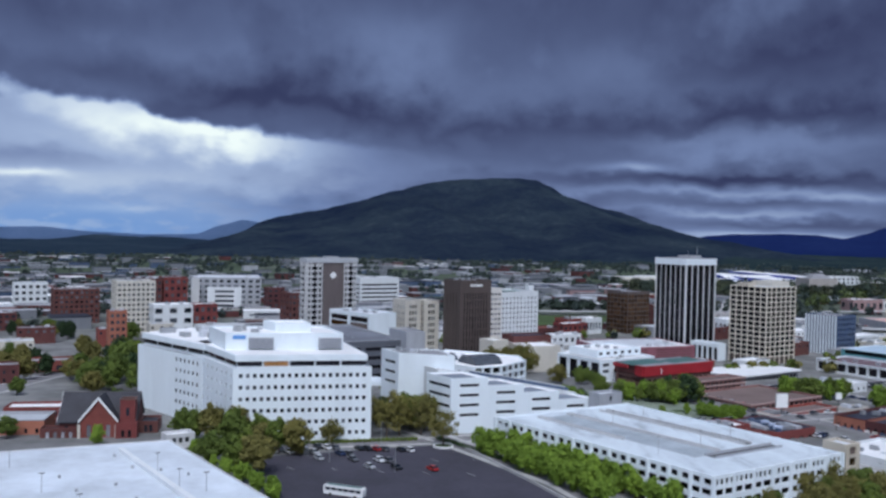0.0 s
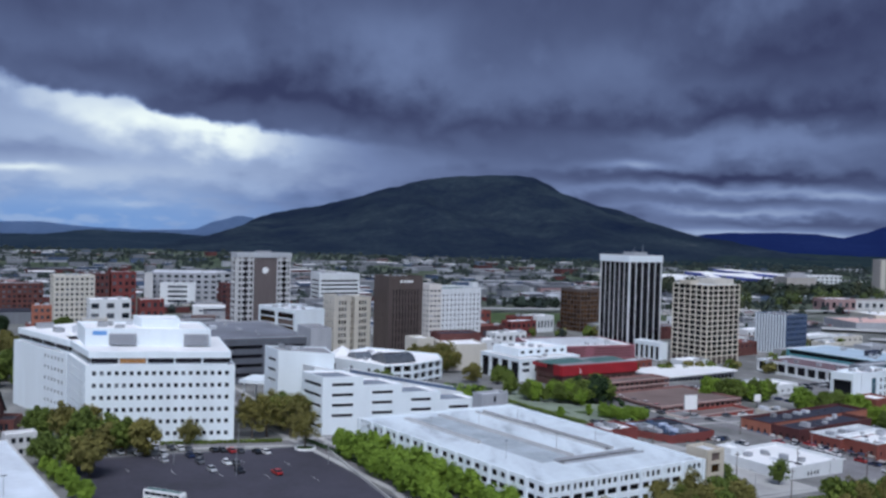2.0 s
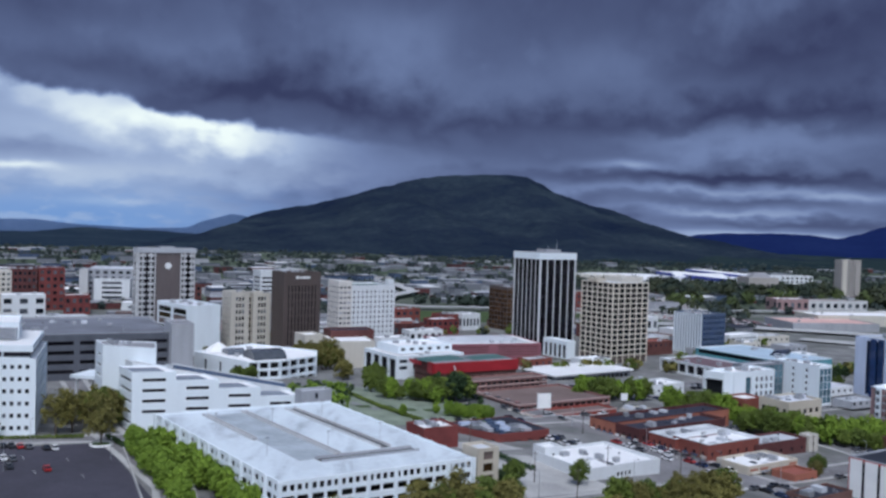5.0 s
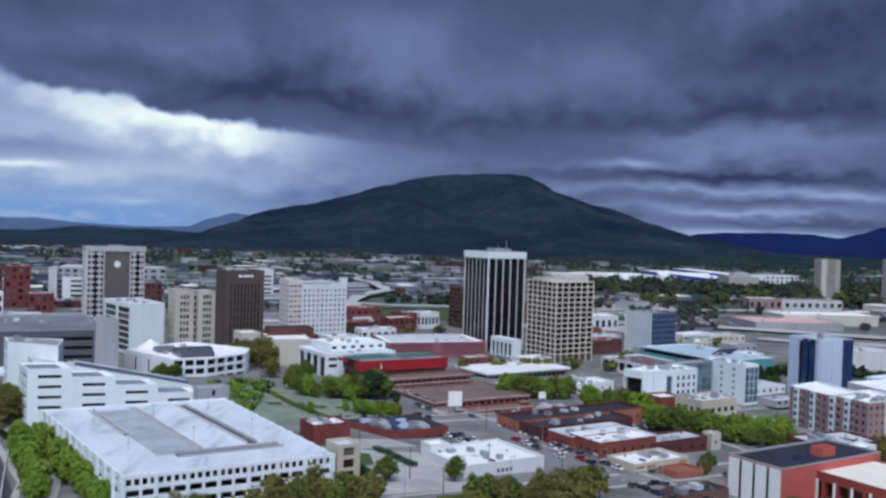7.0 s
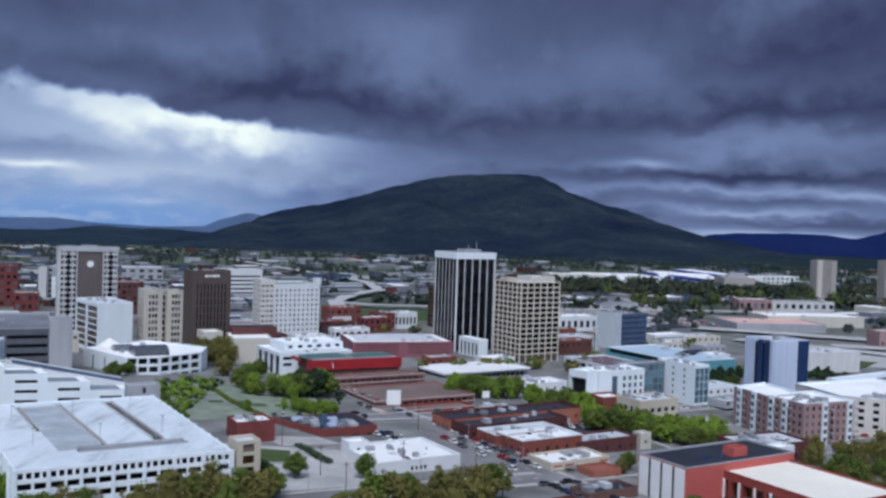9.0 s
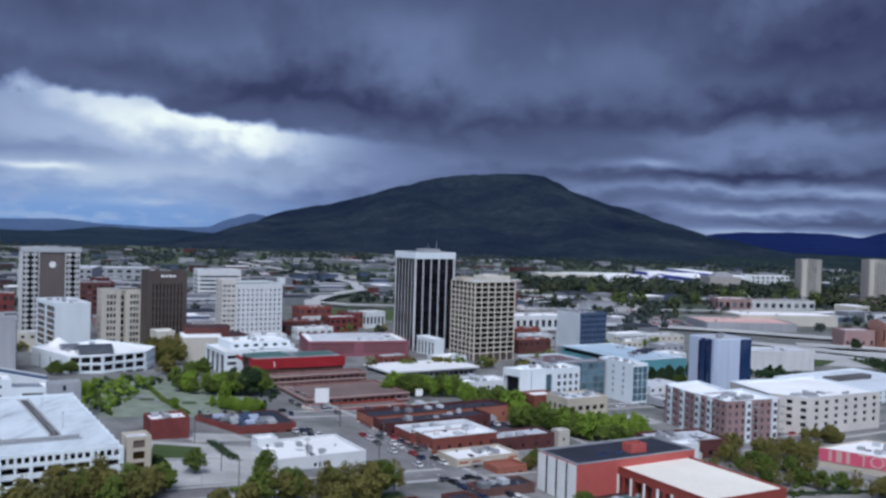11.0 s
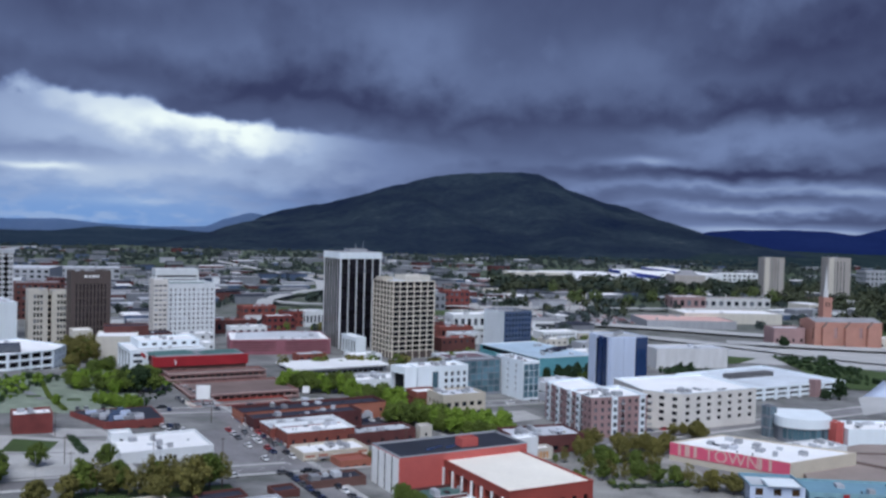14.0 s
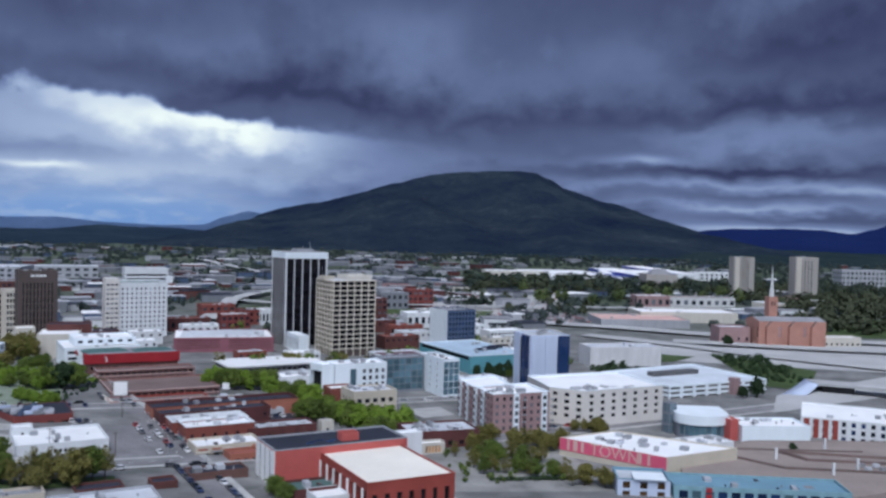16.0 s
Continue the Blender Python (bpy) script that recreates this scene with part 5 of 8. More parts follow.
building("grey_slab", [(-60, 455), (22, 488), (-8, 562), (-90, 529)], 4, 31.0, SLABWALL, SLABROOF, "", parent=gl, units=9, seed=5, parapet=0.7, coping=LIGHTGREY, sides={0: win(4, 4, 19.0, 1.9, z=8, dz=4.6, m=2, d=0.8, glass=GLASSK, name="ribbon_window"), 1: win(4, 4, 16.0, 1.9, z=8, dz=4.6, m=2, d=0.8, glass=GLASSK, name="ribbon_window")})


# ---- white building with arched glass ----
def octagon():
    ob = tagged(new("arcade_building"), "white three-storey building with canted corners and arched roof glass", "building")
    pts = [(27, 522), (60, 489), (76, 495), (93, 516), (92, 536), (52, 560)]
    z0, z1 = 2.5, 16.8
    building("body", pts, z0, z1, WHITE, ROOFW, "", parent=ob, sides={0: win(3, 1, 2.4, 8.5, z=3.0, m=9, d=0.6, glass=GLASSG), 1: win(3, 3, 4.4, 3.1, z=1.6, dz=4.4, m=0.9, d=1.6, glass=GLASSK), 2: win(4, 3, 5.6, 3.1, z=1.6, dz=4.4, m=1.0, d=1.6, glass=GLASSK), 3: win(3, 3, 4.0, 2.6, z=1.8, dz=4.4, m=1.6, d=1.2)}, parapet=0.8, units=4)
    for cx, cy, r, ln, rz in ((66, 510, 8.5, 18, 0.5), (48, 522, 5.5, 10, 0.5)):
        v, f, k = [], [], 10
        for j in range(2):
            for i in range(k + 1):
                a = math.pi * i / k
                p = Vector(((j - 0.5) * ln, r * math.cos(a)))
                q = Matrix.Rotation(rz, 2) @ p
                v.append((cx + q.x, cy + q.y, z1 - 0.8 + r * 0.55 * math.sin(a)))
        f = [(i, i + 1, k + 2 + i, k + 1 + i) for i in range(k)] + [tuple(range(k + 1)), tuple(range(2 * k + 1, k, -1))]
        child("glass_vault", mesh_of("glass_vault", v, f, GLASSG), ob, "grey arched glass roof")
    t = Soup()
    c = (38, 532)
    for i in range(6):
        a, b = 6.283 * i / 6, 6.283 * (i + 1) / 6
        t.quad((c[0] + 8 * math.cos(a), c[1] + 8 * math.sin(a), z1 - 0.6), (c[0] + 8 * math.cos(b), c[1] + 8 * math.sin(b), z1 - 0.6), (c[0], c[1], z1 + 4.5))
    child("tent_roof", t.mesh("tent_roof", WHITEPAINT), ob, "white tented roof peak")


octagon()
cw = building("blank_hall", rect(100, 562, 16, 25, 30), 0, 18.7, CREAM, ROOFW, "tall cream hall with blank walls", parapet=0.6)
building("stage_house", rect(97, 585, 20, 28, 16), 16, 22.5, BRICK2, ROOFD, "", parent=cw)
building("white_roof_block", rect(82, 572, 30, 12, 14), 0, 21, CREAM, ROOFW, "cream block with a white roof")
gw = building("glass_front_block", rect(136, 517.5, 29, 44, 37), 0, 17.0, WHITE, ROOFW, "white modern block with tall dark glass bays", sides={0: win(5, 2, 5.2, 1.8, z=9.5, dz=3.6, d=0.5), 3: win(4, 1, 7.0, 11.5, z=3.5, m=1.2, d=0.8, glass=GLASSK, name="glass_bay")}, units=6)
building("upper_floor", rect(137, 530, 29, 36, 24), 16.5, 21.0, WHITE, ROOFW, "", parent=gw, sides={0: win(6, 1, 2.8, 1.6, z=1.5)}, units=4)


# ---- red-banded building with green roofs and its brick garage ----
def red_band():
    ob = tagged(new("red_banded_building"), "brick building with a broad red metal band and green roofs", "building")
    building("body", rect(156.6, 499.5, 26, 51, 24), 0, 11.0, UMBER, ROOFG, "", parent=ob, sides={0: win(12, 2, 2.8, 1.7, z=3, dz=4.2, d=0.7, glass=GLASSK), 3: win(10, 2, 2.8, 1.7, z=3, dz=4.2, d=0.7, glass=GLASSK)})
    s = Soup()
    pts = inset(rect(156.6, 499.5, 26, 51, 24), -0.5)
    s.prism(pts, 11.0, 16.0, True)
    child("upper_wall", s.mesh("upper_wall", BRICK2), ob)
    band = rect(155.9, 498.2, 26, 53, 1.2)
    s = Soup()
    s.prism(band, 10.8, 16.4, True)
    s.prism(rect(154.8, 498.9, 26, 1.2, 6), 10.8, 16.4, True)
    s.prism(rect(148, 505, 26, 1.0, 12), 14.6, 16.3, True)
    red = child("red_band", s.mesh("red_band", REDPAINT), ob, "broad red metal band")
    prism_part("roof", ob, inset(pts, 1.0), 16.0, 16.08, ROOFG)
    for x, y, a, b in ((152, 505, 26, 13), (178, 516, 24, 11)):
        q = rect(x, y, 30, a, b)
        g = Soup()
        i, z = inset(q, 4.5), 16.1
        for k in range(4):
            j = (k + 1) % 4
            g.quad((*q[k], z), (*q[j], z), (*i[j], z + 1.5), (*i[k], z + 1.5))
        g.quad(*[(*p, z + 1.5) for p in i])
        child("green_roof", g.mesh("green_roof", ROOFGREEN), ob, "green hipped roof")
    c = Vector((156.6, 499.5)) + Vector((0.899, 0.438)) * 8 + Vector((0.438, -0.899)) * 2.2
    w = Soup()
    for k in range(9):
        a = -0.6 + 1.5 * k / 8
        r0, r1 = 2.0, 2.9 - 0.08 * k
        w.v += [(c.x + 0.866 * r * math.cos(a), c.y + 0.5 * r * math.cos(a), 13.4 + r * math.sin(a)) for r in (r0, r1)]
    w.f = [(2 * k, 2 * k + 1, 2 * k + 3, 2 * k + 2) for k in range(8)]
    child("crescent", w.mesh("crescent", WHITEPAINT), red, "white crescent emblem on the red band")


red_band()


def brick_garage():
    ob = tagged(new("brick_garage"), "stepped brick parking garage with open decks", "garage")
    for x, y, a, b, z0, z1 in ((169, 481, 54, 13, 0, 10.0), (191.6, 439.7, 56, 40, 0, 6.6), (196.5, 424.5, 49, 13, -1, 4.6)):
        pts = rect(x, y, 28, a, b)
        s = Soup()
        for i in range(4):
            n = int((Vector(pts[(i + 1) % 4]) - Vector(pts[i])).length / 3.6)
            wall_side(s, ob, pts[i], pts[(i + 1) % 4], z0, z1, win(n, 2, 2.9, 1.6, z=z1 - z0 - 5.8, dz=3.0, m=0.6, d=0.5, pane=False) if x < 195 else None)
        ins = inset(pts, 0.4)
        for i in range(4):
            j = (i + 1) % 4
            s.quad((*pts[i], z1), (*pts[j], z1), (*ins[j], z1), (*ins[i], z1))
            s.quad((*ins[i], z1), (*ins[j], z1), (*ins[j], z1 - 1), (*ins[i], z1 - 1))
        child("wall", s.mesh("wall", REDBRICK if x > 195 else ROSE), ob)
        for i in (0, 3):
            p, q = Vector(pts[i]), Vector(pts[(i + 1) % 4])
            u, c = (q - p).normalized(), (p + q) / 2
            for z in (z1 - 0.1, z1 - 3.1):
                if z > z0 + 3:
                    box_part("edge_band", ob, PALEROSE, (c.x + u.y * 0.12, c.y - u.x * 0.12, z), ((q - p).length, 0.5, 0.7), math.atan2(u.y, u.x), "pale rose concrete band")
        prism_part("deck", ob, ins, z1 - 1.3, z1 - 1.0, TAUPE)
        # Added solid block paints the shade behind the deck openings.
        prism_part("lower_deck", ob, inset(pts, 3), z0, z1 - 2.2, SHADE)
    prism_part("ramp", ob, rect(180, 447, -55, 26, 3), 1.0, 4.6, CREAM)


brick_garage()
sg = tagged(new("billboard"), "white square billboard on a post beside the brick garage", "billboard")
box_part("post", sg, POLE, (200.8, 426.5, 5.5), (0.5, 0.5, 9))
fr = box_part("frame", sg, STEEL, (200.8, 426.55, 11.3), (6.8, 0.3, 7.0), radians(12))
box_part("panel", fr, WHITEPAINT, (200.8, 426.2, 11.3), (6.4, 0.5, 6.6), radians(12))
sg = tagged(new("billboard"), "small white sign on a post near the garage", "billboard")
box_part("post", sg, POLE, (246, 458, 3), (0.4, 0.4, 7))
box_part("panel", sg, WHITEPAINT, (246, 457.8, 8), (3.6, 0.4, 3.4), radians(12))

pk = building("pink_hall", [(170, 626), (238, 645), (225, 690), (158, 672)], -1, 10.2, MAUVE, ROOFW, "long pink brick hall with a white domed roof", parapet=0.5, sides={0: win(2, 4, 30, 0.7, z=3.2, dz=1.8, d=0.5, glass=[BRICK2, UMBER]), 1: win(1, 4, 40, 0.7, z=3.2, dz=1.8, d=0.5, glass=UMBER)}, units=14, seed=77)
v, f = [], []
for j in range(7):
    for i in range(9):
        a, b = i / 8, j / 6
        p = Vector((172, 634)) + Vector((58, 17)) * a + Vector((-8, 40)) * b
        v.append((p.x, p.y, 9.7 + 1.6 * math.sin(math.pi * a) ** 0.6 * math.sin(math.pi * b) ** 0.6))
f = [(j * 9 + i, j * 9 + i + 1, j * 9 + i + 10, j * 9 + i + 9) for j in range(6) for i in range(8)]
child("domed_roof", mesh_of("domed_roof", v, f, ROOFL, shade=True), pk, "white shallow domed roof")
cl = building("colonnade_block", rect(256, 646, 30, 8, 25), -1.5, 11.5, WHITE, ROOFW, "small white block with tall dark bays", sides={3: win(5, 1, 3.4, 9, z=1, m=1.2, d=1.0, glass=GLASSK, name="glass_bay")})
pv = building("flat_pavilion", rect(228.5, 545, 30, 61, 30), -1.5, 3.2, GREYWALL, ROOFW, "long low pavilion under a flat white roof", sides={0: win(16, 1, 3, 2.4, z=0.8, d=0.5, glass=GLASSK), 3: win(8, 1, 3, 2.4, z=0.8, d=0.5)}, parapet=0.2)
prism_part("roof_slab", pv, inset(rect(228.5, 545, 30, 61, 30), -1.6), 3.25, 4.2, ROOFW)
building("white_lodge", rect(268, 505, 30, 34, 16), -1.5, 5.2, WHITE2, ROOFW, "low white lodge with a flat roof", units=4, sides={0: win(6, 1, 1.6, 1.6, z=2.4)})
building("dark_glass_block", rect(237, 812, 30, 28, 26), -1, 37, BROWN, ROOFG, "dark bronze glass office block", "office building", units=3, seed=3,
         sides={0: win(7, 9, 3.4, 3.2, z=1, dz=3.9, m=0.6, d=0.15, glass=GLASSBR), 3: win(6, 9, 3.6, 3.2, z=1, dz=3.9, m=0.6, d=0.15, glass=GLASSBR)})


# ---- blue and white bank tower ----
def bank_tower():
    ob = tagged(new("bank_tower"), "pale blue tower with deep blue glass strips", "office tower")
    pts = rect(414.6, 519.5, 22, 25.5, 23)
    z0, z1 = -3, 31.5
    building("body", pts, z0, z1, PALEBLUE, ROOFL, "", parent=ob, parapet=0.6, sides={
        3: win(1, 1, 9.5, 31, z=1.5, d=0.7, glass=GLASSB, name="glass_strip"), 0: win(2, 1, 7.8, 31, z=1.5, m=0.6, d=0.9, glass=[GLASSL, GLASSB], name="glass_strip")})
    p, q = Vector(pts[0]), Vector(pts[1])
    u = (q - p).normalized()
    out = Vector((u.y, -u.x))
    for a, w, mat in ((4.5, 8.5, PALEBLUE), (13.0, 8.0, PALEBLUE), (21.5, 7.6, GLASSB)):
        c = p + u * a + out * 0.3
        box_part("facade_strip", ob, mat, (c.x, c.y, (z0 + z1) / 2 - 0.2), (w, 0.7, z1 - z0 - 0.6), math.atan2(u.y, u.x))
    p, q = Vector(pts[3]), Vector(pts[0])
    u = (q - p).normalized()
    out = Vector((u.y, -u.x))
    for a, w, mat in ((4.0, 7.4, PALEBLUE), (12.6, 3.6, GLASSB), (17.6, 3.6, GLASSB), (21.6, 2.0, PALEBLUE)):
        c = p + u * a + out * 0.3
        box_part("facade_strip", ob, mat, (c.x, c.y, (z0 + z1) / 2 - 0.2), (w, 0.7, z1 - z0 - 0.6), math.atan2(u.y, u.x))
    for k in range(9):
        c = Vector(pts[0]) + (Vector(pts[2]) - Vector(pts[0])) * (0.3 + 0.05 * k)
        box_part("rooftop_unit", ob, STEEL, (c.x, c.y + 2 * (k % 2), z1 + 0.6), (2.2, 2.2, 2.2))


bank_tower()
bl = building("blue_block", rect(365.6, 686, 30, 25.5, 28), -2, 29, BLUEWALL, ROOFG, "slate blue office block with a white finned side", "office building", units=5, sides={0: win(8, 7, 1.6, 2.2, z=3, dz=4, m=1.5, d=0.2, glass=GLASSB)})
pts = rect(365.6, 686, 30, 25.5, 28)
for k in range(11):
    p = Vector(pts[3]) + (Vector(pts[0]) - Vector(pts[3])) * ((k + 0.5) / 11) + Vector((-0.866, -0.5)) * 0.35
    box_part("fin", bl, WHITE, (p.x, p.y, 13.4), (1.2, 0.7, 31), radians(-60))
building("white_annex", rect(400, 720, 30, 34, 14), -1.5, 10, WHITE2, ROOFW, "white annex with a grid of windows", sides={0: win(9, 3, 2.2, 1.4, z=1.5, dz=3.2)})


# ---- white hotel, its neighbours and the teal hall ----
def hotel():
    ob = tagged(new("hotel"), "white modern hotel with a black recessed end and grid windows", "hotel")
    # The recess back is black to paint in the shade of the void.
    building("end_tower", [(296.8, 460.8), (302.75, 463.96), (299.2, 472.5), (288.9, 468.6)], -2, 20.3, WHITE, ROOFW, "", parent=ob, sides={3: win(1, 1, 9.4, 17.5, z=1.0, m=0.8, d=2.2, glass=BLACKSHADE, name="black_recess")})
    building("main_wing", rect(303.27, 464.54, 28, 30.5, 14), -2, 20, WHITE, ROOFW, "", parent=ob, sides={0: win(8, 4, 1.9, 2.3, z=5.2, dz=3.7, m=1.2, d=0.45, glass=[GLASSG, GLASSK, GLASST], skip=lambda i, j: i < 4)}, units=6)
    w0, d0 = Vector((303.3, 464.6)), Vector((math.cos(radians(28)), math.sin(radians(28))))
    c = w0 + d0 * 10.5
    box_part("glass_panel", ob, GLASST, (c.x, c.y, 11.2), (3.4, 0.3, 11.5), radians(28), "tall dark teal glass panel")
    building("glass_link", rect(322, 498, 28, 32, 8), -2, 19.0, GREYWALL, ROOFL, "", parent=ob, sides={0: win(8, 5, 3.65, 3.4, z=1.6, dz=3.7, m=0.4, d=0.15, glass=GLASST)})
    building("east_wing", rect(361.7, 494.2, 28, 10.5, 29), -2, 19.9, WHITE, ROOFW, "", parent=ob, sides={3: win(6, 5, 1.5, 1.7, z=4.0, dz=3.4, m=3, d=0.35, glass=GLASSG, skip=lambda i, j: i not in (2, 4)), 0: win(3, 5, 3.2, 3.6, z=1.4, dz=3.8, m=0.25, d=0.15, glass=GLASST)}, units=3)


hotel()
building("tan_block", rect(316.5, 431, 28, 24, 17), -2, 11.8, BEIGE, ROOFL, "tan block with square openings and a cluttered roof", units=7, seed=21, sides={3: win(4, 2, 2.2, 2.6, z=3, dz=4.6, m=1.4, d=0.6), 0: win(5, 2, 2.6, 2.2, z=3, dz=4.6, d=0.5)})
building("brick_row", rect(303, 450, 28, 14, 12), -1.5, 9.5, BRICK, ROOFW, "small brick block with a white roof", sides={3: win(3, 2, 1.4, 1.8, z=2.5, dz=3.6)})
# A black strip on the left side paints the shadow under the roof overhang.
th = building("teal_hall", rect(379.8, 575.1, 28, 46, 74), -2, 9.9, TEAL, ROOFB, "wide teal-clad hall with a pale blue-grey roof", parapet=0.35, units=7, seed=4, coping=WHITE, sides={3: win(1, 1, 70, 2.7, z=8.7, m=2, d=1.2, glass=BLACKSHADE, name="dark_strip")})
for k in range(3):
    q = rect(386 + 5 * k, 606 + 9 * k, 28, 15, 3.5)
    prism_part("roof_light", th, q, 9.9, 10.9, GLASSK, "dark long roof light")
# Black panes paint the shade in the open bays between the posts.
ch = building("canopy_hall", rect(338.6, 556, 28, 34, 60), -2, 6.6, WHITE2, PLUM, "low hall with white-edged brown roofs on white posts", units=4, coping=WHITE, sides={3: win(8, 1, 6.4, 5.4, z=2.0, m=0.8, d=1.6, glass=GLASSK, name="open_bay"), 0: win(5, 1, 5.6, 5.4, z=2.0, m=0.8, d=1.6, glass=GLASSK, name="open_bay")})


# ---- apartments ----
def apartments():
    ob = tagged(new("apartment_block"), "brick and white apartment block with stacked balconies", "apartments")
    z0, z1 = -3.2, 15.6
    g = [GLASS, GLASSG, GLASSG]
    building("wing", [(369.5, 456), (377, 431), (397, 440), (390, 470)], z0, z1, BRICKP, ROOFW, "", parent=ob, sides={0: win(7, 5, 1.6, 1.9, z=1.6, dz=3.55, m=2, d=0.35, glass=g)}, coping=WHITE)
    building("wing", [(377, 431), (385.5, 411), (414, 422.3), (405, 446), (397, 442)], z0, z1 + 0.4, BRICKP, ROOFW, "", parent=ob, sides={
        0: win(6, 5, 1.6, 1.9, z=1.6, dz=3.55, m=1.5, d=0.35, glass=g), 1: win(8, 5, 1.5, 1.9, z=1.6, dz=3.55, m=1.5, d=0.35, glass=g), 2: win(5, 5, 1.7, 1.9, z=1.6, dz=3.55, m=1.5, d=0.35, glass=g)}, coping=WHITE, units=9)
    for p, q, spots in (((369.5, 456), (377, 431), (0.2, 0.62)), ((377, 431), (385.5, 411), (0.12, 0.5)), ((385.5, 411), (414, 422.3), (0.4, 0.9))):
        p, q = Vector(p), Vector(q)
        u = (q - p).normalized()
        out = Vector((u.y, -u.x))
        for a in spots:
            c = p + (q - p) * a + out * 0.45
            box_part("white_bay", ob, WHITE, (c.x, c.y, (z0 + z1) / 2), (3.0, 0.8, z1 - z0 + 0.4), math.atan2(u.y, u.x))
            for lv in range(5):
                c2 = p + (q - p) * a + out * 1.0
                box_part("bay_window", ob, GLASSG, (c2.x, c2.y, z0 + 2.6 + 3.55 * lv), (1.7, 0.12, 1.9), math.atan2(u.y, u.x))
                c3 = p + (q - p) * (a + 0.14) + out * 0.7
                box_part("balcony", ob, STEEL, (c3.x, c3.y, z0 + 1.6 + 3.55 * lv), (2.0, 0.9, 0.7), math.atan2(u.y, u.x))
    ob2 = tagged(new("apartment_block"), "beige apartment block with dark windows and a white roof", "apartments")
    building("body", [(433, 431.5), (478, 455), (462, 497), (408, 474), (416, 441)], z0, 15.0, PALESTUCCO, ROOFW, "", parent=ob2, coping=WHITE, units=9, seed=31, sides={
        0: win(7, 4, 2.6, 1.9, z=4.0, dz=3.5, m=3, d=0.5, glass=GLASSK), 1: win(5, 4, 2.6, 1.9, z=4.0, dz=3.5, m=2, d=0.5, glass=GLASSK), 4: win(3, 4, 2.6, 1.9, z=4.0, dz=3.5, m=2, d=0.5, glass=GLASSK)})



apartments()


# ---- parking deck, museum and painted hall to the east ----
def long_deck():
    ob = tagged(new("parking_deck"), "long pale parking deck with open white levels", "garage")
    pts = [(464, 560), (496, 512), (566, 548), (534, 604)]
    z0, z1 = -4, 5.0
    s = Soup()
    for i in range(4):
        p, q = pts[i], pts[(i + 1) % 4]
        n = int((Vector(q) - Vector(p)).length / 9)
        wall_side(s, ob, p, q, z0, z1, win(n, 3, 7.6, 1.3, z=1.0, dz=2.8, m=0.8, d=0.5, pane=False))
    ins = inset(pts, 0.45)
    for i in range(4):
        j = (i + 1) % 4
        s.quad((*pts[i], z1), (*pts[j], z1), (*ins[j], z1), (*ins[i], z1))
        s.quad((*ins[i], z1), (*ins[j], z1), (*ins[j], z1 - 1), (*ins[i], z1 - 1))
    child("wall", s.mesh("wall", WHITE), ob)
    prism_part("deck", ob, ins, z1 - 1.2, z1 - 0.9, DECK)
    # Inner block is dark to paint the shade between the open levels.
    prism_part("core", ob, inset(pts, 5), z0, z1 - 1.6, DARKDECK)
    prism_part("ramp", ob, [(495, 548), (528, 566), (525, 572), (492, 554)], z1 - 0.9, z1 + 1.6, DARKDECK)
    prism_part("stair_tower", ob, rect(540, 530, 28, 5, 5), z0, 7.5, BRICKP)


long_deck()


def painted_hall():
    ob = tagged(new("painted_hall"), "white-roofed hall with a magenta painted wall", "hall")
    pts = [(413.5, 376.4), (453.5, 345), (489, 365), (441, 393)]
    building("body", pts, -6, 4.3, BEIGE, ROOFW, "", parent=ob, parapet=0.6, units=13, seed=41)
    p, q = Vector(pts[0]), Vector(pts[1])
    u = (q - p).normalized()
    out = Vector((u.y, -u.x))
    c = (p + q) / 2 + out * 0.1
    rz = math.atan2(u.y, u.x)
    painted = box_part("painted_wall", ob, PINKWALL, (c.x, c.y, 1.6), ((q - p).length - 0.2, 0.2, 5.2), rz)
    # painted lettering on the wall
    cur = bpy.data.curves.new("lettering", "FONT")
    cur.body, cur.size, cur.extrude, cur.align_x = "TOWN", 7.2, 0.05, "CENTER"
    tx = new("lettering", cur)
    dg = bpy.context.evaluated_depsgraph_get()
    me = bpy.data.meshes.new_from_object(tx.evaluated_get(dg))
    bpy.data.objects.remove(tx)
    me.materials.clear()
    me.materials.append(PALEPINK)
    c = p + u * 27 + out * 0.26
    ob2 = child("lettering", me, painted, "pale painted letters on the magenta wall")
    ob2.matrix_basis = Matrix.Translation((c.x, c.y, -0.6)) @ Matrix.Rotation(rz, 4, "Z") @ Matrix.Rotation(radians(90), 4, "X")
    for a, w in ((4.5, 1.2), (8.0, 2.2), (11.5, 1.4), (39.0, 1.4), (43.0, 1.2)):
        c2 = p + u * a + out * 0.24
        box_part("paint_bar", painted, PALEPINK, (c2.x, c2.y, 1.7), (w, 0.06, 4.6), rz)
    building("rear_block", rect(470, 372, 26, 26, 14), -6, 3.0, WHITE2, ROOFW, "", parent=ob, units=6, seed=43)


painted_hall()


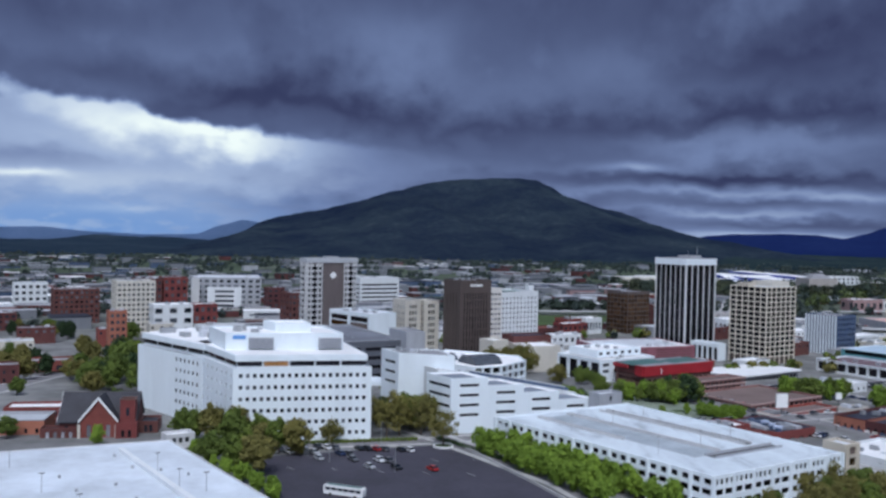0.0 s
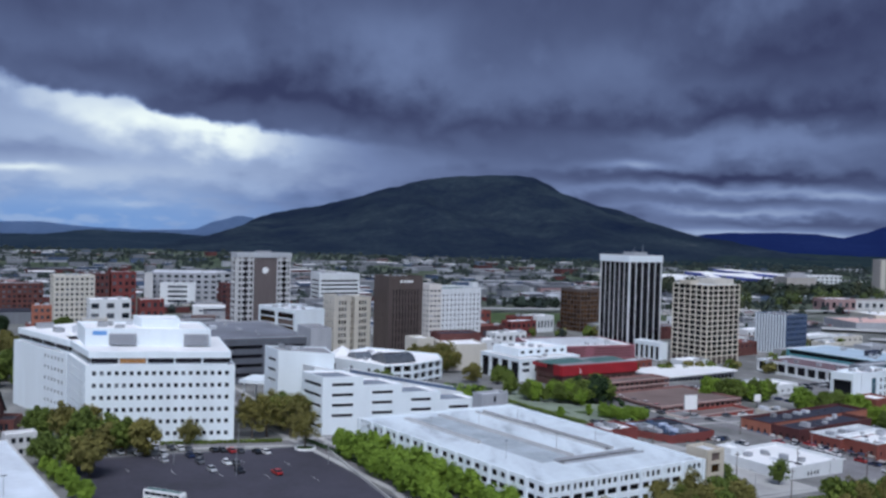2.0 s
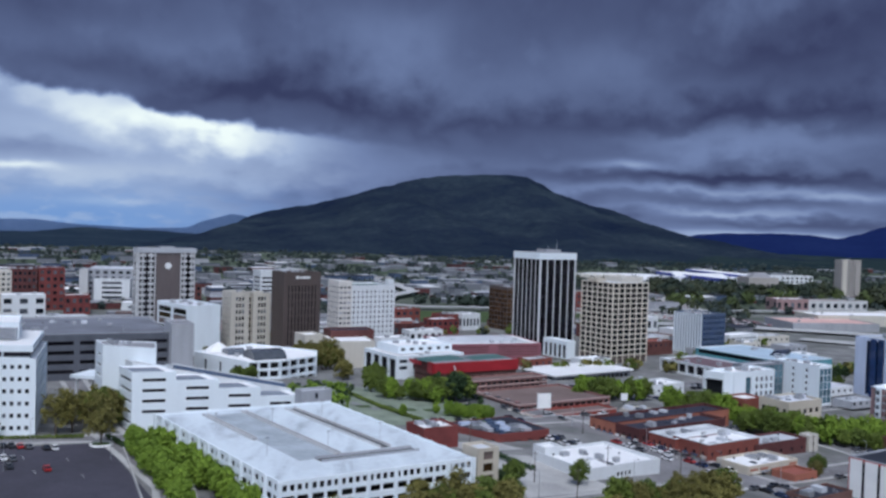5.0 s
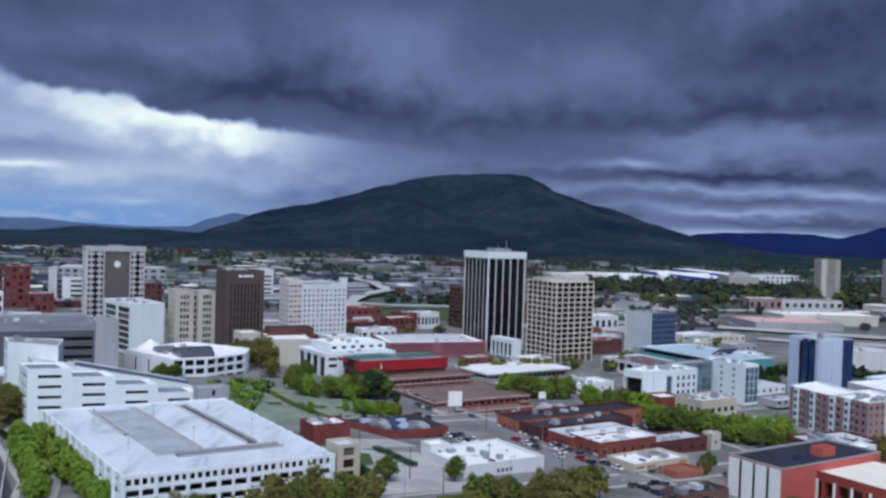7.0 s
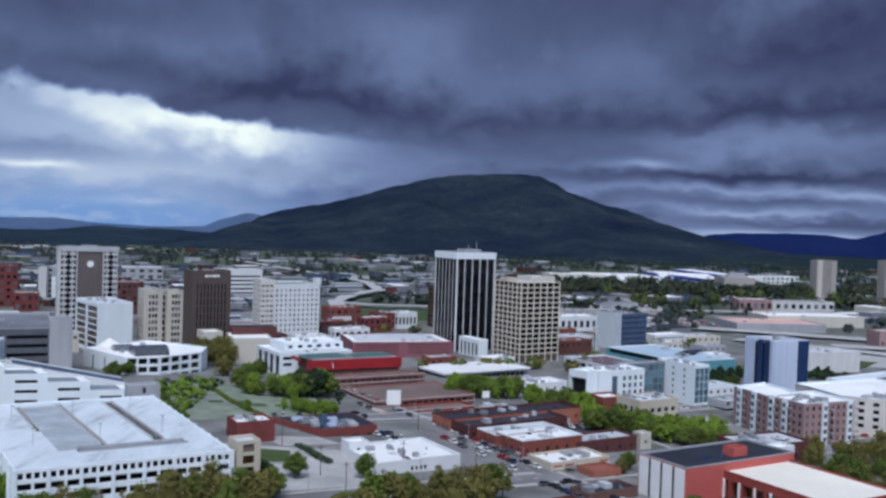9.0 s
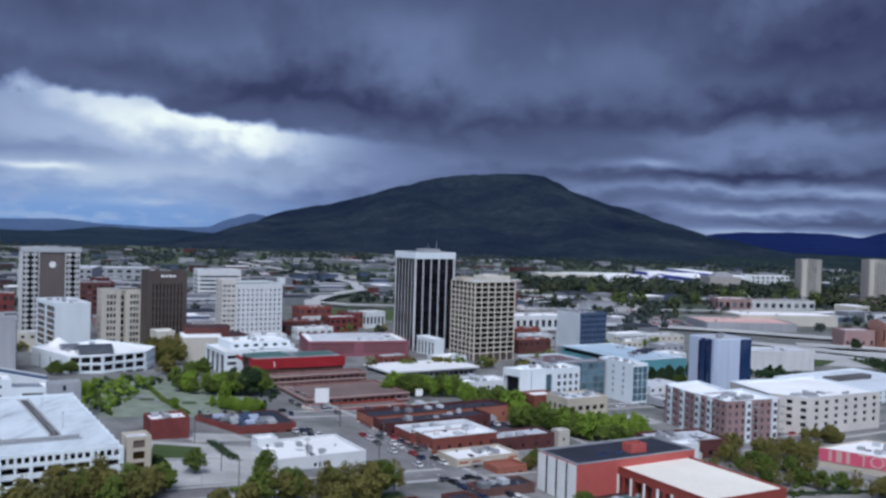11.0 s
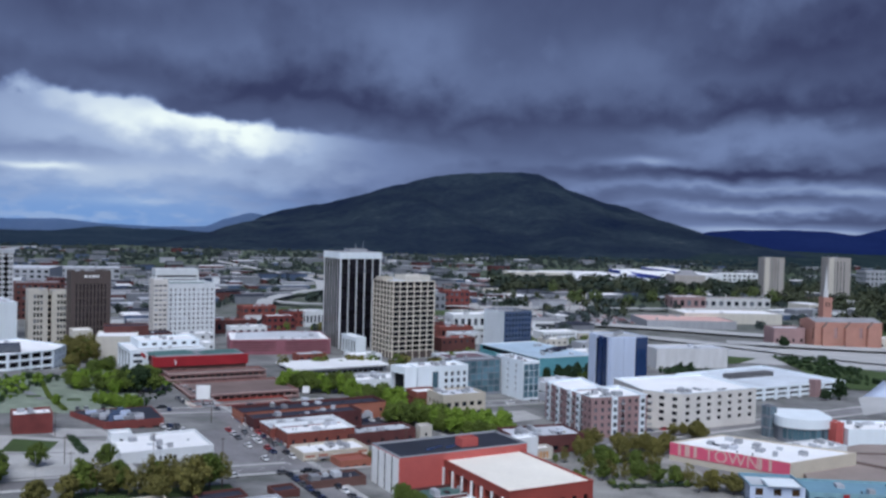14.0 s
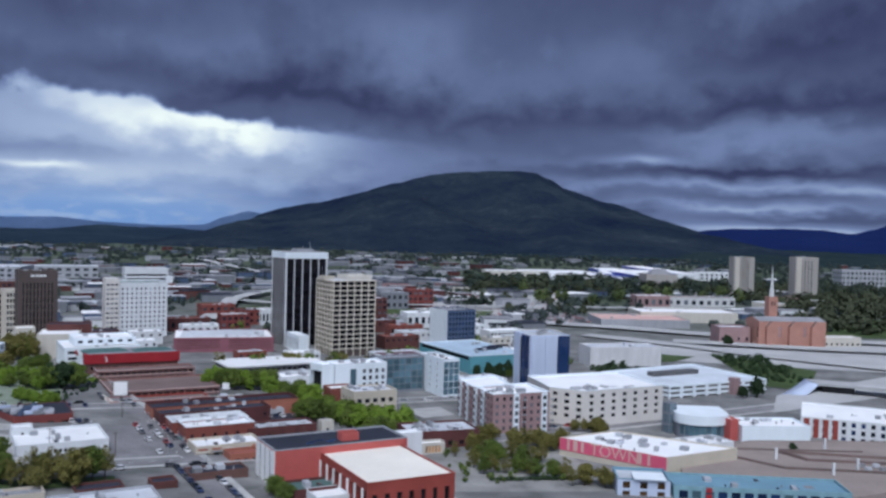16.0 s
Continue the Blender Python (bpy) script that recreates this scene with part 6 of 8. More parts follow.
def museum():
    ob = tagged(new("museum"), "white museum with a curved roof and teal glass front", "museum")
    c, k = Vector((489, 421)), 14
    arc = [(c.x + 12.5 * math.cos(a), c.y + 9 * math.sin(a)) for a in (math.pi * (1.0 + i / k) for i in range(k + 1))]
    pts = arc + [(c.x + 13, c.y + 16), (c.x - 11, c.y + 18)]
    building("body", pts, -6, 5.5, GREYWALL, ROOFW, "", parent=ob, parapet=0.3, sides={i: win(1, 1, 2.6, 5.5, z=4.0, d=0.2, glass=GLASST, name="glass_front") for i in range(2, 13)})
    s = Soup()
    s.prism(inset(pts, -0.7), 3.4, 8.0, True)
    child("roof_rim", s.mesh("roof_rim", WHITE), ob)
    building("glass_tower", rect(474, 424, 26, 4.5, 5.5), -5, 11.5, GREYWALL, ROOFL, "", parent=ob, sides={0: win(3, 3, 1.8, 4.5, z=1, dz=5.4, m=0.4, d=0.1, glass=GLASST), 3: win(4, 3, 1.8, 4.5, z=1, dz=5.4, m=0.4, d=0.1, glass=GLASST)})
    building("red_bay", rect(500.5, 411, 20, 4.6, 7), -6, 7.0, REDWALL, ROOFW, "", parent=ob)
    building("gallery", rect(505.5, 409, 4, 34, 20), -6, 4.6, WHITE, ROOFW, "", parent=ob, units=4, seed=3)
    s = Soup()
    v = []
    for j in range(9):
        t = j / 8
        z = -3.2 + 6.6 * t ** 1.7
        v += [(561 + 34 * t, 524.5 + 36 * t, z), (577 + 20 * t, 526.5 + 17 * t, z - 0.4)]
    n = len(v)
    v += [(x, y, z - 0.8) for x, y, z in v]
    f = [(2 * j, 2 * j + 1, 2 * j + 3, 2 * j + 2) for j in range(8)] + [(n + 2 * j + 1, n + 2 * j, n + 2 * j + 2, n + 2 * j + 3) for j in range(8)]
    f += [(2 * j, 2 * j + 2, n + 2 * j + 2, n + 2 * j) for j in range(8)] + [(2 * j + 3, 2 * j + 1, n + 2 * j + 1, n + 2 * j + 3) for j in range(8)]
    child("wave_roof", mesh_of("wave_roof", v, f, PALEBLUE, shade=True), ob, "pale wave-shaped metal roof")
    br = tagged(new("deck_bridge"), "pale concrete bridge deck over a block of painted shade", "bridge")
    prism_part("deck", br, [(595, 561), (597, 543.5), (690, 505), (694, 524)], 2.2, 3.6, HIGHWAY)
    # Added dark block paints the shade beneath the bridge.
    prism_part("abutment", br, [(600, 556), (601, 546), (618, 539), (620, 549)], -6, 2.2, SHADE)
    prism_part("wall", br, [(618, 535), (690, 505.5), (690.3, 506.2), (618.3, 535.8)], 1.2, 4.4, CONCRETE)


museum()
bf = building("brick_flats", rect(540, 426, -22, 84, 42), -6, 6.6, WHITE2, ROOFW, "long white and brick flats with dark windows", "apartments", units=9, seed=12, sides={0: win(19, 3, 1.9, 2.4, z=1.8, dz=3.7, m=1.5, d=0.5, glass=[GLASS, GLASSB]), 3: win(8, 3, 1.8, 2.4, z=1.8, dz=3.7)})
for k in range(14):
    c = Vector((540, 426)) + Vector((math.cos(radians(-22)), math.sin(radians(-22)))) * (3 + 4.4 * k + (9 if k > 3 else 0)) + Vector((-0.375, -0.927)) * 0.25
    if k % 7 < 4:
        box_part("brick_bay", bf, REDBRICK, (c.x, c.y, 0.1), (2.4, 0.5, 11.6), radians(-22))
pd = building("plaza_deck", [(457, 332), (516, 312), (650, 372), (640, 412), (507, 401), (466, 375)], -6, -0.5, PLAZA, PLAZA, "wide brown-grey roof deck with low walls", parapet=0.35)
for p, q, h, t in (((486, 372), (505, 352), 0.9, 0.9), ((505, 352), (548, 348), 0.9, 1.0), ((512, 380), (560, 372), 1.1, 0.8), ((512, 380), (520, 366), 1.3, 0.8), ((520, 366), (566, 362), 1.1, 0.8), ((478, 384), (552, 384), 0.6, 0.6)):
    p, q = Vector(p), Vector(q)
    m = (p + q) / 2
    box_part("low_wall", pd, TAUPE if h > 1 else BROWN2, (m.x, m.y, -0.85 + h / 2), ((q - p).length, t, h), math.atan2((q - p).y, (q - p).x))
for x, y in ((522, 344), (507, 368), (536, 353), (537, 389)):
    box_part("pillar", pd, WHITE2, (x, y, 1.6), (0.9, 0.9, 5.0))
for k in range(10):
    box_part("rooftop_unit", pd, STEEL if k % 2 else ROOFL, (540 + 6 * (k % 5), 352 + 6 * (k // 5), 0.0), (2.4, 1.8, 1.4), 0.3)
ts = building("blue_shop", rect(449, 315, -4, 66, 19), -6, 1.4, BLUETEAL, LIGHTBLUE, "pale blue shop building with a red sign", units=3, seed=14, sides={0: win(13, 1, 3.4, 3.4, z=2.2, d=0.4, glass=[GLASSB, GLASST]), 3: win(3, 1, 3.2, 3.2, z=2.2, d=0.3, glass=GLASST)})
for k in range(2):
    box_part("sign_disc", ts, REDPAINT, (462, 313.6, 0.2 - 2.6 * k), (2.2, 0.3, 1.8), radians(-4), "red round sign")
ch = building("corner_house", rect(428, 317.5, -4, 20, 17), -6, 2.6, PALEBLUE, ROOFL, "pale house with dark wooden panels", sides={0: win(3, 2, 2.8, 2.6, z=1.6, dz=3.6, glass=GLASSBR), 3: win(3, 2, 1.8, 2.2, z=1.6, dz=3.6)}, coping=LIGHTBLUE)
prism_part("white_canopy", ch, rect(434, 315.6, -4, 12, 10), 2.95, 3.4, WHITE, "flat white canopy roof")


# ---- church with a steeple beyond the highway ----
def steeple_church():
    ob = tagged(new("church"), "orange brick church with a white steeple beyond the highway", "church")
    pts = rect(631, 752, 6, 60, 26)
    z0, ez, az = -2, 20.5, 23.5
    s = Soup()
    for i in range(4):
        wall_side(s, ob, pts[i], pts[(i + 1) % 4], z0, ez, {0: win(5, 1, 3.0, 9, z=9, m=6, d=0.5, glass=BRICKP, name="brick_panel"), 3: win(2, 1, 2.4, 9, z=8, d=0.4)}.get(i))
    a, b, c, d = (Vector(p) for p in pts)
    l, r = (a + d) / 2, (b + c) / 2
    s.quad((*d, ez), (*a, ez), (*l, az))
    s.quad((*b, ez), (*c, ez), (*r, az))
    child("wall", s.mesh("wall", CHURCHB), ob)
    t = Soup()
    t.quad((*a, ez), (*b, ez), (*r, az), (*l, az))
    t.quad((*c, ez), (*d, ez), (*l, az), (*r, az))
    child("roof", t.mesh("roof", ROOFG), ob)
    for k in range(3):
        w = [Vector(p) for p in rect(637 + 20 * k, 749.5 + 2.1 * k, 6, 9, 6)]
        g = Soup()
        g.prism([tuple(p) for p in w], z0, 16)
        f0, r0 = (w[0] + w[1]) / 2, (w[2] + w[3]) / 2
        g.quad((*w[0], 16), (*w[1], 16), (*f0, 21))
        child("transept", g.mesh("transept", CHURCHB), ob)
        h = Soup()
        h.quad((*w[0], 16), (*f0, 21), (*r0, 21), (*w[3], 16))
        h.quad((*w[1], 16), (*f0, 21), (*r0, 21), (*w[2], 16))
        child("gable_roof", h.mesh("gable_roof", TAUPE), ob)
    building("belfry", rect(646, 772, 8, 8, 8), z0, 40, CHURCHB, ROOFL, "", parent=ob, sides={0: win(2, 1, 1.4, 4, z=34)})
    st = Soup()
    st.cyl(649.5, 776.5, 40, 47, 2.3, 1.8, 8)
    st.cyl(649.5, 776.5, 47, 68, 1.4, 0.1, 8)
    child("steeple", st.mesh("steeple", CONCRETE), ob, "slender pale steeple")
    building("porch", rect(600, 760, 8, 28, 18), z0, 14, BRICKP, ROOFL, "", parent=ob, sides={0: win(4, 1, 2, 3, z=4)})
    building("porch", rect(686, 762, 8, 40, 14), z0, 7, CREAM, ROOFW, "", parent=ob, sides={0: win(8, 1, 2, 2, z=2)})


steeple_church()


def slab_flats(x, y, w, d, top):
    ob = building("tower_flats", rect(x, y, 10, w, d), -1, top, GREIGE, ROOFL, "grey-beige high-rise flats standing among trees", "apartments", group="high-rise flats", units=3,
                  sides={0: win(4, 17, 2.6, 1.8, z=3, dz=3.3, m=8, d=0.5, glass=[GLASSG, GLASSG, GLASS])})
    c = Vector((x, y)) + Vector((math.cos(radians(10)), math.sin(radians(10)))) * 5 + Vector((0.17, -0.98)) * 0.3
    box_part("stair_strip", ob, CREAM, (c.x, c.y, top / 2), (7, 0.8, top), radians(10))


slab_flats(776, 1279, 31, 16, 57.5)
slab_flats(833, 1201, 33, 16, 62)
building("grey_temple", rect(664, 1331, 6, 47, 36), -1, 27, GREIGE, ROOFG, "grey block with a stepped hipped roof", sides={0: win(4, 2, 2, 2.5, z=9, dz=8, glass=GLASSG)})
s = Soup()
q = rect(669, 1336, 6, 38, 26)
i2 = inset(q, 11)
for k in range(4):
    s.quad((*q[k], 25.2), (*q[(k + 1) % 4], 25.2), (*i2[(k + 1) % 4], 34), (*i2[k], 34))
child("hipped_roof", s.mesh("hipped_roof", ROOFG), bpy.data.objects["grey_temple"])


def stadium_hall():
    ob = tagged(new("arena"), "long white hall with a bright blue metal roof", "arena")
    for y, z, mat, x0, x1 in ((1556, 9, WHITEPAINT, 550, 660), (1540, 9, BLUEROOF, 600, 742), (1572, 15, WHITEPAINT, 640, 780)):
        v, f = [], []
        for j in range(9):
            t = j / 8
            a = x0 + (x1 - x0) * t
            h = z + 4 * math.sin(math.pi * (0.15 + 0.6 * t))
            v += [(a, y, 0), (a, y, h * 0.62), (a, y + 46, h)]
        for j in range(8):
            n = 3 * j
            f += [(n, n + 3, n + 4, n + 1), (n + 1, n + 4, n + 5, n + 2)]
        child("roof_wing", mesh_of("roof_wing", v, f, mat), ob)


stadium_hall()

# ---- mid-distance buildings, one by one ----
G3 = [GLASS, GLASS, GLASSG, GLASSG]
FAR = (
    ("brick_block", -268, 836, 24, 38, 24, 30, BRICK2, ROOFG, "dark red brick block with rows of windows", (9, 7)),
    ("grid_block", -198, 772, 27, 31, 20, 42, CREAM, ROOFL, "cream office block with a window grid", (8, 10)),
    ("brick_block", -208, 876, 24, 24, 22, 38, BRICK2, ROOFG, "dark brick block on the town's edge", (6, 6)),
    ("brick_block", -185, 888, 24, 22, 22, 39, BRICK, ROOFG, "red brick block with small windows", (4, 6)),
    ("white_block", -164, 751, 24, 31, 18, 25, WHITE2, ROOFW, "plain white block beside the avenue", (3, 3)),
    ("white_block", -352, 975, 24, 32, 20, 26, WHITE2, ROOFL, "white block with tall windows", (5, 4)),
    ("brick_block", -172, 651, 24, 12, 10, 29, ORANGE, ROOFL, "small orange brick block with windows", (3, 6)),
    ("striped_block", -156, 956, 9, 34, 18, 25, WHITE2, ROOFG, "white block with dark brown ribbon windows", (1, 5)),
    ("pale_stair_block", -174, 968, 9, 8, 10, 34, CONCRETE, ROOFL, "tall pale stair block beside the hall", (0, 1)),
    ("flat_hall", -172, 985, 9, 66, 60, 34, LIGHTGREY, ROOFL, "wide flat hall with a pale lilac roof", (9, 6)),
    ("brick_shop", -151, 856, 22, 21, 16, 17, BRICK, ROOFW, "red brick shop under a white roof", (4, 2)),
    ("flat_hall", -230, 1296, 20, 94, 40, 17, LIGHTGREY, ROOFL, "wide flat grey hall in town", (8, 2)),
    ("brick_block", -96, 962, 24, 18, 14, 26, BRICK2, ROOFG, "narrow dark brick block in town", (3, 5)),
    ("brick_block", -300, 780, 24, 20, 14, 14, BRICK2, ROOFL, "red brick block on the hill", (4, 3)),
    ("brick_block", -60, 808, 28, 38, 26, 32, BRICK2, ROOFG, "dark brown brick block with windows", (8, 6)),
    ("brick_block", 282, 850, 28, 30, 22, 22, BRICK2, ROOFL, "red brick office block with white stripes", (6, 4)),
    ("red_house", 136, 838, 30, 32, 18, 13, BRICK, ROOFRED, "red brick hall near the tower", (5, 2)),
    ("red_house", 180, 802, 30, 20, 16, 13, BRICK, ROOFD, "red brick hall near the tower", (3, 2)),
    ("arcade", 198, 806, 30, 19, 16, 13.5, WHITE2, ROOFW, "white arcade with tall openings", (5, 1)),
    ("red_house", 324, 1005, 20, 30, 20, 20, BRICK, ROOFRED, "red brick warehouse by the trees", (5, 3)),
    ("grey_house", 295, 978, 20, 32, 20, 18, GREYWALL, ROOFG, "grey warehouse by the trees", (5, 2)),
    ("warehouse", 440, 1530, 12, 100, 40, 15, CREAM, ROOFW, "long pale warehouse by the river woods", (9, 1)),
    ("white_block", 800, 1565, 12, 82, 26, 20, WHITE2, ROOFW, "white institutional block among trees", (9, 3)),
    ("market_hall", 516, 862, 4, 88, 56, 7.5, LIGHTGREY, PALEPINK, "wide grey market hall with a faded pink roof", (0, 1)),
    ("market_hall", 566, 915, 6, 104, 44, 10.5, CREAM, ROOFW, "wide white-roofed market hall building", (0, 1)),
    ("brick_block", 598, 1085, 8, 42, 24, 14, BRICKP, ROOFW, "pink brick block with a white roof", (5, 1)),
    ("white_block", 640, 1105, 8, 88, 24, 11.5, CONCRETE, TAUPE, "long pale block with a brown roof beside the market", (9, 1)),
    ("terrace_flats", 1030, 1510, 8, 90, 30, 33, LIGHTGREY, ROOFL, "grey terraced block among trees", (12, 4)),
    ("curved_store", 466, 618, 12, 54, 22, 12.5, CONCRETE, ROOFL, "pale store with a rounded white roof", (0, 1)),
    ("white_shop", 330, 815, 20, 50, 22, 13, WHITE2, ROOFW, "long white-roofed shed by the highway", (8, 1)),
    ("brick_shop", 318, 748, 24, 30, 14, 9, BRICK, ROOFRED, "low red brick shop with a rusty roof", (6, 1)),
    ("brick_shop", 128, 742, 28, 40, 16, 10, BRICK2, ROOFRED, "low dark red shop with a rusty roof", (7, 1)),
    ("white_shop", 150, 720, 28, 30, 12, 8, WHITE2, ROOFW, "low white-roofed shop in town", (5, 1)),
    ("brick_shop", 170, 770, 28, 26, 14, 12, BRICK, ROOFW, "red brick shop with a white roof", (5, 2)),
    ("garage_shed", 22, 715, 28, 26, 14, 20, LIGHTGREY, ROOFG, "grey service block behind the tower", (4, 3)),
    ("white_shop", -118, 700, 28, 34, 16, 14, WHITE2, ROOFL, "white service block on the hillside", (5, 2)),
    ("brick_shop", -140, 640, 28, 28, 16, 10, BRICK2, ROOFG, "brick workshop with a grey roof", (4, 2)),
)
for name, x, y, deg, a, b, top, wall, roof, label, (c, r) in FAR:
    dz = (top - 1) / max(1, r)
    building(name, rect(x, y, deg, a, b), -1.5, top, wall, roof, label, units=3, seed=int(x + y), parapet=0.7,
             sides={} if not c else {0: win(c, r, a / c * 0.55, dz * 0.5, z=1.4 + dz * 0.25, dz=dz, m=1.2, d=0.35, glass=G3), 3: win(max(2, c // 2), r, b / max(2, c // 2) * 0.5, dz * 0.5, z=1.4 + dz * 0.25, dz=dz, m=1.2, d=0.35, glass=G3)})

BLUECLAD = surf("blue_metal_cladding", (0.05, 0.075, 0.38), 0.5, 0.12, 0.1, 1.0, 0.05)


def warehouse(pts, top, strip, label):
    """A long shed whose flank carries a strip of blue cladding under the eaves."""
    ob = building("warehouse", pts, -1.5, top, WHITE2, ROOFW, label, "warehouse", parapet=0.4)
    if strip:
        p, q = Vector(pts[3]), Vector(pts[0])
        u, c = (q - p).normalized(), (p + q) / 2
        box_part("cladding_strip", ob, BLUECLAD, (c.x - u.y * -0.3, c.y - u.x * 0.3, top - strip / 2 - 0.2), ((q - p).length - 2, 0.8, strip), math.atan2(u.y, u.x), "blue metal cladding strip")


warehouse([(545, 1425), (668, 1448), (620, 1690), (497, 1668)], 12, 0, "long white-roofed warehouse by the river woods")
warehouse([(690, 1459), (742, 1474), (690, 1725), (638, 1700)], 16.5, 5.0, "blue-flanked warehouse with a long white roof")
warehouse([(752, 1500), (790, 1510), (750, 1760), (708, 1745)], 20, 3.5, "tall blue-flanked warehouse with a white roof")

# ---- low blocks filling the streets between the towers ----
INFILL = (
    (258, 596, 30, 22, 14, 6, WHITE2, ROOFW), (222, 600, 30, 20, 12, 5, BRICK, ROOFL), (318, 672, 30, 30, 16, 9, BRICK2, ROOFRED), (352, 650, 30, 22, 14, 7, LIGHTGREY, ROOFG), (330, 712, 28, 26, 16, 8, WHITE2, ROOFL),
    (410, 632, 26, 26, 14, 7, WHITE2, ROOFW), (422, 668, 26, 22, 14, 9, LIGHTGREY, ROOFL), (398, 690, 26, 20, 12, 8, CREAM, ROOFW), (300, 772, 28, 24, 16, 10, BRICK2, ROOFG), (372, 772, 24, 30, 18, 8, WHITE2, ROOFW),
    (432, 744, 20, 34, 18, 7, CREAM, ROOFL), (258, 742, 28, 24, 12, 8, BRICK, ROOFRED), (268, 520, 30, 18, 10, 5, LIGHTGREY, ROOFL), (100, 640, 30, 26, 16, 11, BRICK2, ROOFD), (128, 660, 30, 24, 14, 9, WHITE2, ROOFW),
    (60, 580, 30, 16, 12, 10, LIGHTGREY, ROOFL), (140, 600, 30, 26, 14, 10, WHITE2, ROOFW), (-20, 600, 24, 16, 12, 14, CREAM, ROOFL), (-70, 600, 24, 26, 16, 16, WHITE2, ROOFW), (-100, 585, 24, 20, 14, 12, BRICK2, ROOFG),
    (396, 470, 26, 10, 8, 4, WHITE2, ROOFW), (246, 444, 28, 14, 8, 4, CREAM, ROOFL), (376, 486, 26, 20, 12, 2.4, LIGHTGREY, ROOFL), (378, 520, 28, 26, 18, 3.5, WHITE2, ROOFL), (-236, 620, 22, 24, 16, 11, CREAM, ROOFL), (-190, 690, 22, 18, 12, 12, BRICK, ROOFG), (-250, 700, 22, 26, 14, 11, BRICK2, ROOFG), (-160, 720, 22, 18, 14, 13, CREAM, ROOFL), (-196, 452, 20, 18, 12, 15, BRICK2, ROOFW), (272, 420, 28, 12, 9, 3.6, LIGHTGREY, ROOFG))
for x, y, deg, a, b, top, wall, roof in INFILL:
    c = max(2, int(a / 5))
    building("town_block", rect(x, y, deg, a, b), -1.5, top, wall, roof, "low flat-roofed town block with a row of windows", units=2, seed=int(x), group="low town blocks", parapet=0.6, sides={0: win(c, 1, 2.0, 1.8, z=max(1.6, top - 2.4), m=1.2, d=0.3, glass=G3)})

# ---- highways ----
road("highway", [(150, 800), (142, 900), (128, 1000), (140, 1100), (170, 1180), (150, 1320), (60, 1500), (-150, 1900)], 17, HIGHWAY, 1.5, "pale curving concrete highway", rise=lambda t: 4.0)
road("highway", [(128, 1010), (170, 985), (230, 990), (420, 1010), (700, 1060)], 14, HIGHWAY, 1.2, "pale concrete slip road", rise=lambda t: 2.5)
road("highway", [(330, 890), (443, 880), (530, 850), (602, 815), (680, 795), (760, 780), (1000, 760)], 26, HIGHWAY, 1.0, "broad pale highway before the church", rise=lambda t: 1.0)
road("highway", [(490, 790), (560, 740), (610, 690), (680, 640), (800, 600), (1000, 560)], 22, HIGHWAY, 0.5, "pale highway ramp", rise=lambda t: 1.0)
road("highway", [(560, 760), (660, 735), (800, 715), (1000, 700)], 24, HIGHWAY, 0.6, "broad pale highway", rise=lambda t: 1.5)
sheet("highway", [(528, 655), (690, 622), (770, 775), (512, 752)], HIGHWAY, 0.2, "broad pale concrete highway junction")
sheet("highway", [(690, 622), (1000, 540), (1000, 775), (770, 775)], HIGHWAY, 0.2, "broad pale concrete highway")
sheet("highway", [(546, 480), (640, 538), (690, 622), (566, 530)], HIGHWAY, 0.25, "pale concrete ramp beside the bank")
sheet("lawn", [(566, 562), (592, 546), (628, 622), (572, 694)], GRASS, 0.5, "green embankment beside the highway ramp")
sheet("lawn", [(511, 646), (545, 662), (530, 694), (505, 690)], GRASS, 0.3, "green verge beside the highway")
sheet("lawn", [(150, 870), (400, 880), (420, 985), (150, 970)], GRASS, 0.3, "green field inside the highway loop")
sheet("lawn", [(720, 830), (1000, 800), (1000, 1000), (760, 1000)], GRASS, 0.3, "green hillside beyond the church")


# ---- far town: small houses and sheds spread over the plain ----
def far_house(r, x, y, mass=None):
    w, d = r.uniform(12, 40), r.uniform(12, 30)
    h = r.choice((4, 5, 5, 6, 7, 8, 10))
    if r.random() < 0.12:
        w, h = w * 2.2, h * 0.8
    wall = r.choice((WHITE2, CREAM, LIGHTGREY, GREYWALL, BRICK2, BRICK2, GREYWALL, GREYWALL, BRICKP))
    roof = r.choice((ROOFW, ROOFL, ROOFG, ROOFG, ROOFG, LIGHTGREY, TAUPE, ROOFD))
    if mass is not None:
        pts, z = rect(x, y, 24, w, d), ground_z(x, y)
        # Greyer walls and roofs stand in for haze over the farthest houses.
        wall, roof = r.choice((LIGHTGREY, GREYWALL, GREYWALL, BLUEWALL, GREYWALL, BRICK2)), r.choice((ROOFW, LIGHTGREY, LIGHTGREY, ROOFG, ROOFG, ROOFD, ROOFD))
        mass.setdefault(wall.name, (wall, Soup()))[1].prism(pts, z - 1, z + h)
        mass.setdefault(roof.name, (roof, Soup()))[1].prism(inset(pts, -0.3), z + h, z + h + 0.5)
        return
    ob = tagged(new("far_house"), "small flat-roofed town building seen far off", "building", "far town buildings")
    pts = rect(x, y, r.choice((8, 24, 28, 30)), w, d)
    z = ground_z(x, y)
    prism_part("wall", ob, pts, z - 1, z + h, wall)
    prism_part("roof", ob, inset(pts, -0.3), z + h, z + h + 0.5, roof)
    if r.random() < 0.5:
        c = (Vector(pts[0]) + Vector(pts[1])) / 2
        box_part("window_band", ob, GLASSG, (c.x, c.y, z + h * 0.55), (w * 0.7, 0.4, h * 0.25), math.atan2(pts[1][1] - pts[0][1], pts[1][0] - pts[0][0]))


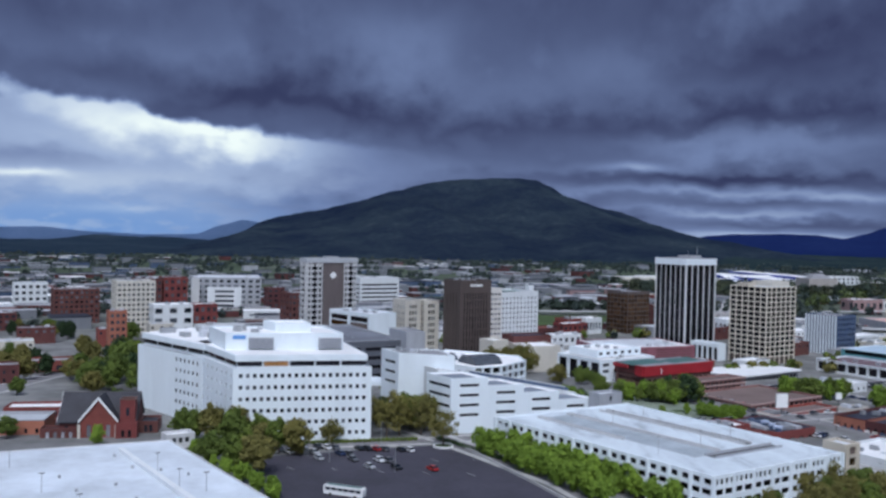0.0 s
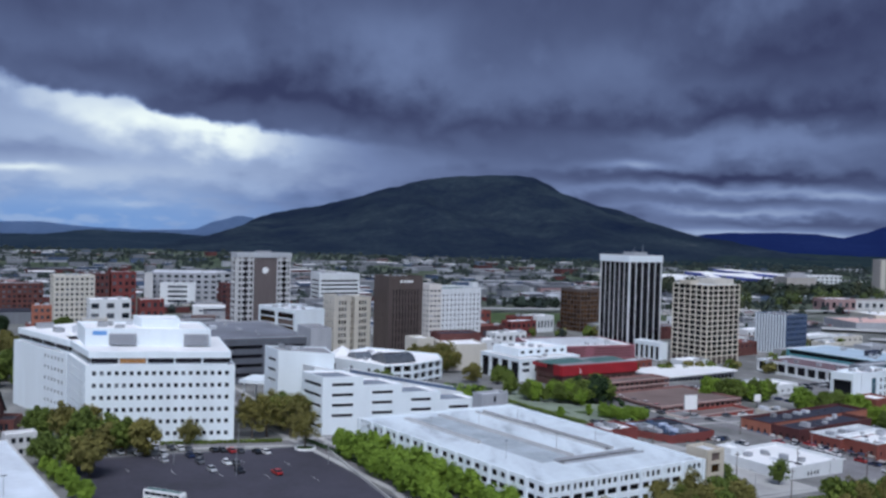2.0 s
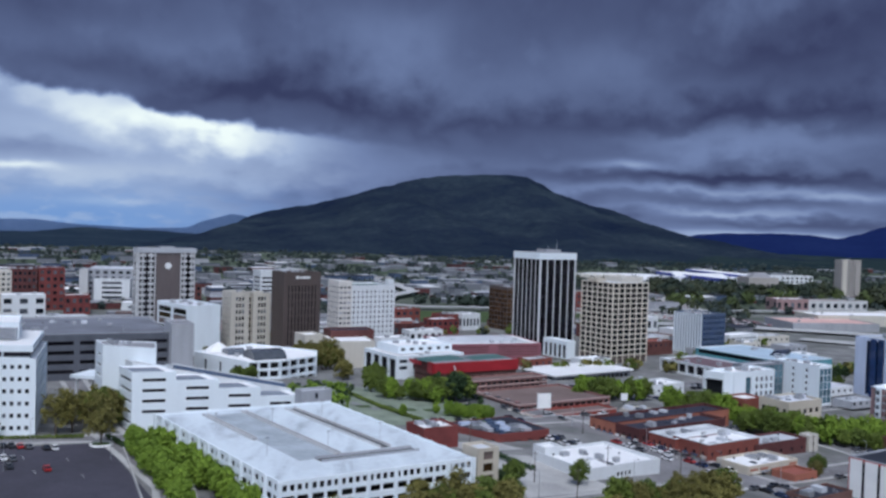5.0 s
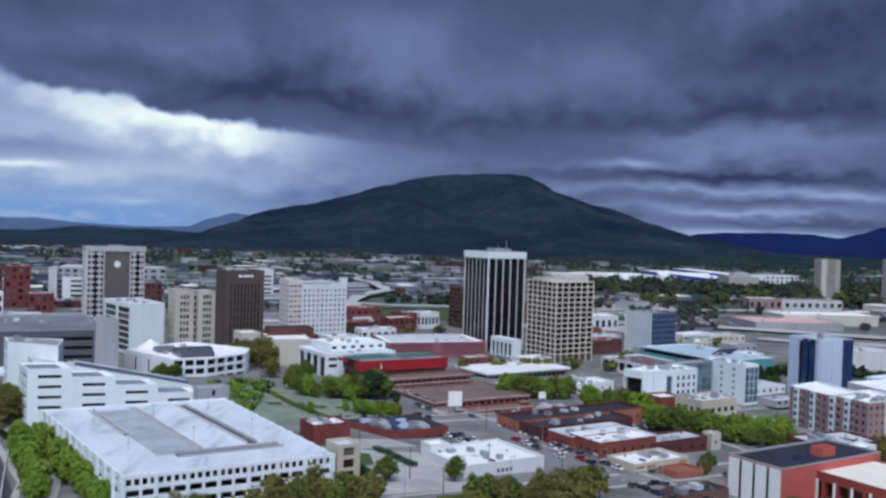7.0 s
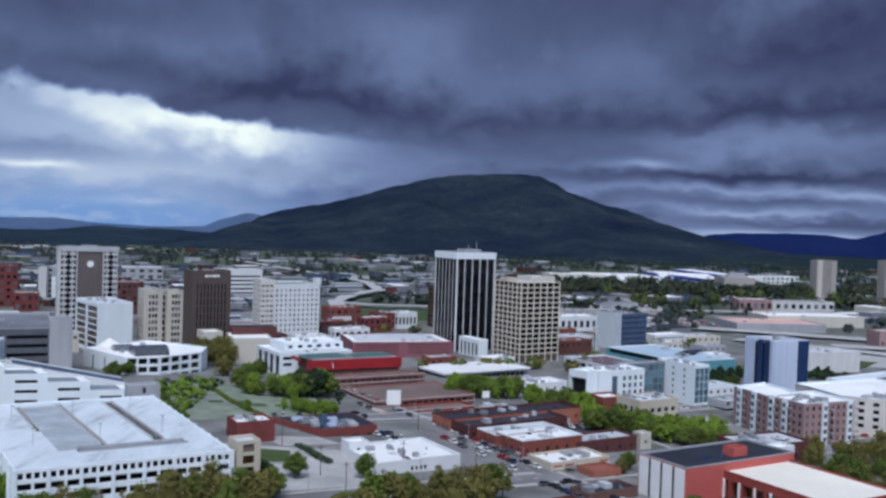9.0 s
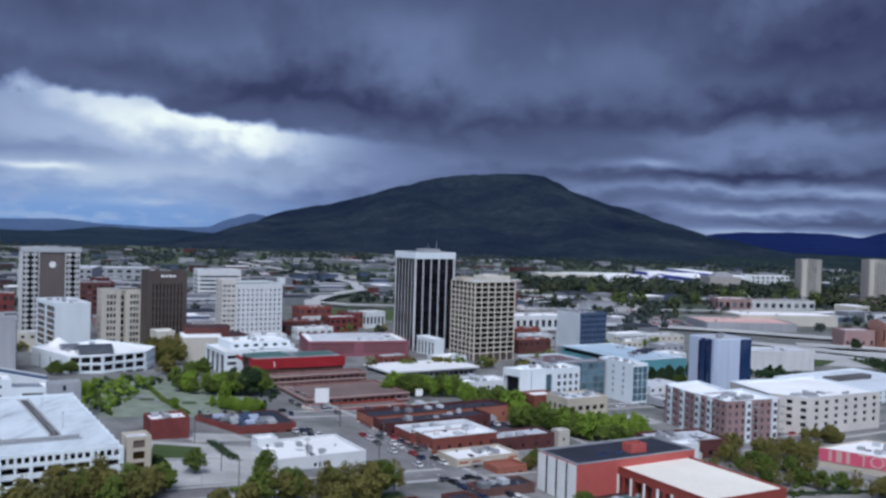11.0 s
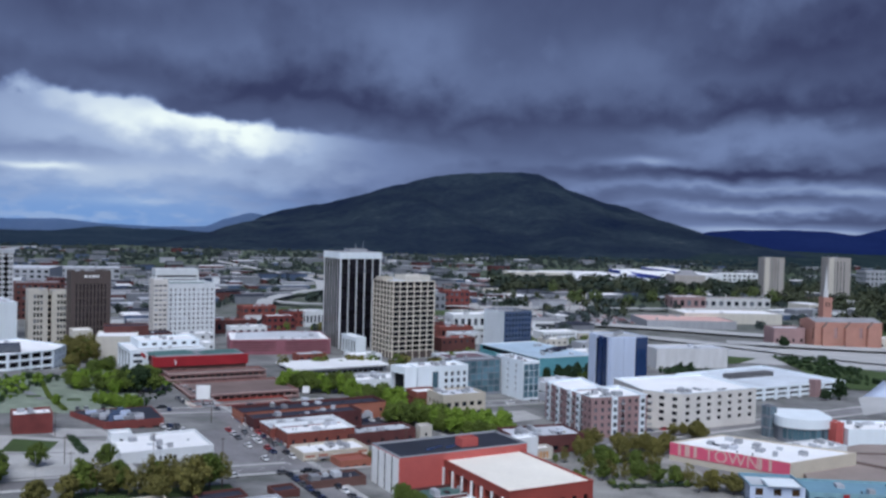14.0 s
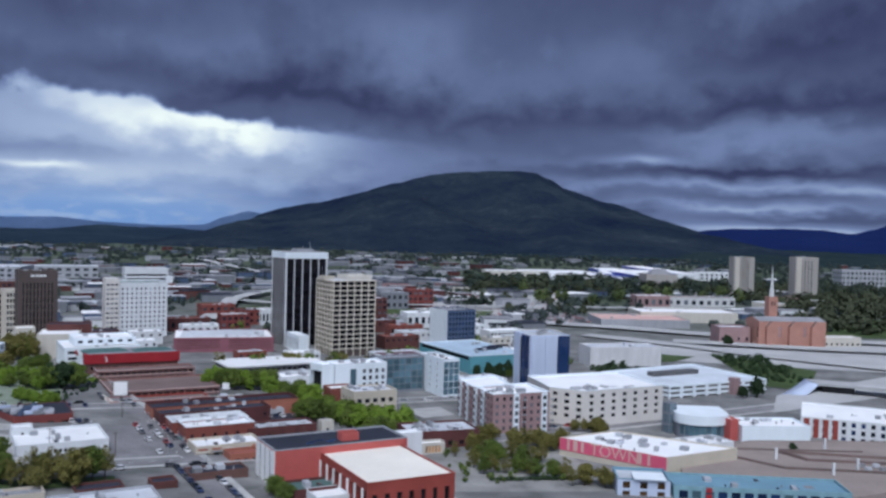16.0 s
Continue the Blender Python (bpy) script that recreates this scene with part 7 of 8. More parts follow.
def clear(x, y):
    if 100 < x < 430 and 860 < y < 1030:
        return False
    if 440 < x < 1000 and 590 < y < 860:
        return False
    if abs(x - 140) < 26 and y < 1350:
        return False
    for f in FAR:
        if f[1] - 40 < x < f[1] + f[4] + 12 and f[2] - 35 < y < f[2] + f[5] + 25:
            return False
    return True


rnd = random.Random(11)
placed, mass = 0, {}
while placed < 760:
    y = 760 + 700 * rnd.random() ** 1.3 if placed < 290 else 1100 + 1250 * rnd.random() ** 1.1
    x = 180 + (y * 0.56 + 60) * rnd.uniform(-1, 1)
    if x > 380 and rnd.random() < 0.65 or not clear(x, y):
        continue
    far_house(rnd, x, y, None if placed < 110 else mass)
    placed += 1
plain_town = tagged(new("far_town"), "mass of tiny far buildings below the mountain", "buildings", kind="stuff")
for mat, soup in mass.values():
    child("far_buildings", soup.mesh("far_buildings", mat), plain_town)


def woods(name, count, region, size, seed, label, mat=None, leaves=34):
    """Trees of the far town, as one wooded mass of leaf clumps."""
    r = random.Random(seed)
    v, f = [], []
    for _ in range(count):
        x, y = region(r)
        h = r.uniform(0.7, 1.3) * size
        z = ground_z(x, y)
        wd = h * r.uniform(0.35, 0.6)
        for _ in range(leaves):
            d = Vector((r.gauss(0, 1), r.gauss(0, 1), r.gauss(0, 1))).normalized() * r.uniform(0.45, 1.05)
            p = Vector((x + d.x * wd, y + d.y * wd, z + h * 0.56 + d.z * h * 0.46))
            n = (d + Vector((r.uniform(-0.5, 0.5), r.uniform(-0.5, 0.5), 0.4))).normalized()
            t = n.orthogonal().normalized()
            b = n.cross(t)
            s, k = wd * r.uniform(0.22, 0.44) * (34 / leaves) ** 0.5, len(v)
            v += [p - t * s - b * s * 0.7, p + t * s - b * s * 0.5, p + t * s * 0.7 + b * s * 0.8, p - t * s * 0.8 + b * s * 0.6]
            f.append((k, k + 1, k + 2, k + 3))
    tagged(new(name, mesh_of(name, v, f, mat or WOODS)), label, "trees", kind="stuff")


def spread(x0, x1, y0, y1, power=1.0):
    def pick(r):
        while True:
            y = y0 + (y1 - y0) * r.random() ** power
            x = x0 + (x1 - x0) * r.random()
            if clear(x, y):
                return x, y
    return pick


def fan(y0, y1, power):
    def pick(r):
        while True:
            y = y0 + (y1 - y0) * r.random() ** power
            x = 180 + (y * 0.56 + 80) * r.uniform(-1, 1)
            if clear(x, y):
                return x, y
    return pick


def belts(y0, y1, power):
    """Places in uneven belts and clumps, as trees stand along streets and gardens."""
    inner = fan(y0, y1, power)

    def pick(r):
        while True:
            x, y = inner(r)
            if noise.fractal((x * 0.008, y * 0.0045, 3.0), 1.0, 2.0, 3) + r.uniform(-0.25, 0.25) > 0.05:
                return x, y
    return pick


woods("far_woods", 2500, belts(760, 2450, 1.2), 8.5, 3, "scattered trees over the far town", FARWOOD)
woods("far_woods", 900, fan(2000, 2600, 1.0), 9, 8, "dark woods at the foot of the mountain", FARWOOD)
woods("river_woods", 230, spread(400, 1050, 1274, 1480), 17, 4, "belt of dark trees before the warehouses", None, 90)
woods("river_woods", 250, spread(400, 1050, 1264, 1450), 16, 14, "olive trees coming into leaf before the warehouses", WOODSO, 90)
woods("river_woods", 14, spread(470, 780, 1090, 1240), 19, 15, "fresh green trees before the river woods", WOODSG, 140)
woods("river_woods", 230, spread(760, 1150, 1000, 1200), 16, 5, "olive trees on the slope by the flats", WOODSO, 90)
woods("river_woods", 160, lambda r: (r.uniform(735, 1000), r.uniform(850, 1000)), 11, 16, "olive trees on the hillside beyond the church", WOODSO)
woods("river_woods", 60, spread(170, 420, 985, 1060), 10, 6, "trees along the slip road")


# ---- streets, lots and lawns ----
sheet("parking_lot", [(-14, 250), (78, 250), (31, 343), (-46, 322)], ASPHALT, 0.05, "worn dark asphalt parking lot below the office")
road("road", [(74, 262), (66, 292), (26, 362), (5, 410), (-20, 470)], 8, ROADM, 0.07, "grey side street between the lot and garage", kerb=2.2)
road("road", [(-110, 330), (-40, 338), (30, 350), (48, 356)], 8, ROADM, 0.07, "grey street in front of the office", kerb=2.0)
sheet("forecourt", [(222, 322), (258, 340), (226, 392), (206, 372)], ROADM, 0.04, "grey paving between the shops and yard")
road("road", [(60, 236), (118, 258), (168, 284), (215, 310), (300, 356), (350, 384), (470, 450), (560, 500)], 11, ROADM, 0.08, "grey cross street beside the garage", kerb=2.4)
road("road", [(300, 262), (258, 334), (224, 394), (200, 428), (160, 500), (120, 570)], 14, ROADM, 0.1, "broad grey street with parked cars", kerb=2.6)
road("road", [(178, 408), (240, 440), (320, 472), (400, 512), (470, 560)], 10, ROADM, 0.09, "grey cross street by the brick garage", kerb=2.2)
road("road", [(372, 270), (350, 330), (325, 400), (290, 470), (260, 530)], 9, ROADM, 0.08, "grey tree-lined street", kerb=2.2)
road("road", [(-176, 640), (-161, 569), (-166, 500), (-172, 450), (-190, 400)], 11, ROADM, 0.07, "grey street down the hill", kerb=2.0)
sheet("forecourt", [(160, 290), (206, 314), (190, 338), (150, 322)], PAVE, 0.05, "pale concrete forecourt beside the garage")
sheet("forecourt", [(150, 324), (192, 338), (182, 352), (138, 350)], PAVE, 0.045, "pale parking yard beside the white shop")
sheet("plaza", [(352, 312), (428, 322), (415, 398), (338, 356)], PLAZAM, 0.05, "pale plaza among small trees")
sheet("lawn", [(150, 326), (166, 330), (164, 346), (146, 346)], GRASS, 0.08, "green lawn by the brick block")
sheet("lawn", [(195, 270), (245, 296), (240, 306), (190, 282)], GRASS, 0.08, "rough lawn under olive trees")
sheet("garden_path", [(125, 419), (128, 421), (83, 469), (79, 467)], ROOFG, 0.12, "dark paved walk across the garden")
sheet("garden", [(112, 384), (180, 404), (150, 480), (84, 474)], GARDEN, 0.05, "paved garden court with planted beds")
for k in range(6):
    x, y = 108 + 10 * (k % 6) + 3 * (k // 6), 420 + 13 * (k // 6) + 2 * (k % 3)
    sheet("garden_bed", [(x, y), (x + 6, y + 2), (x + 4, y + 7), (x - 2, y + 5)], GRASS, 0.14, "planted garden bed", step=4)

# painted bays on the lot
e0, e1 = Vector((88, -12)) / 88.8, Vector((-31, 55)) / 63.1
lot = tagged(new("bay_marking"), "worn white parking bay lines", "marking", kind="structure")
for row in (12, 38):
    for k in range(0, 24, 5):
        p = Vector((-22, 302)) + e0 * (4 + 3.0 * k) + e1 * row * 0.8
        box_part("bay_line", lot, PAINT, (p.x, p.y, ground_z(p.x, p.y) + 0.09), (0.13, 5.0, 0.02), math.atan2(e1.y, e1.x) - math.pi / 2)
for a, b, n in (((258, 334), (224, 394), 9), ((215, 310), (300, 356), 12), ((200, 428), (160, 500), 10)):
    a, b = Vector(a), Vector(b)
    for k in range(n):
        p = a + (b - a) * ((k + 0.5) / n)
        box_part("lane_line", lot, PAINT, (p.x, p.y, ground_z(p.x, p.y) + 0.125), (3.0, 0.25, 0.02), math.atan2(b.y - a.y, b.x - a.x))


# ---- trees near the camera ----
for x, y, h in ((392, 573, 8.0), (399, 577, 7.4), (406, 581, 8.2), (413, 584, 7.6), (420, 588, 8.0), (384, 569, 6.8), (427, 592, 7.0)):
    tree("dark", x, y, h)
for kind, x, y, h in (("olive", -10, 346, 8), ("green", 19, 388, 11), ("dark", 10, 388, 9), ("bare", 10.5, 355.5, 14), ("bare", 15.5, 358, 16), ("bare", 24, 359, 14), ("green", 20, 370, 13), ("bare", 27.5, 366, 14), ("bare", 31, 340, 13)):
    tree(kind, x, y, h)
for kind, x, y, h in (
        ("olive", -184, 640, 13), ("green", -150, 604, 14), ("dark", -225, 736, 13), ("green", -247, 762, 12), ("dark", -173, 820, 12), ("green", -157, 440, 8), ("green", -103, 400, 10), ("green", -128, 600, 13), ("dark", -100, 640, 14)):
    tree(kind, x, y, h)
for kind, x, y, h in (("olive", 108, 502, 10), ("green", 126, 485, 8), ("bright", 137, 410, 5), ("green", 123, 465, 9), ("green", 126, 506, 9)):
    tree(kind, x, y, h)
for kind, x, y, h in (
        ("olive", 80, 568, 14), ("green", 124, 519, 8), ("green", 170, 311, 8), ("green", 193, 316, 8),
        ("green", 203, 300, 7), ("olive", 195, 275, 8), ("green", 292, 352, 7), ("olive", 288, 345, 6), ("olive", 188, 268, 8), ("olive", 222, 282, 8)):
    tree(kind, x, y, h)
for kind, x, y, h in (
        ("olive", 384, 395, 8), ("olive", 394, 382, 8), ("olive", 405, 391, 7), ("olive", 417, 398, 7), ("green", 384, 356, 8), ("green", 392, 345, 7), ("green", 399, 339, 7), ("green", 406, 338, 7), ("olive", 418, 330, 8), ("olive", 425, 326, 8), ("dark", 552, 524, 11),
        ("dark", 542, 520, 7), ("dark", 480, 608, 6), ("dark", 487, 609, 6), ("olive", 427, 422, 6), ("olive", 440, 426, 6), ("dark", 522, 388, 5), ("dark", 603, 745, 9), ("green", 353, 314, 7), ("green", 301, 296, 7), ("green", 306, 288, 7), ("olive", 375, 378, 8), ("green", 378, 340, 7), ("green", 376, 362, 6)):
    tree(kind, x, y, h)
tree_row("bright", (75, 268), (42, 336), 14, 9.0)
tree_row("bright", (94, 262), (50, 334), 13, 9.5)
GB, GO, OL, DK = ("green", "bright", "bright"), ("green", "olive"), ("olive", "bare", "green", "bare"), ("dark", "dark", "green")
woods("garden_shrubs", 150, spread(84, 176, 388, 480), 2.3, 21, "dark green shrubs in the paved garden", LEAFD)
woods("garden_shrubs", 110, spread(84, 170, 392, 480), 3.0, 24, "fresh green shrubs in the paved garden", LEAFB)
grove(GB, (229, 486), (266, 488), 9, 13, 10.5)
grove(GB, (268, 462), (296, 444), 9, 9, 11)
grove(GB, (290, 428), (344, 398), 12, 21, 11.5)
grove(("green",), (300, 420), (340, 394), 8, 8, 9)
grove(("green", "bright"), (128, 456), (156, 444), 12, 12, 8.5)
grove(("bright",), (156, 413), (176, 412), 7, 9, 6.5)
grove(DK, (150, 450), (168, 458), 12, 9, 12)
grove(OL, (88, 548), (98, 556), 8, 6, 15)
grove(("green",), (118, 500), (130, 508), 5, 3, 8)
grove(("green",), (52, 480), (64, 486), 6, 4, 7)
grove(("bright",), (90, 424), (95, 420), 4, 3, 8)
grove(OL, (198, 278), (240, 300), 11, 14, 10.5)
grove(OL, (104, 246), (166, 278), 7, 14, 9)
grove(DK, (158, 302), (166, 285), 4, 5, 8)
grove(("dark", "green"), (392, 556), (408, 564), 5, 6, 7)
grove(OL, (392, 388), (418, 384), 9, 8, 8)
grove(("bare", "bare", "green"), (374, 352), (400, 342), 12, 8, 7)
grove(("olive",), (431, 423), (441, 416), 4, 4, 7)
grove(("bare", "green", "bare"), (366, 372), (408, 366), 14, 9, 7)
woods("plaza_shrubs", 50, lambda r: (lambda a, b: (358 + 52 * a + 6 * b, 322 + 8 * a + 56 * b))(r.random(), r.random()), 2.4, 27, "green shrubs on the plaza", LEAF)
grove(("bare",), (404, 336), (424, 328), 10, 5, 7)
grove(("olive", "bare"), (368, 391), (384, 396), 5, 5, 7)
woods("verge_shrubs", 30, lambda r: (r.uniform(464, 500), r.uniform(592, 602)), 4.5, 22, "dark green shrubs on the verge", LEAFD)
grove(("green", "green", "dark"), (-150, 600), (-104, 440), 18, 14, 14)
grove(GO, (-230, 640), (-190, 520), 20, 8, 10)
grove(DK, (-104, 590), (-96, 545), 12, 6, 13)
grove(GO, (14, 442), (24, 424), 7, 6, 12)
grove(("bare",), (2, 380), (16, 372), 6, 4, 12)
grove(("green", "bare"), (13, 390), (29, 372), 4, 4, 12)
grove(GO, (-66, 357), (-20, 322), 9, 9, 12.5)
grove(GO, (-50, 318), (-32, 300), 6, 4, 12)
grove(("bright",), (-58, 328), (-22, 268), 4, 11, 6)
grove(GO, (-146, 500), (-118, 440), 12, 8, 12)
tree_row("bright", (150, 420), (172, 414), 4, 5.0)
woods("bank_shrubs", 110, lambda r: (586 + r.uniform(-16, 20), r.uniform(566, 680)), 4.2, 23, "dark green shrubs on the bank", LEAFD, 60)
sheet("lawn", [(514, 642), (532, 648), (556, 676), (524, 690)], GRASS, 0.5, "green lawn in the bend of the ramp")
tree_row("green", (430, 440), (470, 470), 5, 5.0)


# clipped hedges as leafy strips
def hedge(p, q, w, h, seed):
    r = random.Random(seed)
    p, q = Vector(p), Vector(q)
    v, f = [], []
    for _ in range(int((q - p).length * 26)):
        c = p + (q - p) * r.random()
        n = (q - p).normalized()
        c = c + Vector((-n.y, n.x)) * r.uniform(-0.5, 0.5) * w
        a = Vector((r.uniform(-1, 1), r.uniform(-1, 1), r.uniform(-1, 1))).normalized()
        b = a.orthogonal().normalized()
        o = Vector((c.x, c.y, ground_z(c.x, c.y) + h * r.random() ** 0.6))
        t, k = 0.32 * r.uniform(0.7, 1.3), len(v)
        v += [o - a * t, o + b * t, o + a * t, o - b * t]
        f.append((k, k + 1, k + 2, k + 3))
    tagged(new("hedge", mesh_of("hedge", v, f, random.choice((LEAF, LEAFD)))), "low dark green hedge beside the paving", "hedge", "clipped hedges")


for k, (p, q, w, h) in enumerate((((166, 352), (180, 330), 3.0, 1.8), ((98, 420), (116, 388), 2.0, 1.6), ((104, 470), (128, 424), 2.0, 1.5), ((128, 424), (146, 398), 2.0, 1.6), ((186, 292), (210, 304), 2.5, 1.4), ((376, 372), (404, 366), 2.0, 1.3), ((380, 330), (420, 338), 2.2, 1.4), ((64, 300), (30, 352), 2.0, 1.2), ((-20, 344), (22, 350), 1.6, 1.2), ((150, 470), (176, 480), 2.6, 1.6))):
    hedge(p, q, w, h, k)


# leafy street planting between the towers
LINES = (((206, 566), (300, 606)), ((312, 596), (332, 628)), ((334, 640), (372, 668)), ((420, 600), (452, 614)), ((110, 588), (150, 606)), ((-66, 586), (-8, 606)), ((62, 600), (96, 574)), ((384, 706), (462, 760)), ((150, 762), (290, 790)), ((-160, 560), (-112, 640)), ((20, 596), (40, 606)), ((-10, 700), (80, 740)))


def along(r):
    (x0, y0), (x1, y1) = LINES[r.randrange(len(LINES))]
    t = r.random()
    return x0 + (x1 - x0) * t + r.uniform(-3, 3), y0 + (y1 - y0) * t + r.uniform(-3, 3)


woods("street_planting", 60, along, 7.5, 31, "green street trees between the towers", LEAF)
woods("street_planting", 50, along, 7.0, 32, "olive street trees between the towers", LEAFO)


# ---- cars ----
def car_meshes(name, mat):
    s = Soup()
    ring = [(-2.2, 0.35), (-2.25, 0.75), (-1.9, 0.95), (1.1, 0.95), (2.15, 0.82), (2.25, 0.4), (1.9, 0.3), (-1.9, 0.3)]
    k = len(ring)
    for y in (-0.85, 0.85):
        s.v += [(x, y, z) for x, z in ring]
    s.f += [tuple(range(k)), tuple(range(2 * k - 1, k - 1, -1))] + [(i, (i + 1) % k, k + (i + 1) % k, k + i)[::-1] for i in range(k)]
    n = len(s.v)
    s.v += [(-1.15, -0.68, 1.45), (0.45, -0.68, 1.45), (0.45, 0.68, 1.45), (-1.15, 0.68, 1.45), (-1.15, -0.68, 1.5), (0.45, -0.68, 1.5), (0.45, 0.68, 1.5), (-1.15, 0.68, 1.5)]
    s.f += [(n + 4, n + 5, n + 6, n + 7), (n, n + 1, n + 5, n + 4), (n + 1, n + 2, n + 6, n + 5), (n + 2, n + 3, n + 7, n + 6), (n + 3, n, n + 4, n + 7)]
    g = Soup()
    g.v = [(-1.85, -0.78, 0.95), (1.1, -0.78, 0.95), (1.1, 0.78, 0.95), (-1.85, 0.78, 0.95), (-1.15, -0.66, 1.45), (0.45, -0.66, 1.45), (0.45, 0.66, 1.45), (-1.15, 0.66, 1.45)]
    g.f = [(0, 1, 5, 4), (1, 2, 6, 5), (2, 3, 7, 6), (3, 0, 4, 7)]
    return s.mesh("body", mat), g.mesh("glasshouse", GLASS)


def wheel_mesh():
    v, f, k = [], [], 10
    for y in (-0.12, 0.12):
        v += [(0.33 * math.cos(6.283 * i / k), y, 0.33 * math.sin(6.283 * i / k)) for i in range(k)]
    f = [(i, (i + 1) % k, k + (i + 1) % k, k + i) for i in range(k)] + [tuple(range(k))[::-1], tuple(range(k, 2 * k))]
    return mesh_of("wheel", v, f, RUBBER)


CARS = {}
for word, col in (("white", (0.75, 0.75, 0.76)), ("black", (0.012, 0.012, 0.015)), ("silver", (0.4, 0.41, 0.43)), ("red", (0.35, 0.02, 0.02)), ("dark blue", (0.02, 0.035, 0.1)), ("grey", (0.1, 0.1, 0.11))):
    CARS[word] = car_meshes(word, surf(word.replace(" ", "_") + "_car_paint", col, 0.3, 0.05, 0.5, 4.0, 0.0, spec=0.6))
WHEEL = wheel_mesh()


def car(word, x, y, deg, wheels=True):
    body, win_mesh = CARS[word]
    ob = tagged(new("car"), f"{word} car parked on the asphalt", "car", "parked cars")
    ob.matrix_basis = pose(x, y, ground_z(x, y) + 0.12, 0, 0, deg) @ Matrix.Scale(1.12, 4)
    child("body", body, ob)
    child("glasshouse", win_mesh, ob)
    if wheels:
        for wx in (-1.4, 1.4):
            for wy in (-0.8, 0.8):
                child("wheel", WHEEL, ob, m=Matrix.Translation((wx, wy, 0.33)))


rc = random.Random(5)
words = ("white", "black", "silver", "black", "red", "dark blue", "grey", "white", "grey")
for row, slots in ((47, (2, 3, 5, 6, 8, 9, 10, 13, 14, 15, 16, 18, 19)), (36, (1, 3, 4, 6, 9, 10)), (26, (5, 9, 12, 13)), (14, (9, 12, 16))):
    for k in slots:
        p = Vector((-22, 302)) + e0 * (5.5 + 3.0 * k) + e1 * row * 0.95
        car(rc.choice(words), p.x, p.y, math.degrees(math.atan2(e1.y, e1.x)) + rc.choice((0, 180)))
for a, b, n, off in (((250, 350), (230, 384), 7, 1.6), ((296, 268), (262, 326), 11, 5.4), ((296, 268), (262, 326), 11, -5.4), ((206, 416), (166, 486), 10, -5.2), ((120, 262), (160, 282), 6, -3.4), ((244, 444), (316, 472), 11, 3.4), ((322, 474), (396, 510), 11, -3.4), ((346, 342), (326, 396), 9, -3.4), ((286, 474), (264, 524), 8, 3.2), ((196, 302), (216, 312), 4, -7.5), ((256, 334), (226, 388), 9, 5.6), ((256, 334), (226, 388), 9, -5.6), ((196, 432), (164, 490), 8, 5.6), ((216, 306), (300, 352), 10, -4.4), ((346, 338), (328, 390), 8, 3.6), ((350, 388), (460, 448), 12, 4.2), ((180, 412), (238, 440), 6, 3.6)):
    a, b = Vector(a), Vector(b)
    d = (b - a).normalized()
    for k in range(n):
        if rc.random() < 0.65:
            p = a + (b - a) * ((k + 0.5) / n) + Vector((-d.y, d.x)) * off
            car(rc.choice(words), p.x, p.y, math.degrees(math.atan2(d.y, d.x)) + rc.choice((0, 180)), wheels=p.y < 380)
pl = tagged(new("planter"), "round white planter kerb on the lot's corner", "planter")
s = Soup()
ring = [(31 + r * math.cos(6.2832 * k / 24), 340 + r * math.sin(6.2832 * k / 24)) for r in (3.8, 3.2) for k in range(24)]
zp = ground_z(31, 340)
for k in range(24):
    m = (k + 1) % 24
    a, b, c, d = ring[k], ring[m], ring[24 + m], ring[24 + k]
    s.quad((*a, zp - 0.2), (*b, zp - 0.2), (*b, zp + 0.7), (*a, zp + 0.7))
    s.quad((*a, zp + 0.7), (*b, zp + 0.7), (*c, zp + 0.7), (*d, zp + 0.7))
    s.quad((*d, zp + 0.7), (*c, zp + 0.7), (*c, zp + 0.3), (*d, zp + 0.3))
child("rim", s.mesh("rim", WHITEPAINT), pl)
s = Soup()
s.v, s.f = [(x, y, zp + 0.45) for x, y in ring[24:]], [tuple(range(24))]
child("soil", s.mesh("soil", GRASS), pl, "green planted bed inside the rim")
lw = tagged(new("lot_wall"), "low pale concrete wall along the parking lot", "wall")
for (x0, y0), (x1, y1) in (((36, 346), (46, 318)), ((46, 318), (56, 290)), ((56, 290), (66, 262))):
    box_part("wall_segment", lw, PAVE, ((x0 + x1) / 2, (y0 + y1) / 2, ground_z((x0 + x1) / 2, (y0 + y1) / 2) + 0.4), (math.hypot(x1 - x0, y1 - y0), 0.5, 1.1), math.atan2(y1 - y0, x1 - x0))
bus = tagged(new("bus"), "white bus with dark windows parked on the lot", "bus")
bus.matrix_basis = pose(-4, 277, ground_z(-4, 277) + 0.05, 0, 0, -26)
s = Soup()
side = [(-6.4, 0.45), (6.3, 0.45), (6.5, 1.0), (6.5, 2.6), (6.2, 3.1), (-6.2, 3.1), (-6.5, 2.8), (-6.5, 0.9)]
for y in (-1.25, 1.25):
    s.v += [(x, y, z) for x, z in side]
s.f = [tuple(range(8)), tuple(range(15, 7, -1))] + [(k, 8 + k, 8 + (k + 1) % 8, (k + 1) % 8) for k in range(8)]
child("body", s.mesh("body", WHITEPAINT), bus)
for y in (-1.27, 1.27):
    for k in range(6):
        child("window", unit_box("window", GLASS), bus, m=Matrix.LocRotScale((-5.0 + 2.0 * k, y, 2.15), None, (1.75, 0.06, 0.9)))
child("roof_panel", unit_box("roof_panel", ROOFGREEN), bus, "dull green roof panel", Matrix.LocRotScale((0, 0, 3.14), None, (11.6, 1.6, 0.12)))
for wx in (-4.2, 4.0):
    for wy in (-1.15, 1.15):
        child("wheel", WHEEL, bus, m=Matrix.LocRotScale((wx, wy, 0.48), None, (1.45, 1.3, 1.45)))


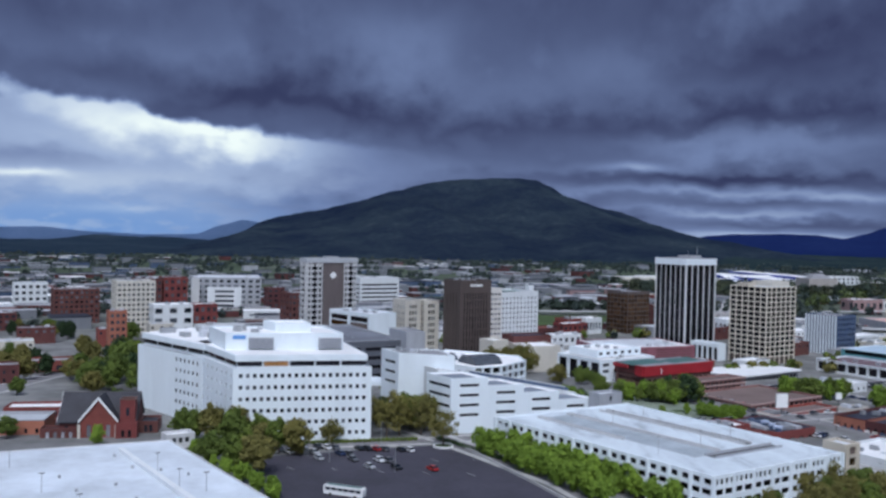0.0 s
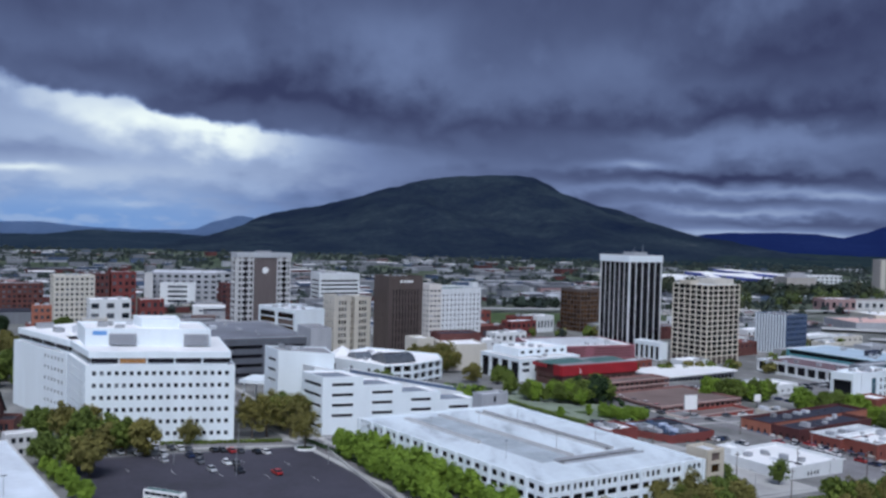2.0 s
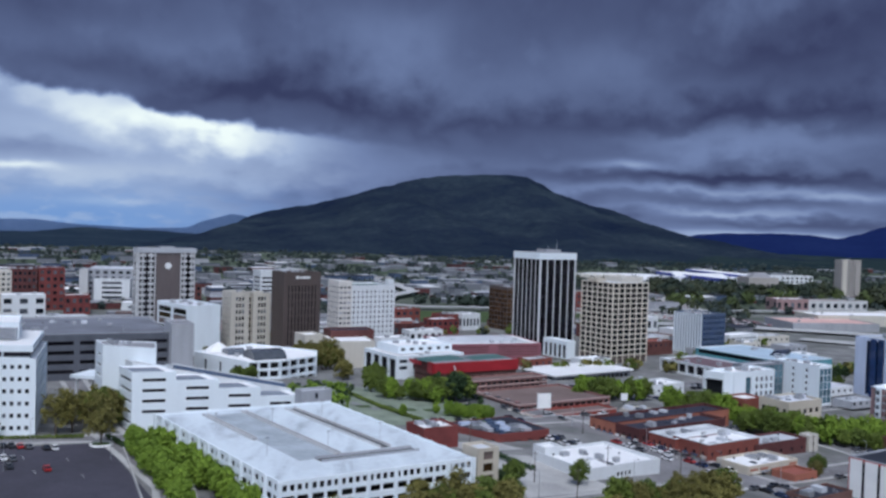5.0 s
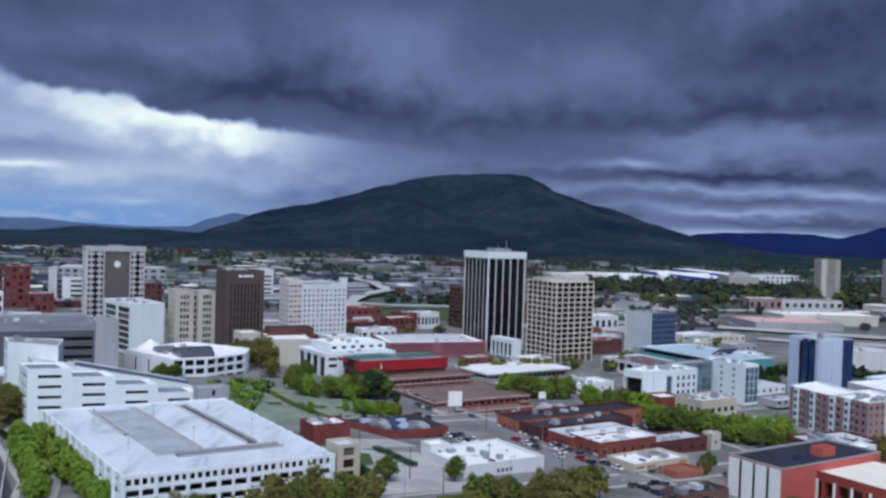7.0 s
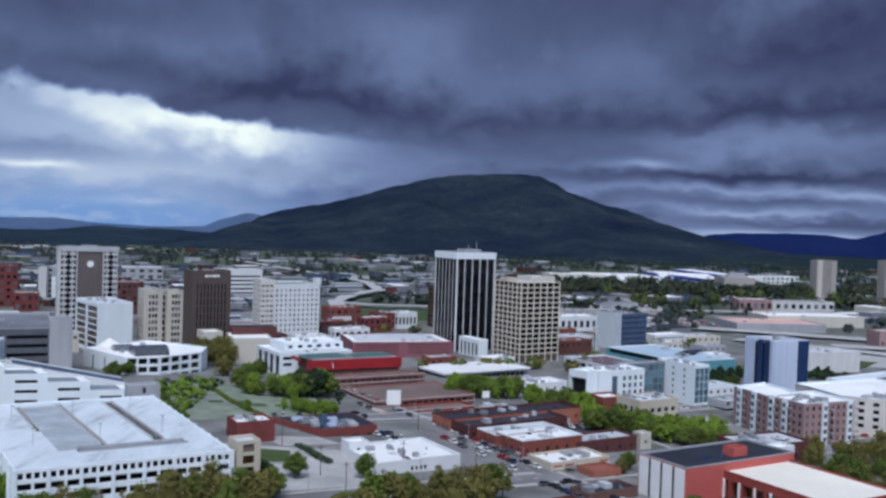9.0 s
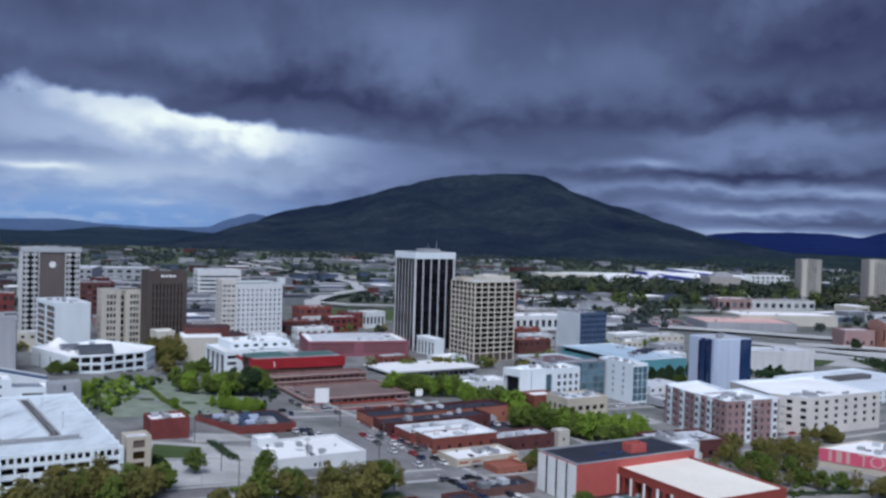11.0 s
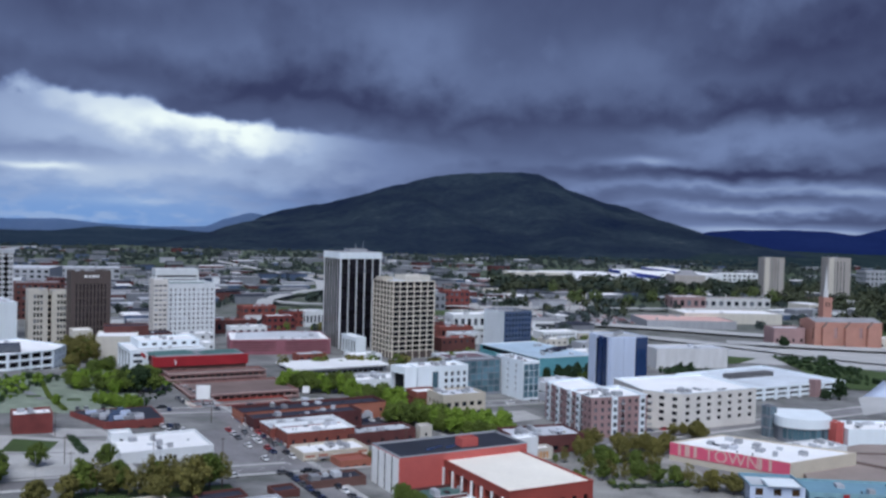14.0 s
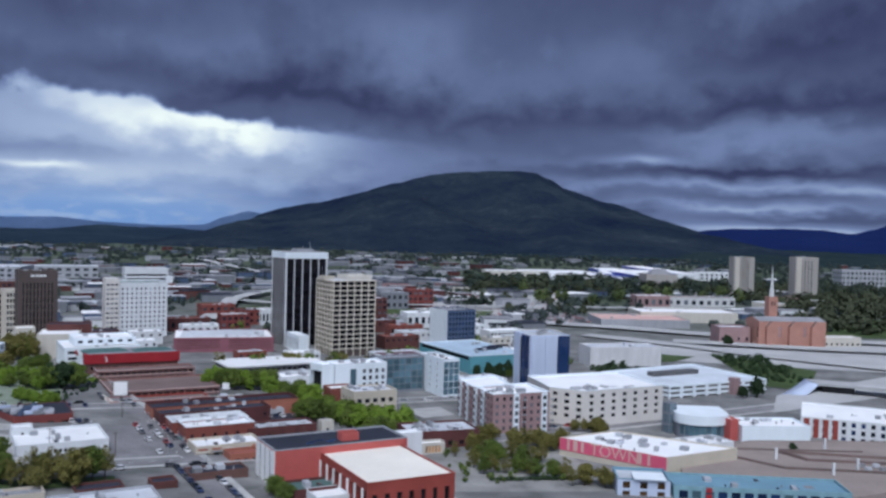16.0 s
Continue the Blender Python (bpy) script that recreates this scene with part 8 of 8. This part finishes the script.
# cars and paving in the back lots
for pts, mat, text in (([(160, 352), (182, 362), (172, 370), (150, 366)], PAVE, "pale yard beside the brick store"), ([(236, 500), (300, 530), (284, 556), (222, 528)], ROADM, "grey parking yard by the pavilion"), ([(258, 400), (300, 418), (282, 446), (244, 428)], ASPHALT, "dark asphalt yard behind the shops"), ([(316, 520), (372, 548), (352, 580), (300, 556)], ROADM, "grey service yard by the halls"), ([(360, 470), (368, 452), (352, 440), (340, 458)], PAVE, "pale paved yard by the flats")):
    sheet("car_park", pts, mat, 0.06, text)
for (a, b, n, rows, gap) in (((198, 372), (206, 377), 3, 2, 9), ((148, 402), (190, 414), 12, 1, 9), ((250, 408), (290, 426), 13, 2, 10), ((232, 508), (286, 534), 16, 2, 9), ((306, 534), (352, 556), 13, 2, 9), ((430, 548), (462, 562), 9, 2, 8), ((330, 600), (360, 612), 8, 2, 8)):
    a, b = Vector(a), Vector(b)
    d = (b - a).normalized()
    for row in range(rows):
        for k in range(n):
            if rc.random() < 0.72:
                p = a + (b - a) * ((k + 0.5) / n) + Vector((-d.y, d.x)) * gap * row
                car(rc.choice(words), p.x, p.y, math.degrees(math.atan2(d.y, d.x)) + 90, wheels=a.y < 380)


# far car parks by the highway, too many and too small to count
def car_mix():
    m, nt, p = blank("mixed_car_paint")
    isl = nt.nodes.new("ShaderNodeNewGeometry").outputs["Random Per Island"]
    c = ramp_node(nt, isl, [(0.1, (0.02, 0.02, 0.025)), (0.35, (0.1, 0.1, 0.11)), (0.55, (0.4, 0.41, 0.43)), (0.75, (0.72, 0.72, 0.73)), (0.92, (0.3, 0.04, 0.04))])
    nt.links.new(c, p.inputs["Base Color"])
    p.inputs["Roughness"].default_value = 0.35
    return m


far_cars = Soup()
rf = random.Random(9)
for p, q, rows, n in (((436, 880), (520, 905), 7, 26), ((250, 880), (330, 900), 3, 20), ((600, 1030), (690, 1045), 5, 24), ((-160, 760), (-110, 780), 4, 12)):
    p, q = Vector(p), Vector(q)
    d = (q - p).normalized()
    s = Vector((-d.y, d.x))
    for row in range(rows):
        for k in range(n):
            if rf.random() < 0.8:
                c = p + (q - p) * (k / n) + s * (row * 11 + rf.uniform(-0.3, 0.3))
                z = ground_z(c.x, c.y) + 0.6
                far_cars.prism([tuple(c + d * a + s * b) for a, b in ((-0.9, -2.2), (0.9, -2.2), (0.9, 2.2), (-0.9, 2.2))], z - 0.4, z + 0.4)
                far_cars.prism([tuple(c + d * a + s * b) for a, b in ((-0.75, -1.3), (0.75, -1.3), (0.7, 0.9), (-0.7, 0.9))], z + 0.4, z + 0.9)
tagged(new("far_cars", far_cars.mesh("far_cars", car_mix())), "rows of mixed cars in far car parks", "cars", kind="stuff")
for pts in ([(430, 872), (526, 900), (506, 980), (412, 955)], [(245, 872), (335, 895), (328, 930), (238, 908)], [(595, 1022), (696, 1036), (690, 1090), (588, 1075)]):
    sheet("car_park", pts, ROADM, 0.4, "grey asphalt car park by the highway")


# ---- street lamps and posts ----
def street_lamp(x, y, h=9.0, deg=0.0):
    z = ground_z(x, y)
    ob = tagged(new("street_lamp"), "slim grey street lamp on the kerb", "lamp", "street lamps")
    s = Soup()
    s.cyl(x, y, z - 0.3, z + h, 0.13, 0.07)
    pole = child("pole", s.mesh("pole", STEEL), ob)
    c = Vector((math.cos(radians(deg)), math.sin(radians(deg)))) * 0.9
    box_part("arm", pole, STEEL, (x + c.x, y + c.y, z + h), (2.0, 0.1, 0.1), radians(deg))
    box_part("lamp_head", pole, POLE, (x + 2 * c.x, y + 2 * c.y, z + h - 0.05), (0.8, 0.3, 0.14), radians(deg))


def utility_pole(x, y, h, deg):
    z = ground_z(x, y)
    ob = tagged(new("utility_pole"), "dark wooden utility pole with a crossarm", "pole", "utility poles")
    s = Soup()
    s.cyl(x, y, z - 0.3, z + h, 0.17, 0.11)
    pole = child("pole", s.mesh("pole", BARK), ob)
    arm = box_part("crossarm", pole, BARK, (x, y, z + h - 0.9), (2.6, 0.14, 0.16), radians(deg))
    for k in (-1, 0, 1):
        c = Vector((math.cos(radians(deg)), math.sin(radians(deg)))) * 1.1 * k
        s = Soup()
        s.cyl(x + c.x, y + c.y, z + h - 0.85, z + h - 0.5, 0.07, 0.05, 6)
        child("insulator", s.mesh("insulator", WHITE2), ob)


for x, y in ((178, 316), (188, 296), (232, 330), (246, 350), (206, 330), (300, 372), (352, 378), (160, 352), (212, 396), (374, 400)):
    utility_pole(x, y, 10.5, 28)
for x, y, d in ((8, 338, 90), (40, 320, 30), (12, 305, 30), (-10, 318, 30), (176, 296, 120), (212, 318, 30), (250, 340, 200), (232, 372, 200), (210, 408, 200), (268, 330, 120), (322, 372, 120), (352, 348, 200), (372, 386, 30), (400, 405, 120)):
    street_lamp(x, y, 9.0, d)
for kind, x, y, h in (("dark", -184, 543, 12), ("olive", -172, 492, 12), ("dark", -169, 514, 11), ("olive", -184, 636, 13), ("olive", -163, 582, 13), ("green", -177, 705, 14), ("green", -176, 728, 14), ("green", -175, 682, 13), ("dark", -126, 482, 12), ("dark", -127, 470, 11), ("olive", -239, 740, 11), ("dark", -234, 752, 11), ("olive", -278, 781, 10), ("dark", -274, 756, 11), ("bright", -94, 343, 7), ("green", -129, 352, 8)):
    tree(kind, x, y, h)
for kind, x, y, h in (("olive", 138, 275, 10), ("green", 144, 273, 9), ("olive", 148, 278, 11), ("olive", 154, 275, 9), ("green", 158, 280, 10), ("olive", 164, 278, 10)):
    tree(kind, x, y, h)


# ---- far car park below the warehouses ----
LOT = ((323, 935), (481, 942), (544, 1294), (357, 1248))
sheet("far_car_park", LOT, PAVE, 0.1, "pale car park below the far warehouses", step=30.0)


def far_cars(corners, rows, per_row, seed):
    """Rows of parked cars too far off to tell apart: a body and a cabin each."""
    r = random.Random(seed)
    a, b, c, d = (Vector(p) for p in corners)
    v, f = [], []
    for j in range(rows):
        for i in range(per_row):
            if r.random() < 0.4:
                continue
            s, t = (i + 0.5) / per_row, (j + 0.5) / rows
            p = (a * (1 - s) + b * s) * (1 - t) + (d * (1 - s) + c * s) * t
            z = ground_z(p.x, p.y) + 0.12
            for w, l, z0, z1 in ((1.9, 4.4, 0.2, 0.95), (1.6, 2.3, 0.95, 1.5)):
                k = len(v)
                for zz, sh in ((z0, 1.0), (z1, 0.88)):
                    v += [(p.x + sx * w * sh / 2, p.y + sy * l * sh / 2, z + zz) for sx, sy in ((-1, -1), (1, -1), (1, 1), (-1, 1))]
                f += [(k + 4, k + 5, k + 6, k + 7)] + [(k + m, k + (m + 1) % 4, k + 4 + (m + 1) % 4, k + 4 + m) for m in range(4)]
    m, nt, p = blank("far_car_paint")
    isl = nt.nodes.new("ShaderNodeNewGeometry").outputs["Random Per Island"]
    nt.links.new(ramp_node(nt, isl, [(0.0, (0.03, 0.03, 0.04)), (0.35, (0.06, 0.07, 0.1)), (0.45, (0.4, 0.41, 0.43)), (0.7, (0.75, 0.75, 0.75)), (0.9, (0.3, 0.05, 0.05))]), p.inputs["Base Color"])
    p.inputs["Roughness"].default_value = 0.35
    tagged(new("far_cars", mesh_of("far_cars", v, f, m)), "rows of parked cars in the far car park", "cars", kind="stuff")


far_cars(LOT, 9, 40, 41)
woods("river_woods", 46, spread(323, 544, 935, 1294), 9, 42, "olive trees dotted about the far car park", WOODSO)
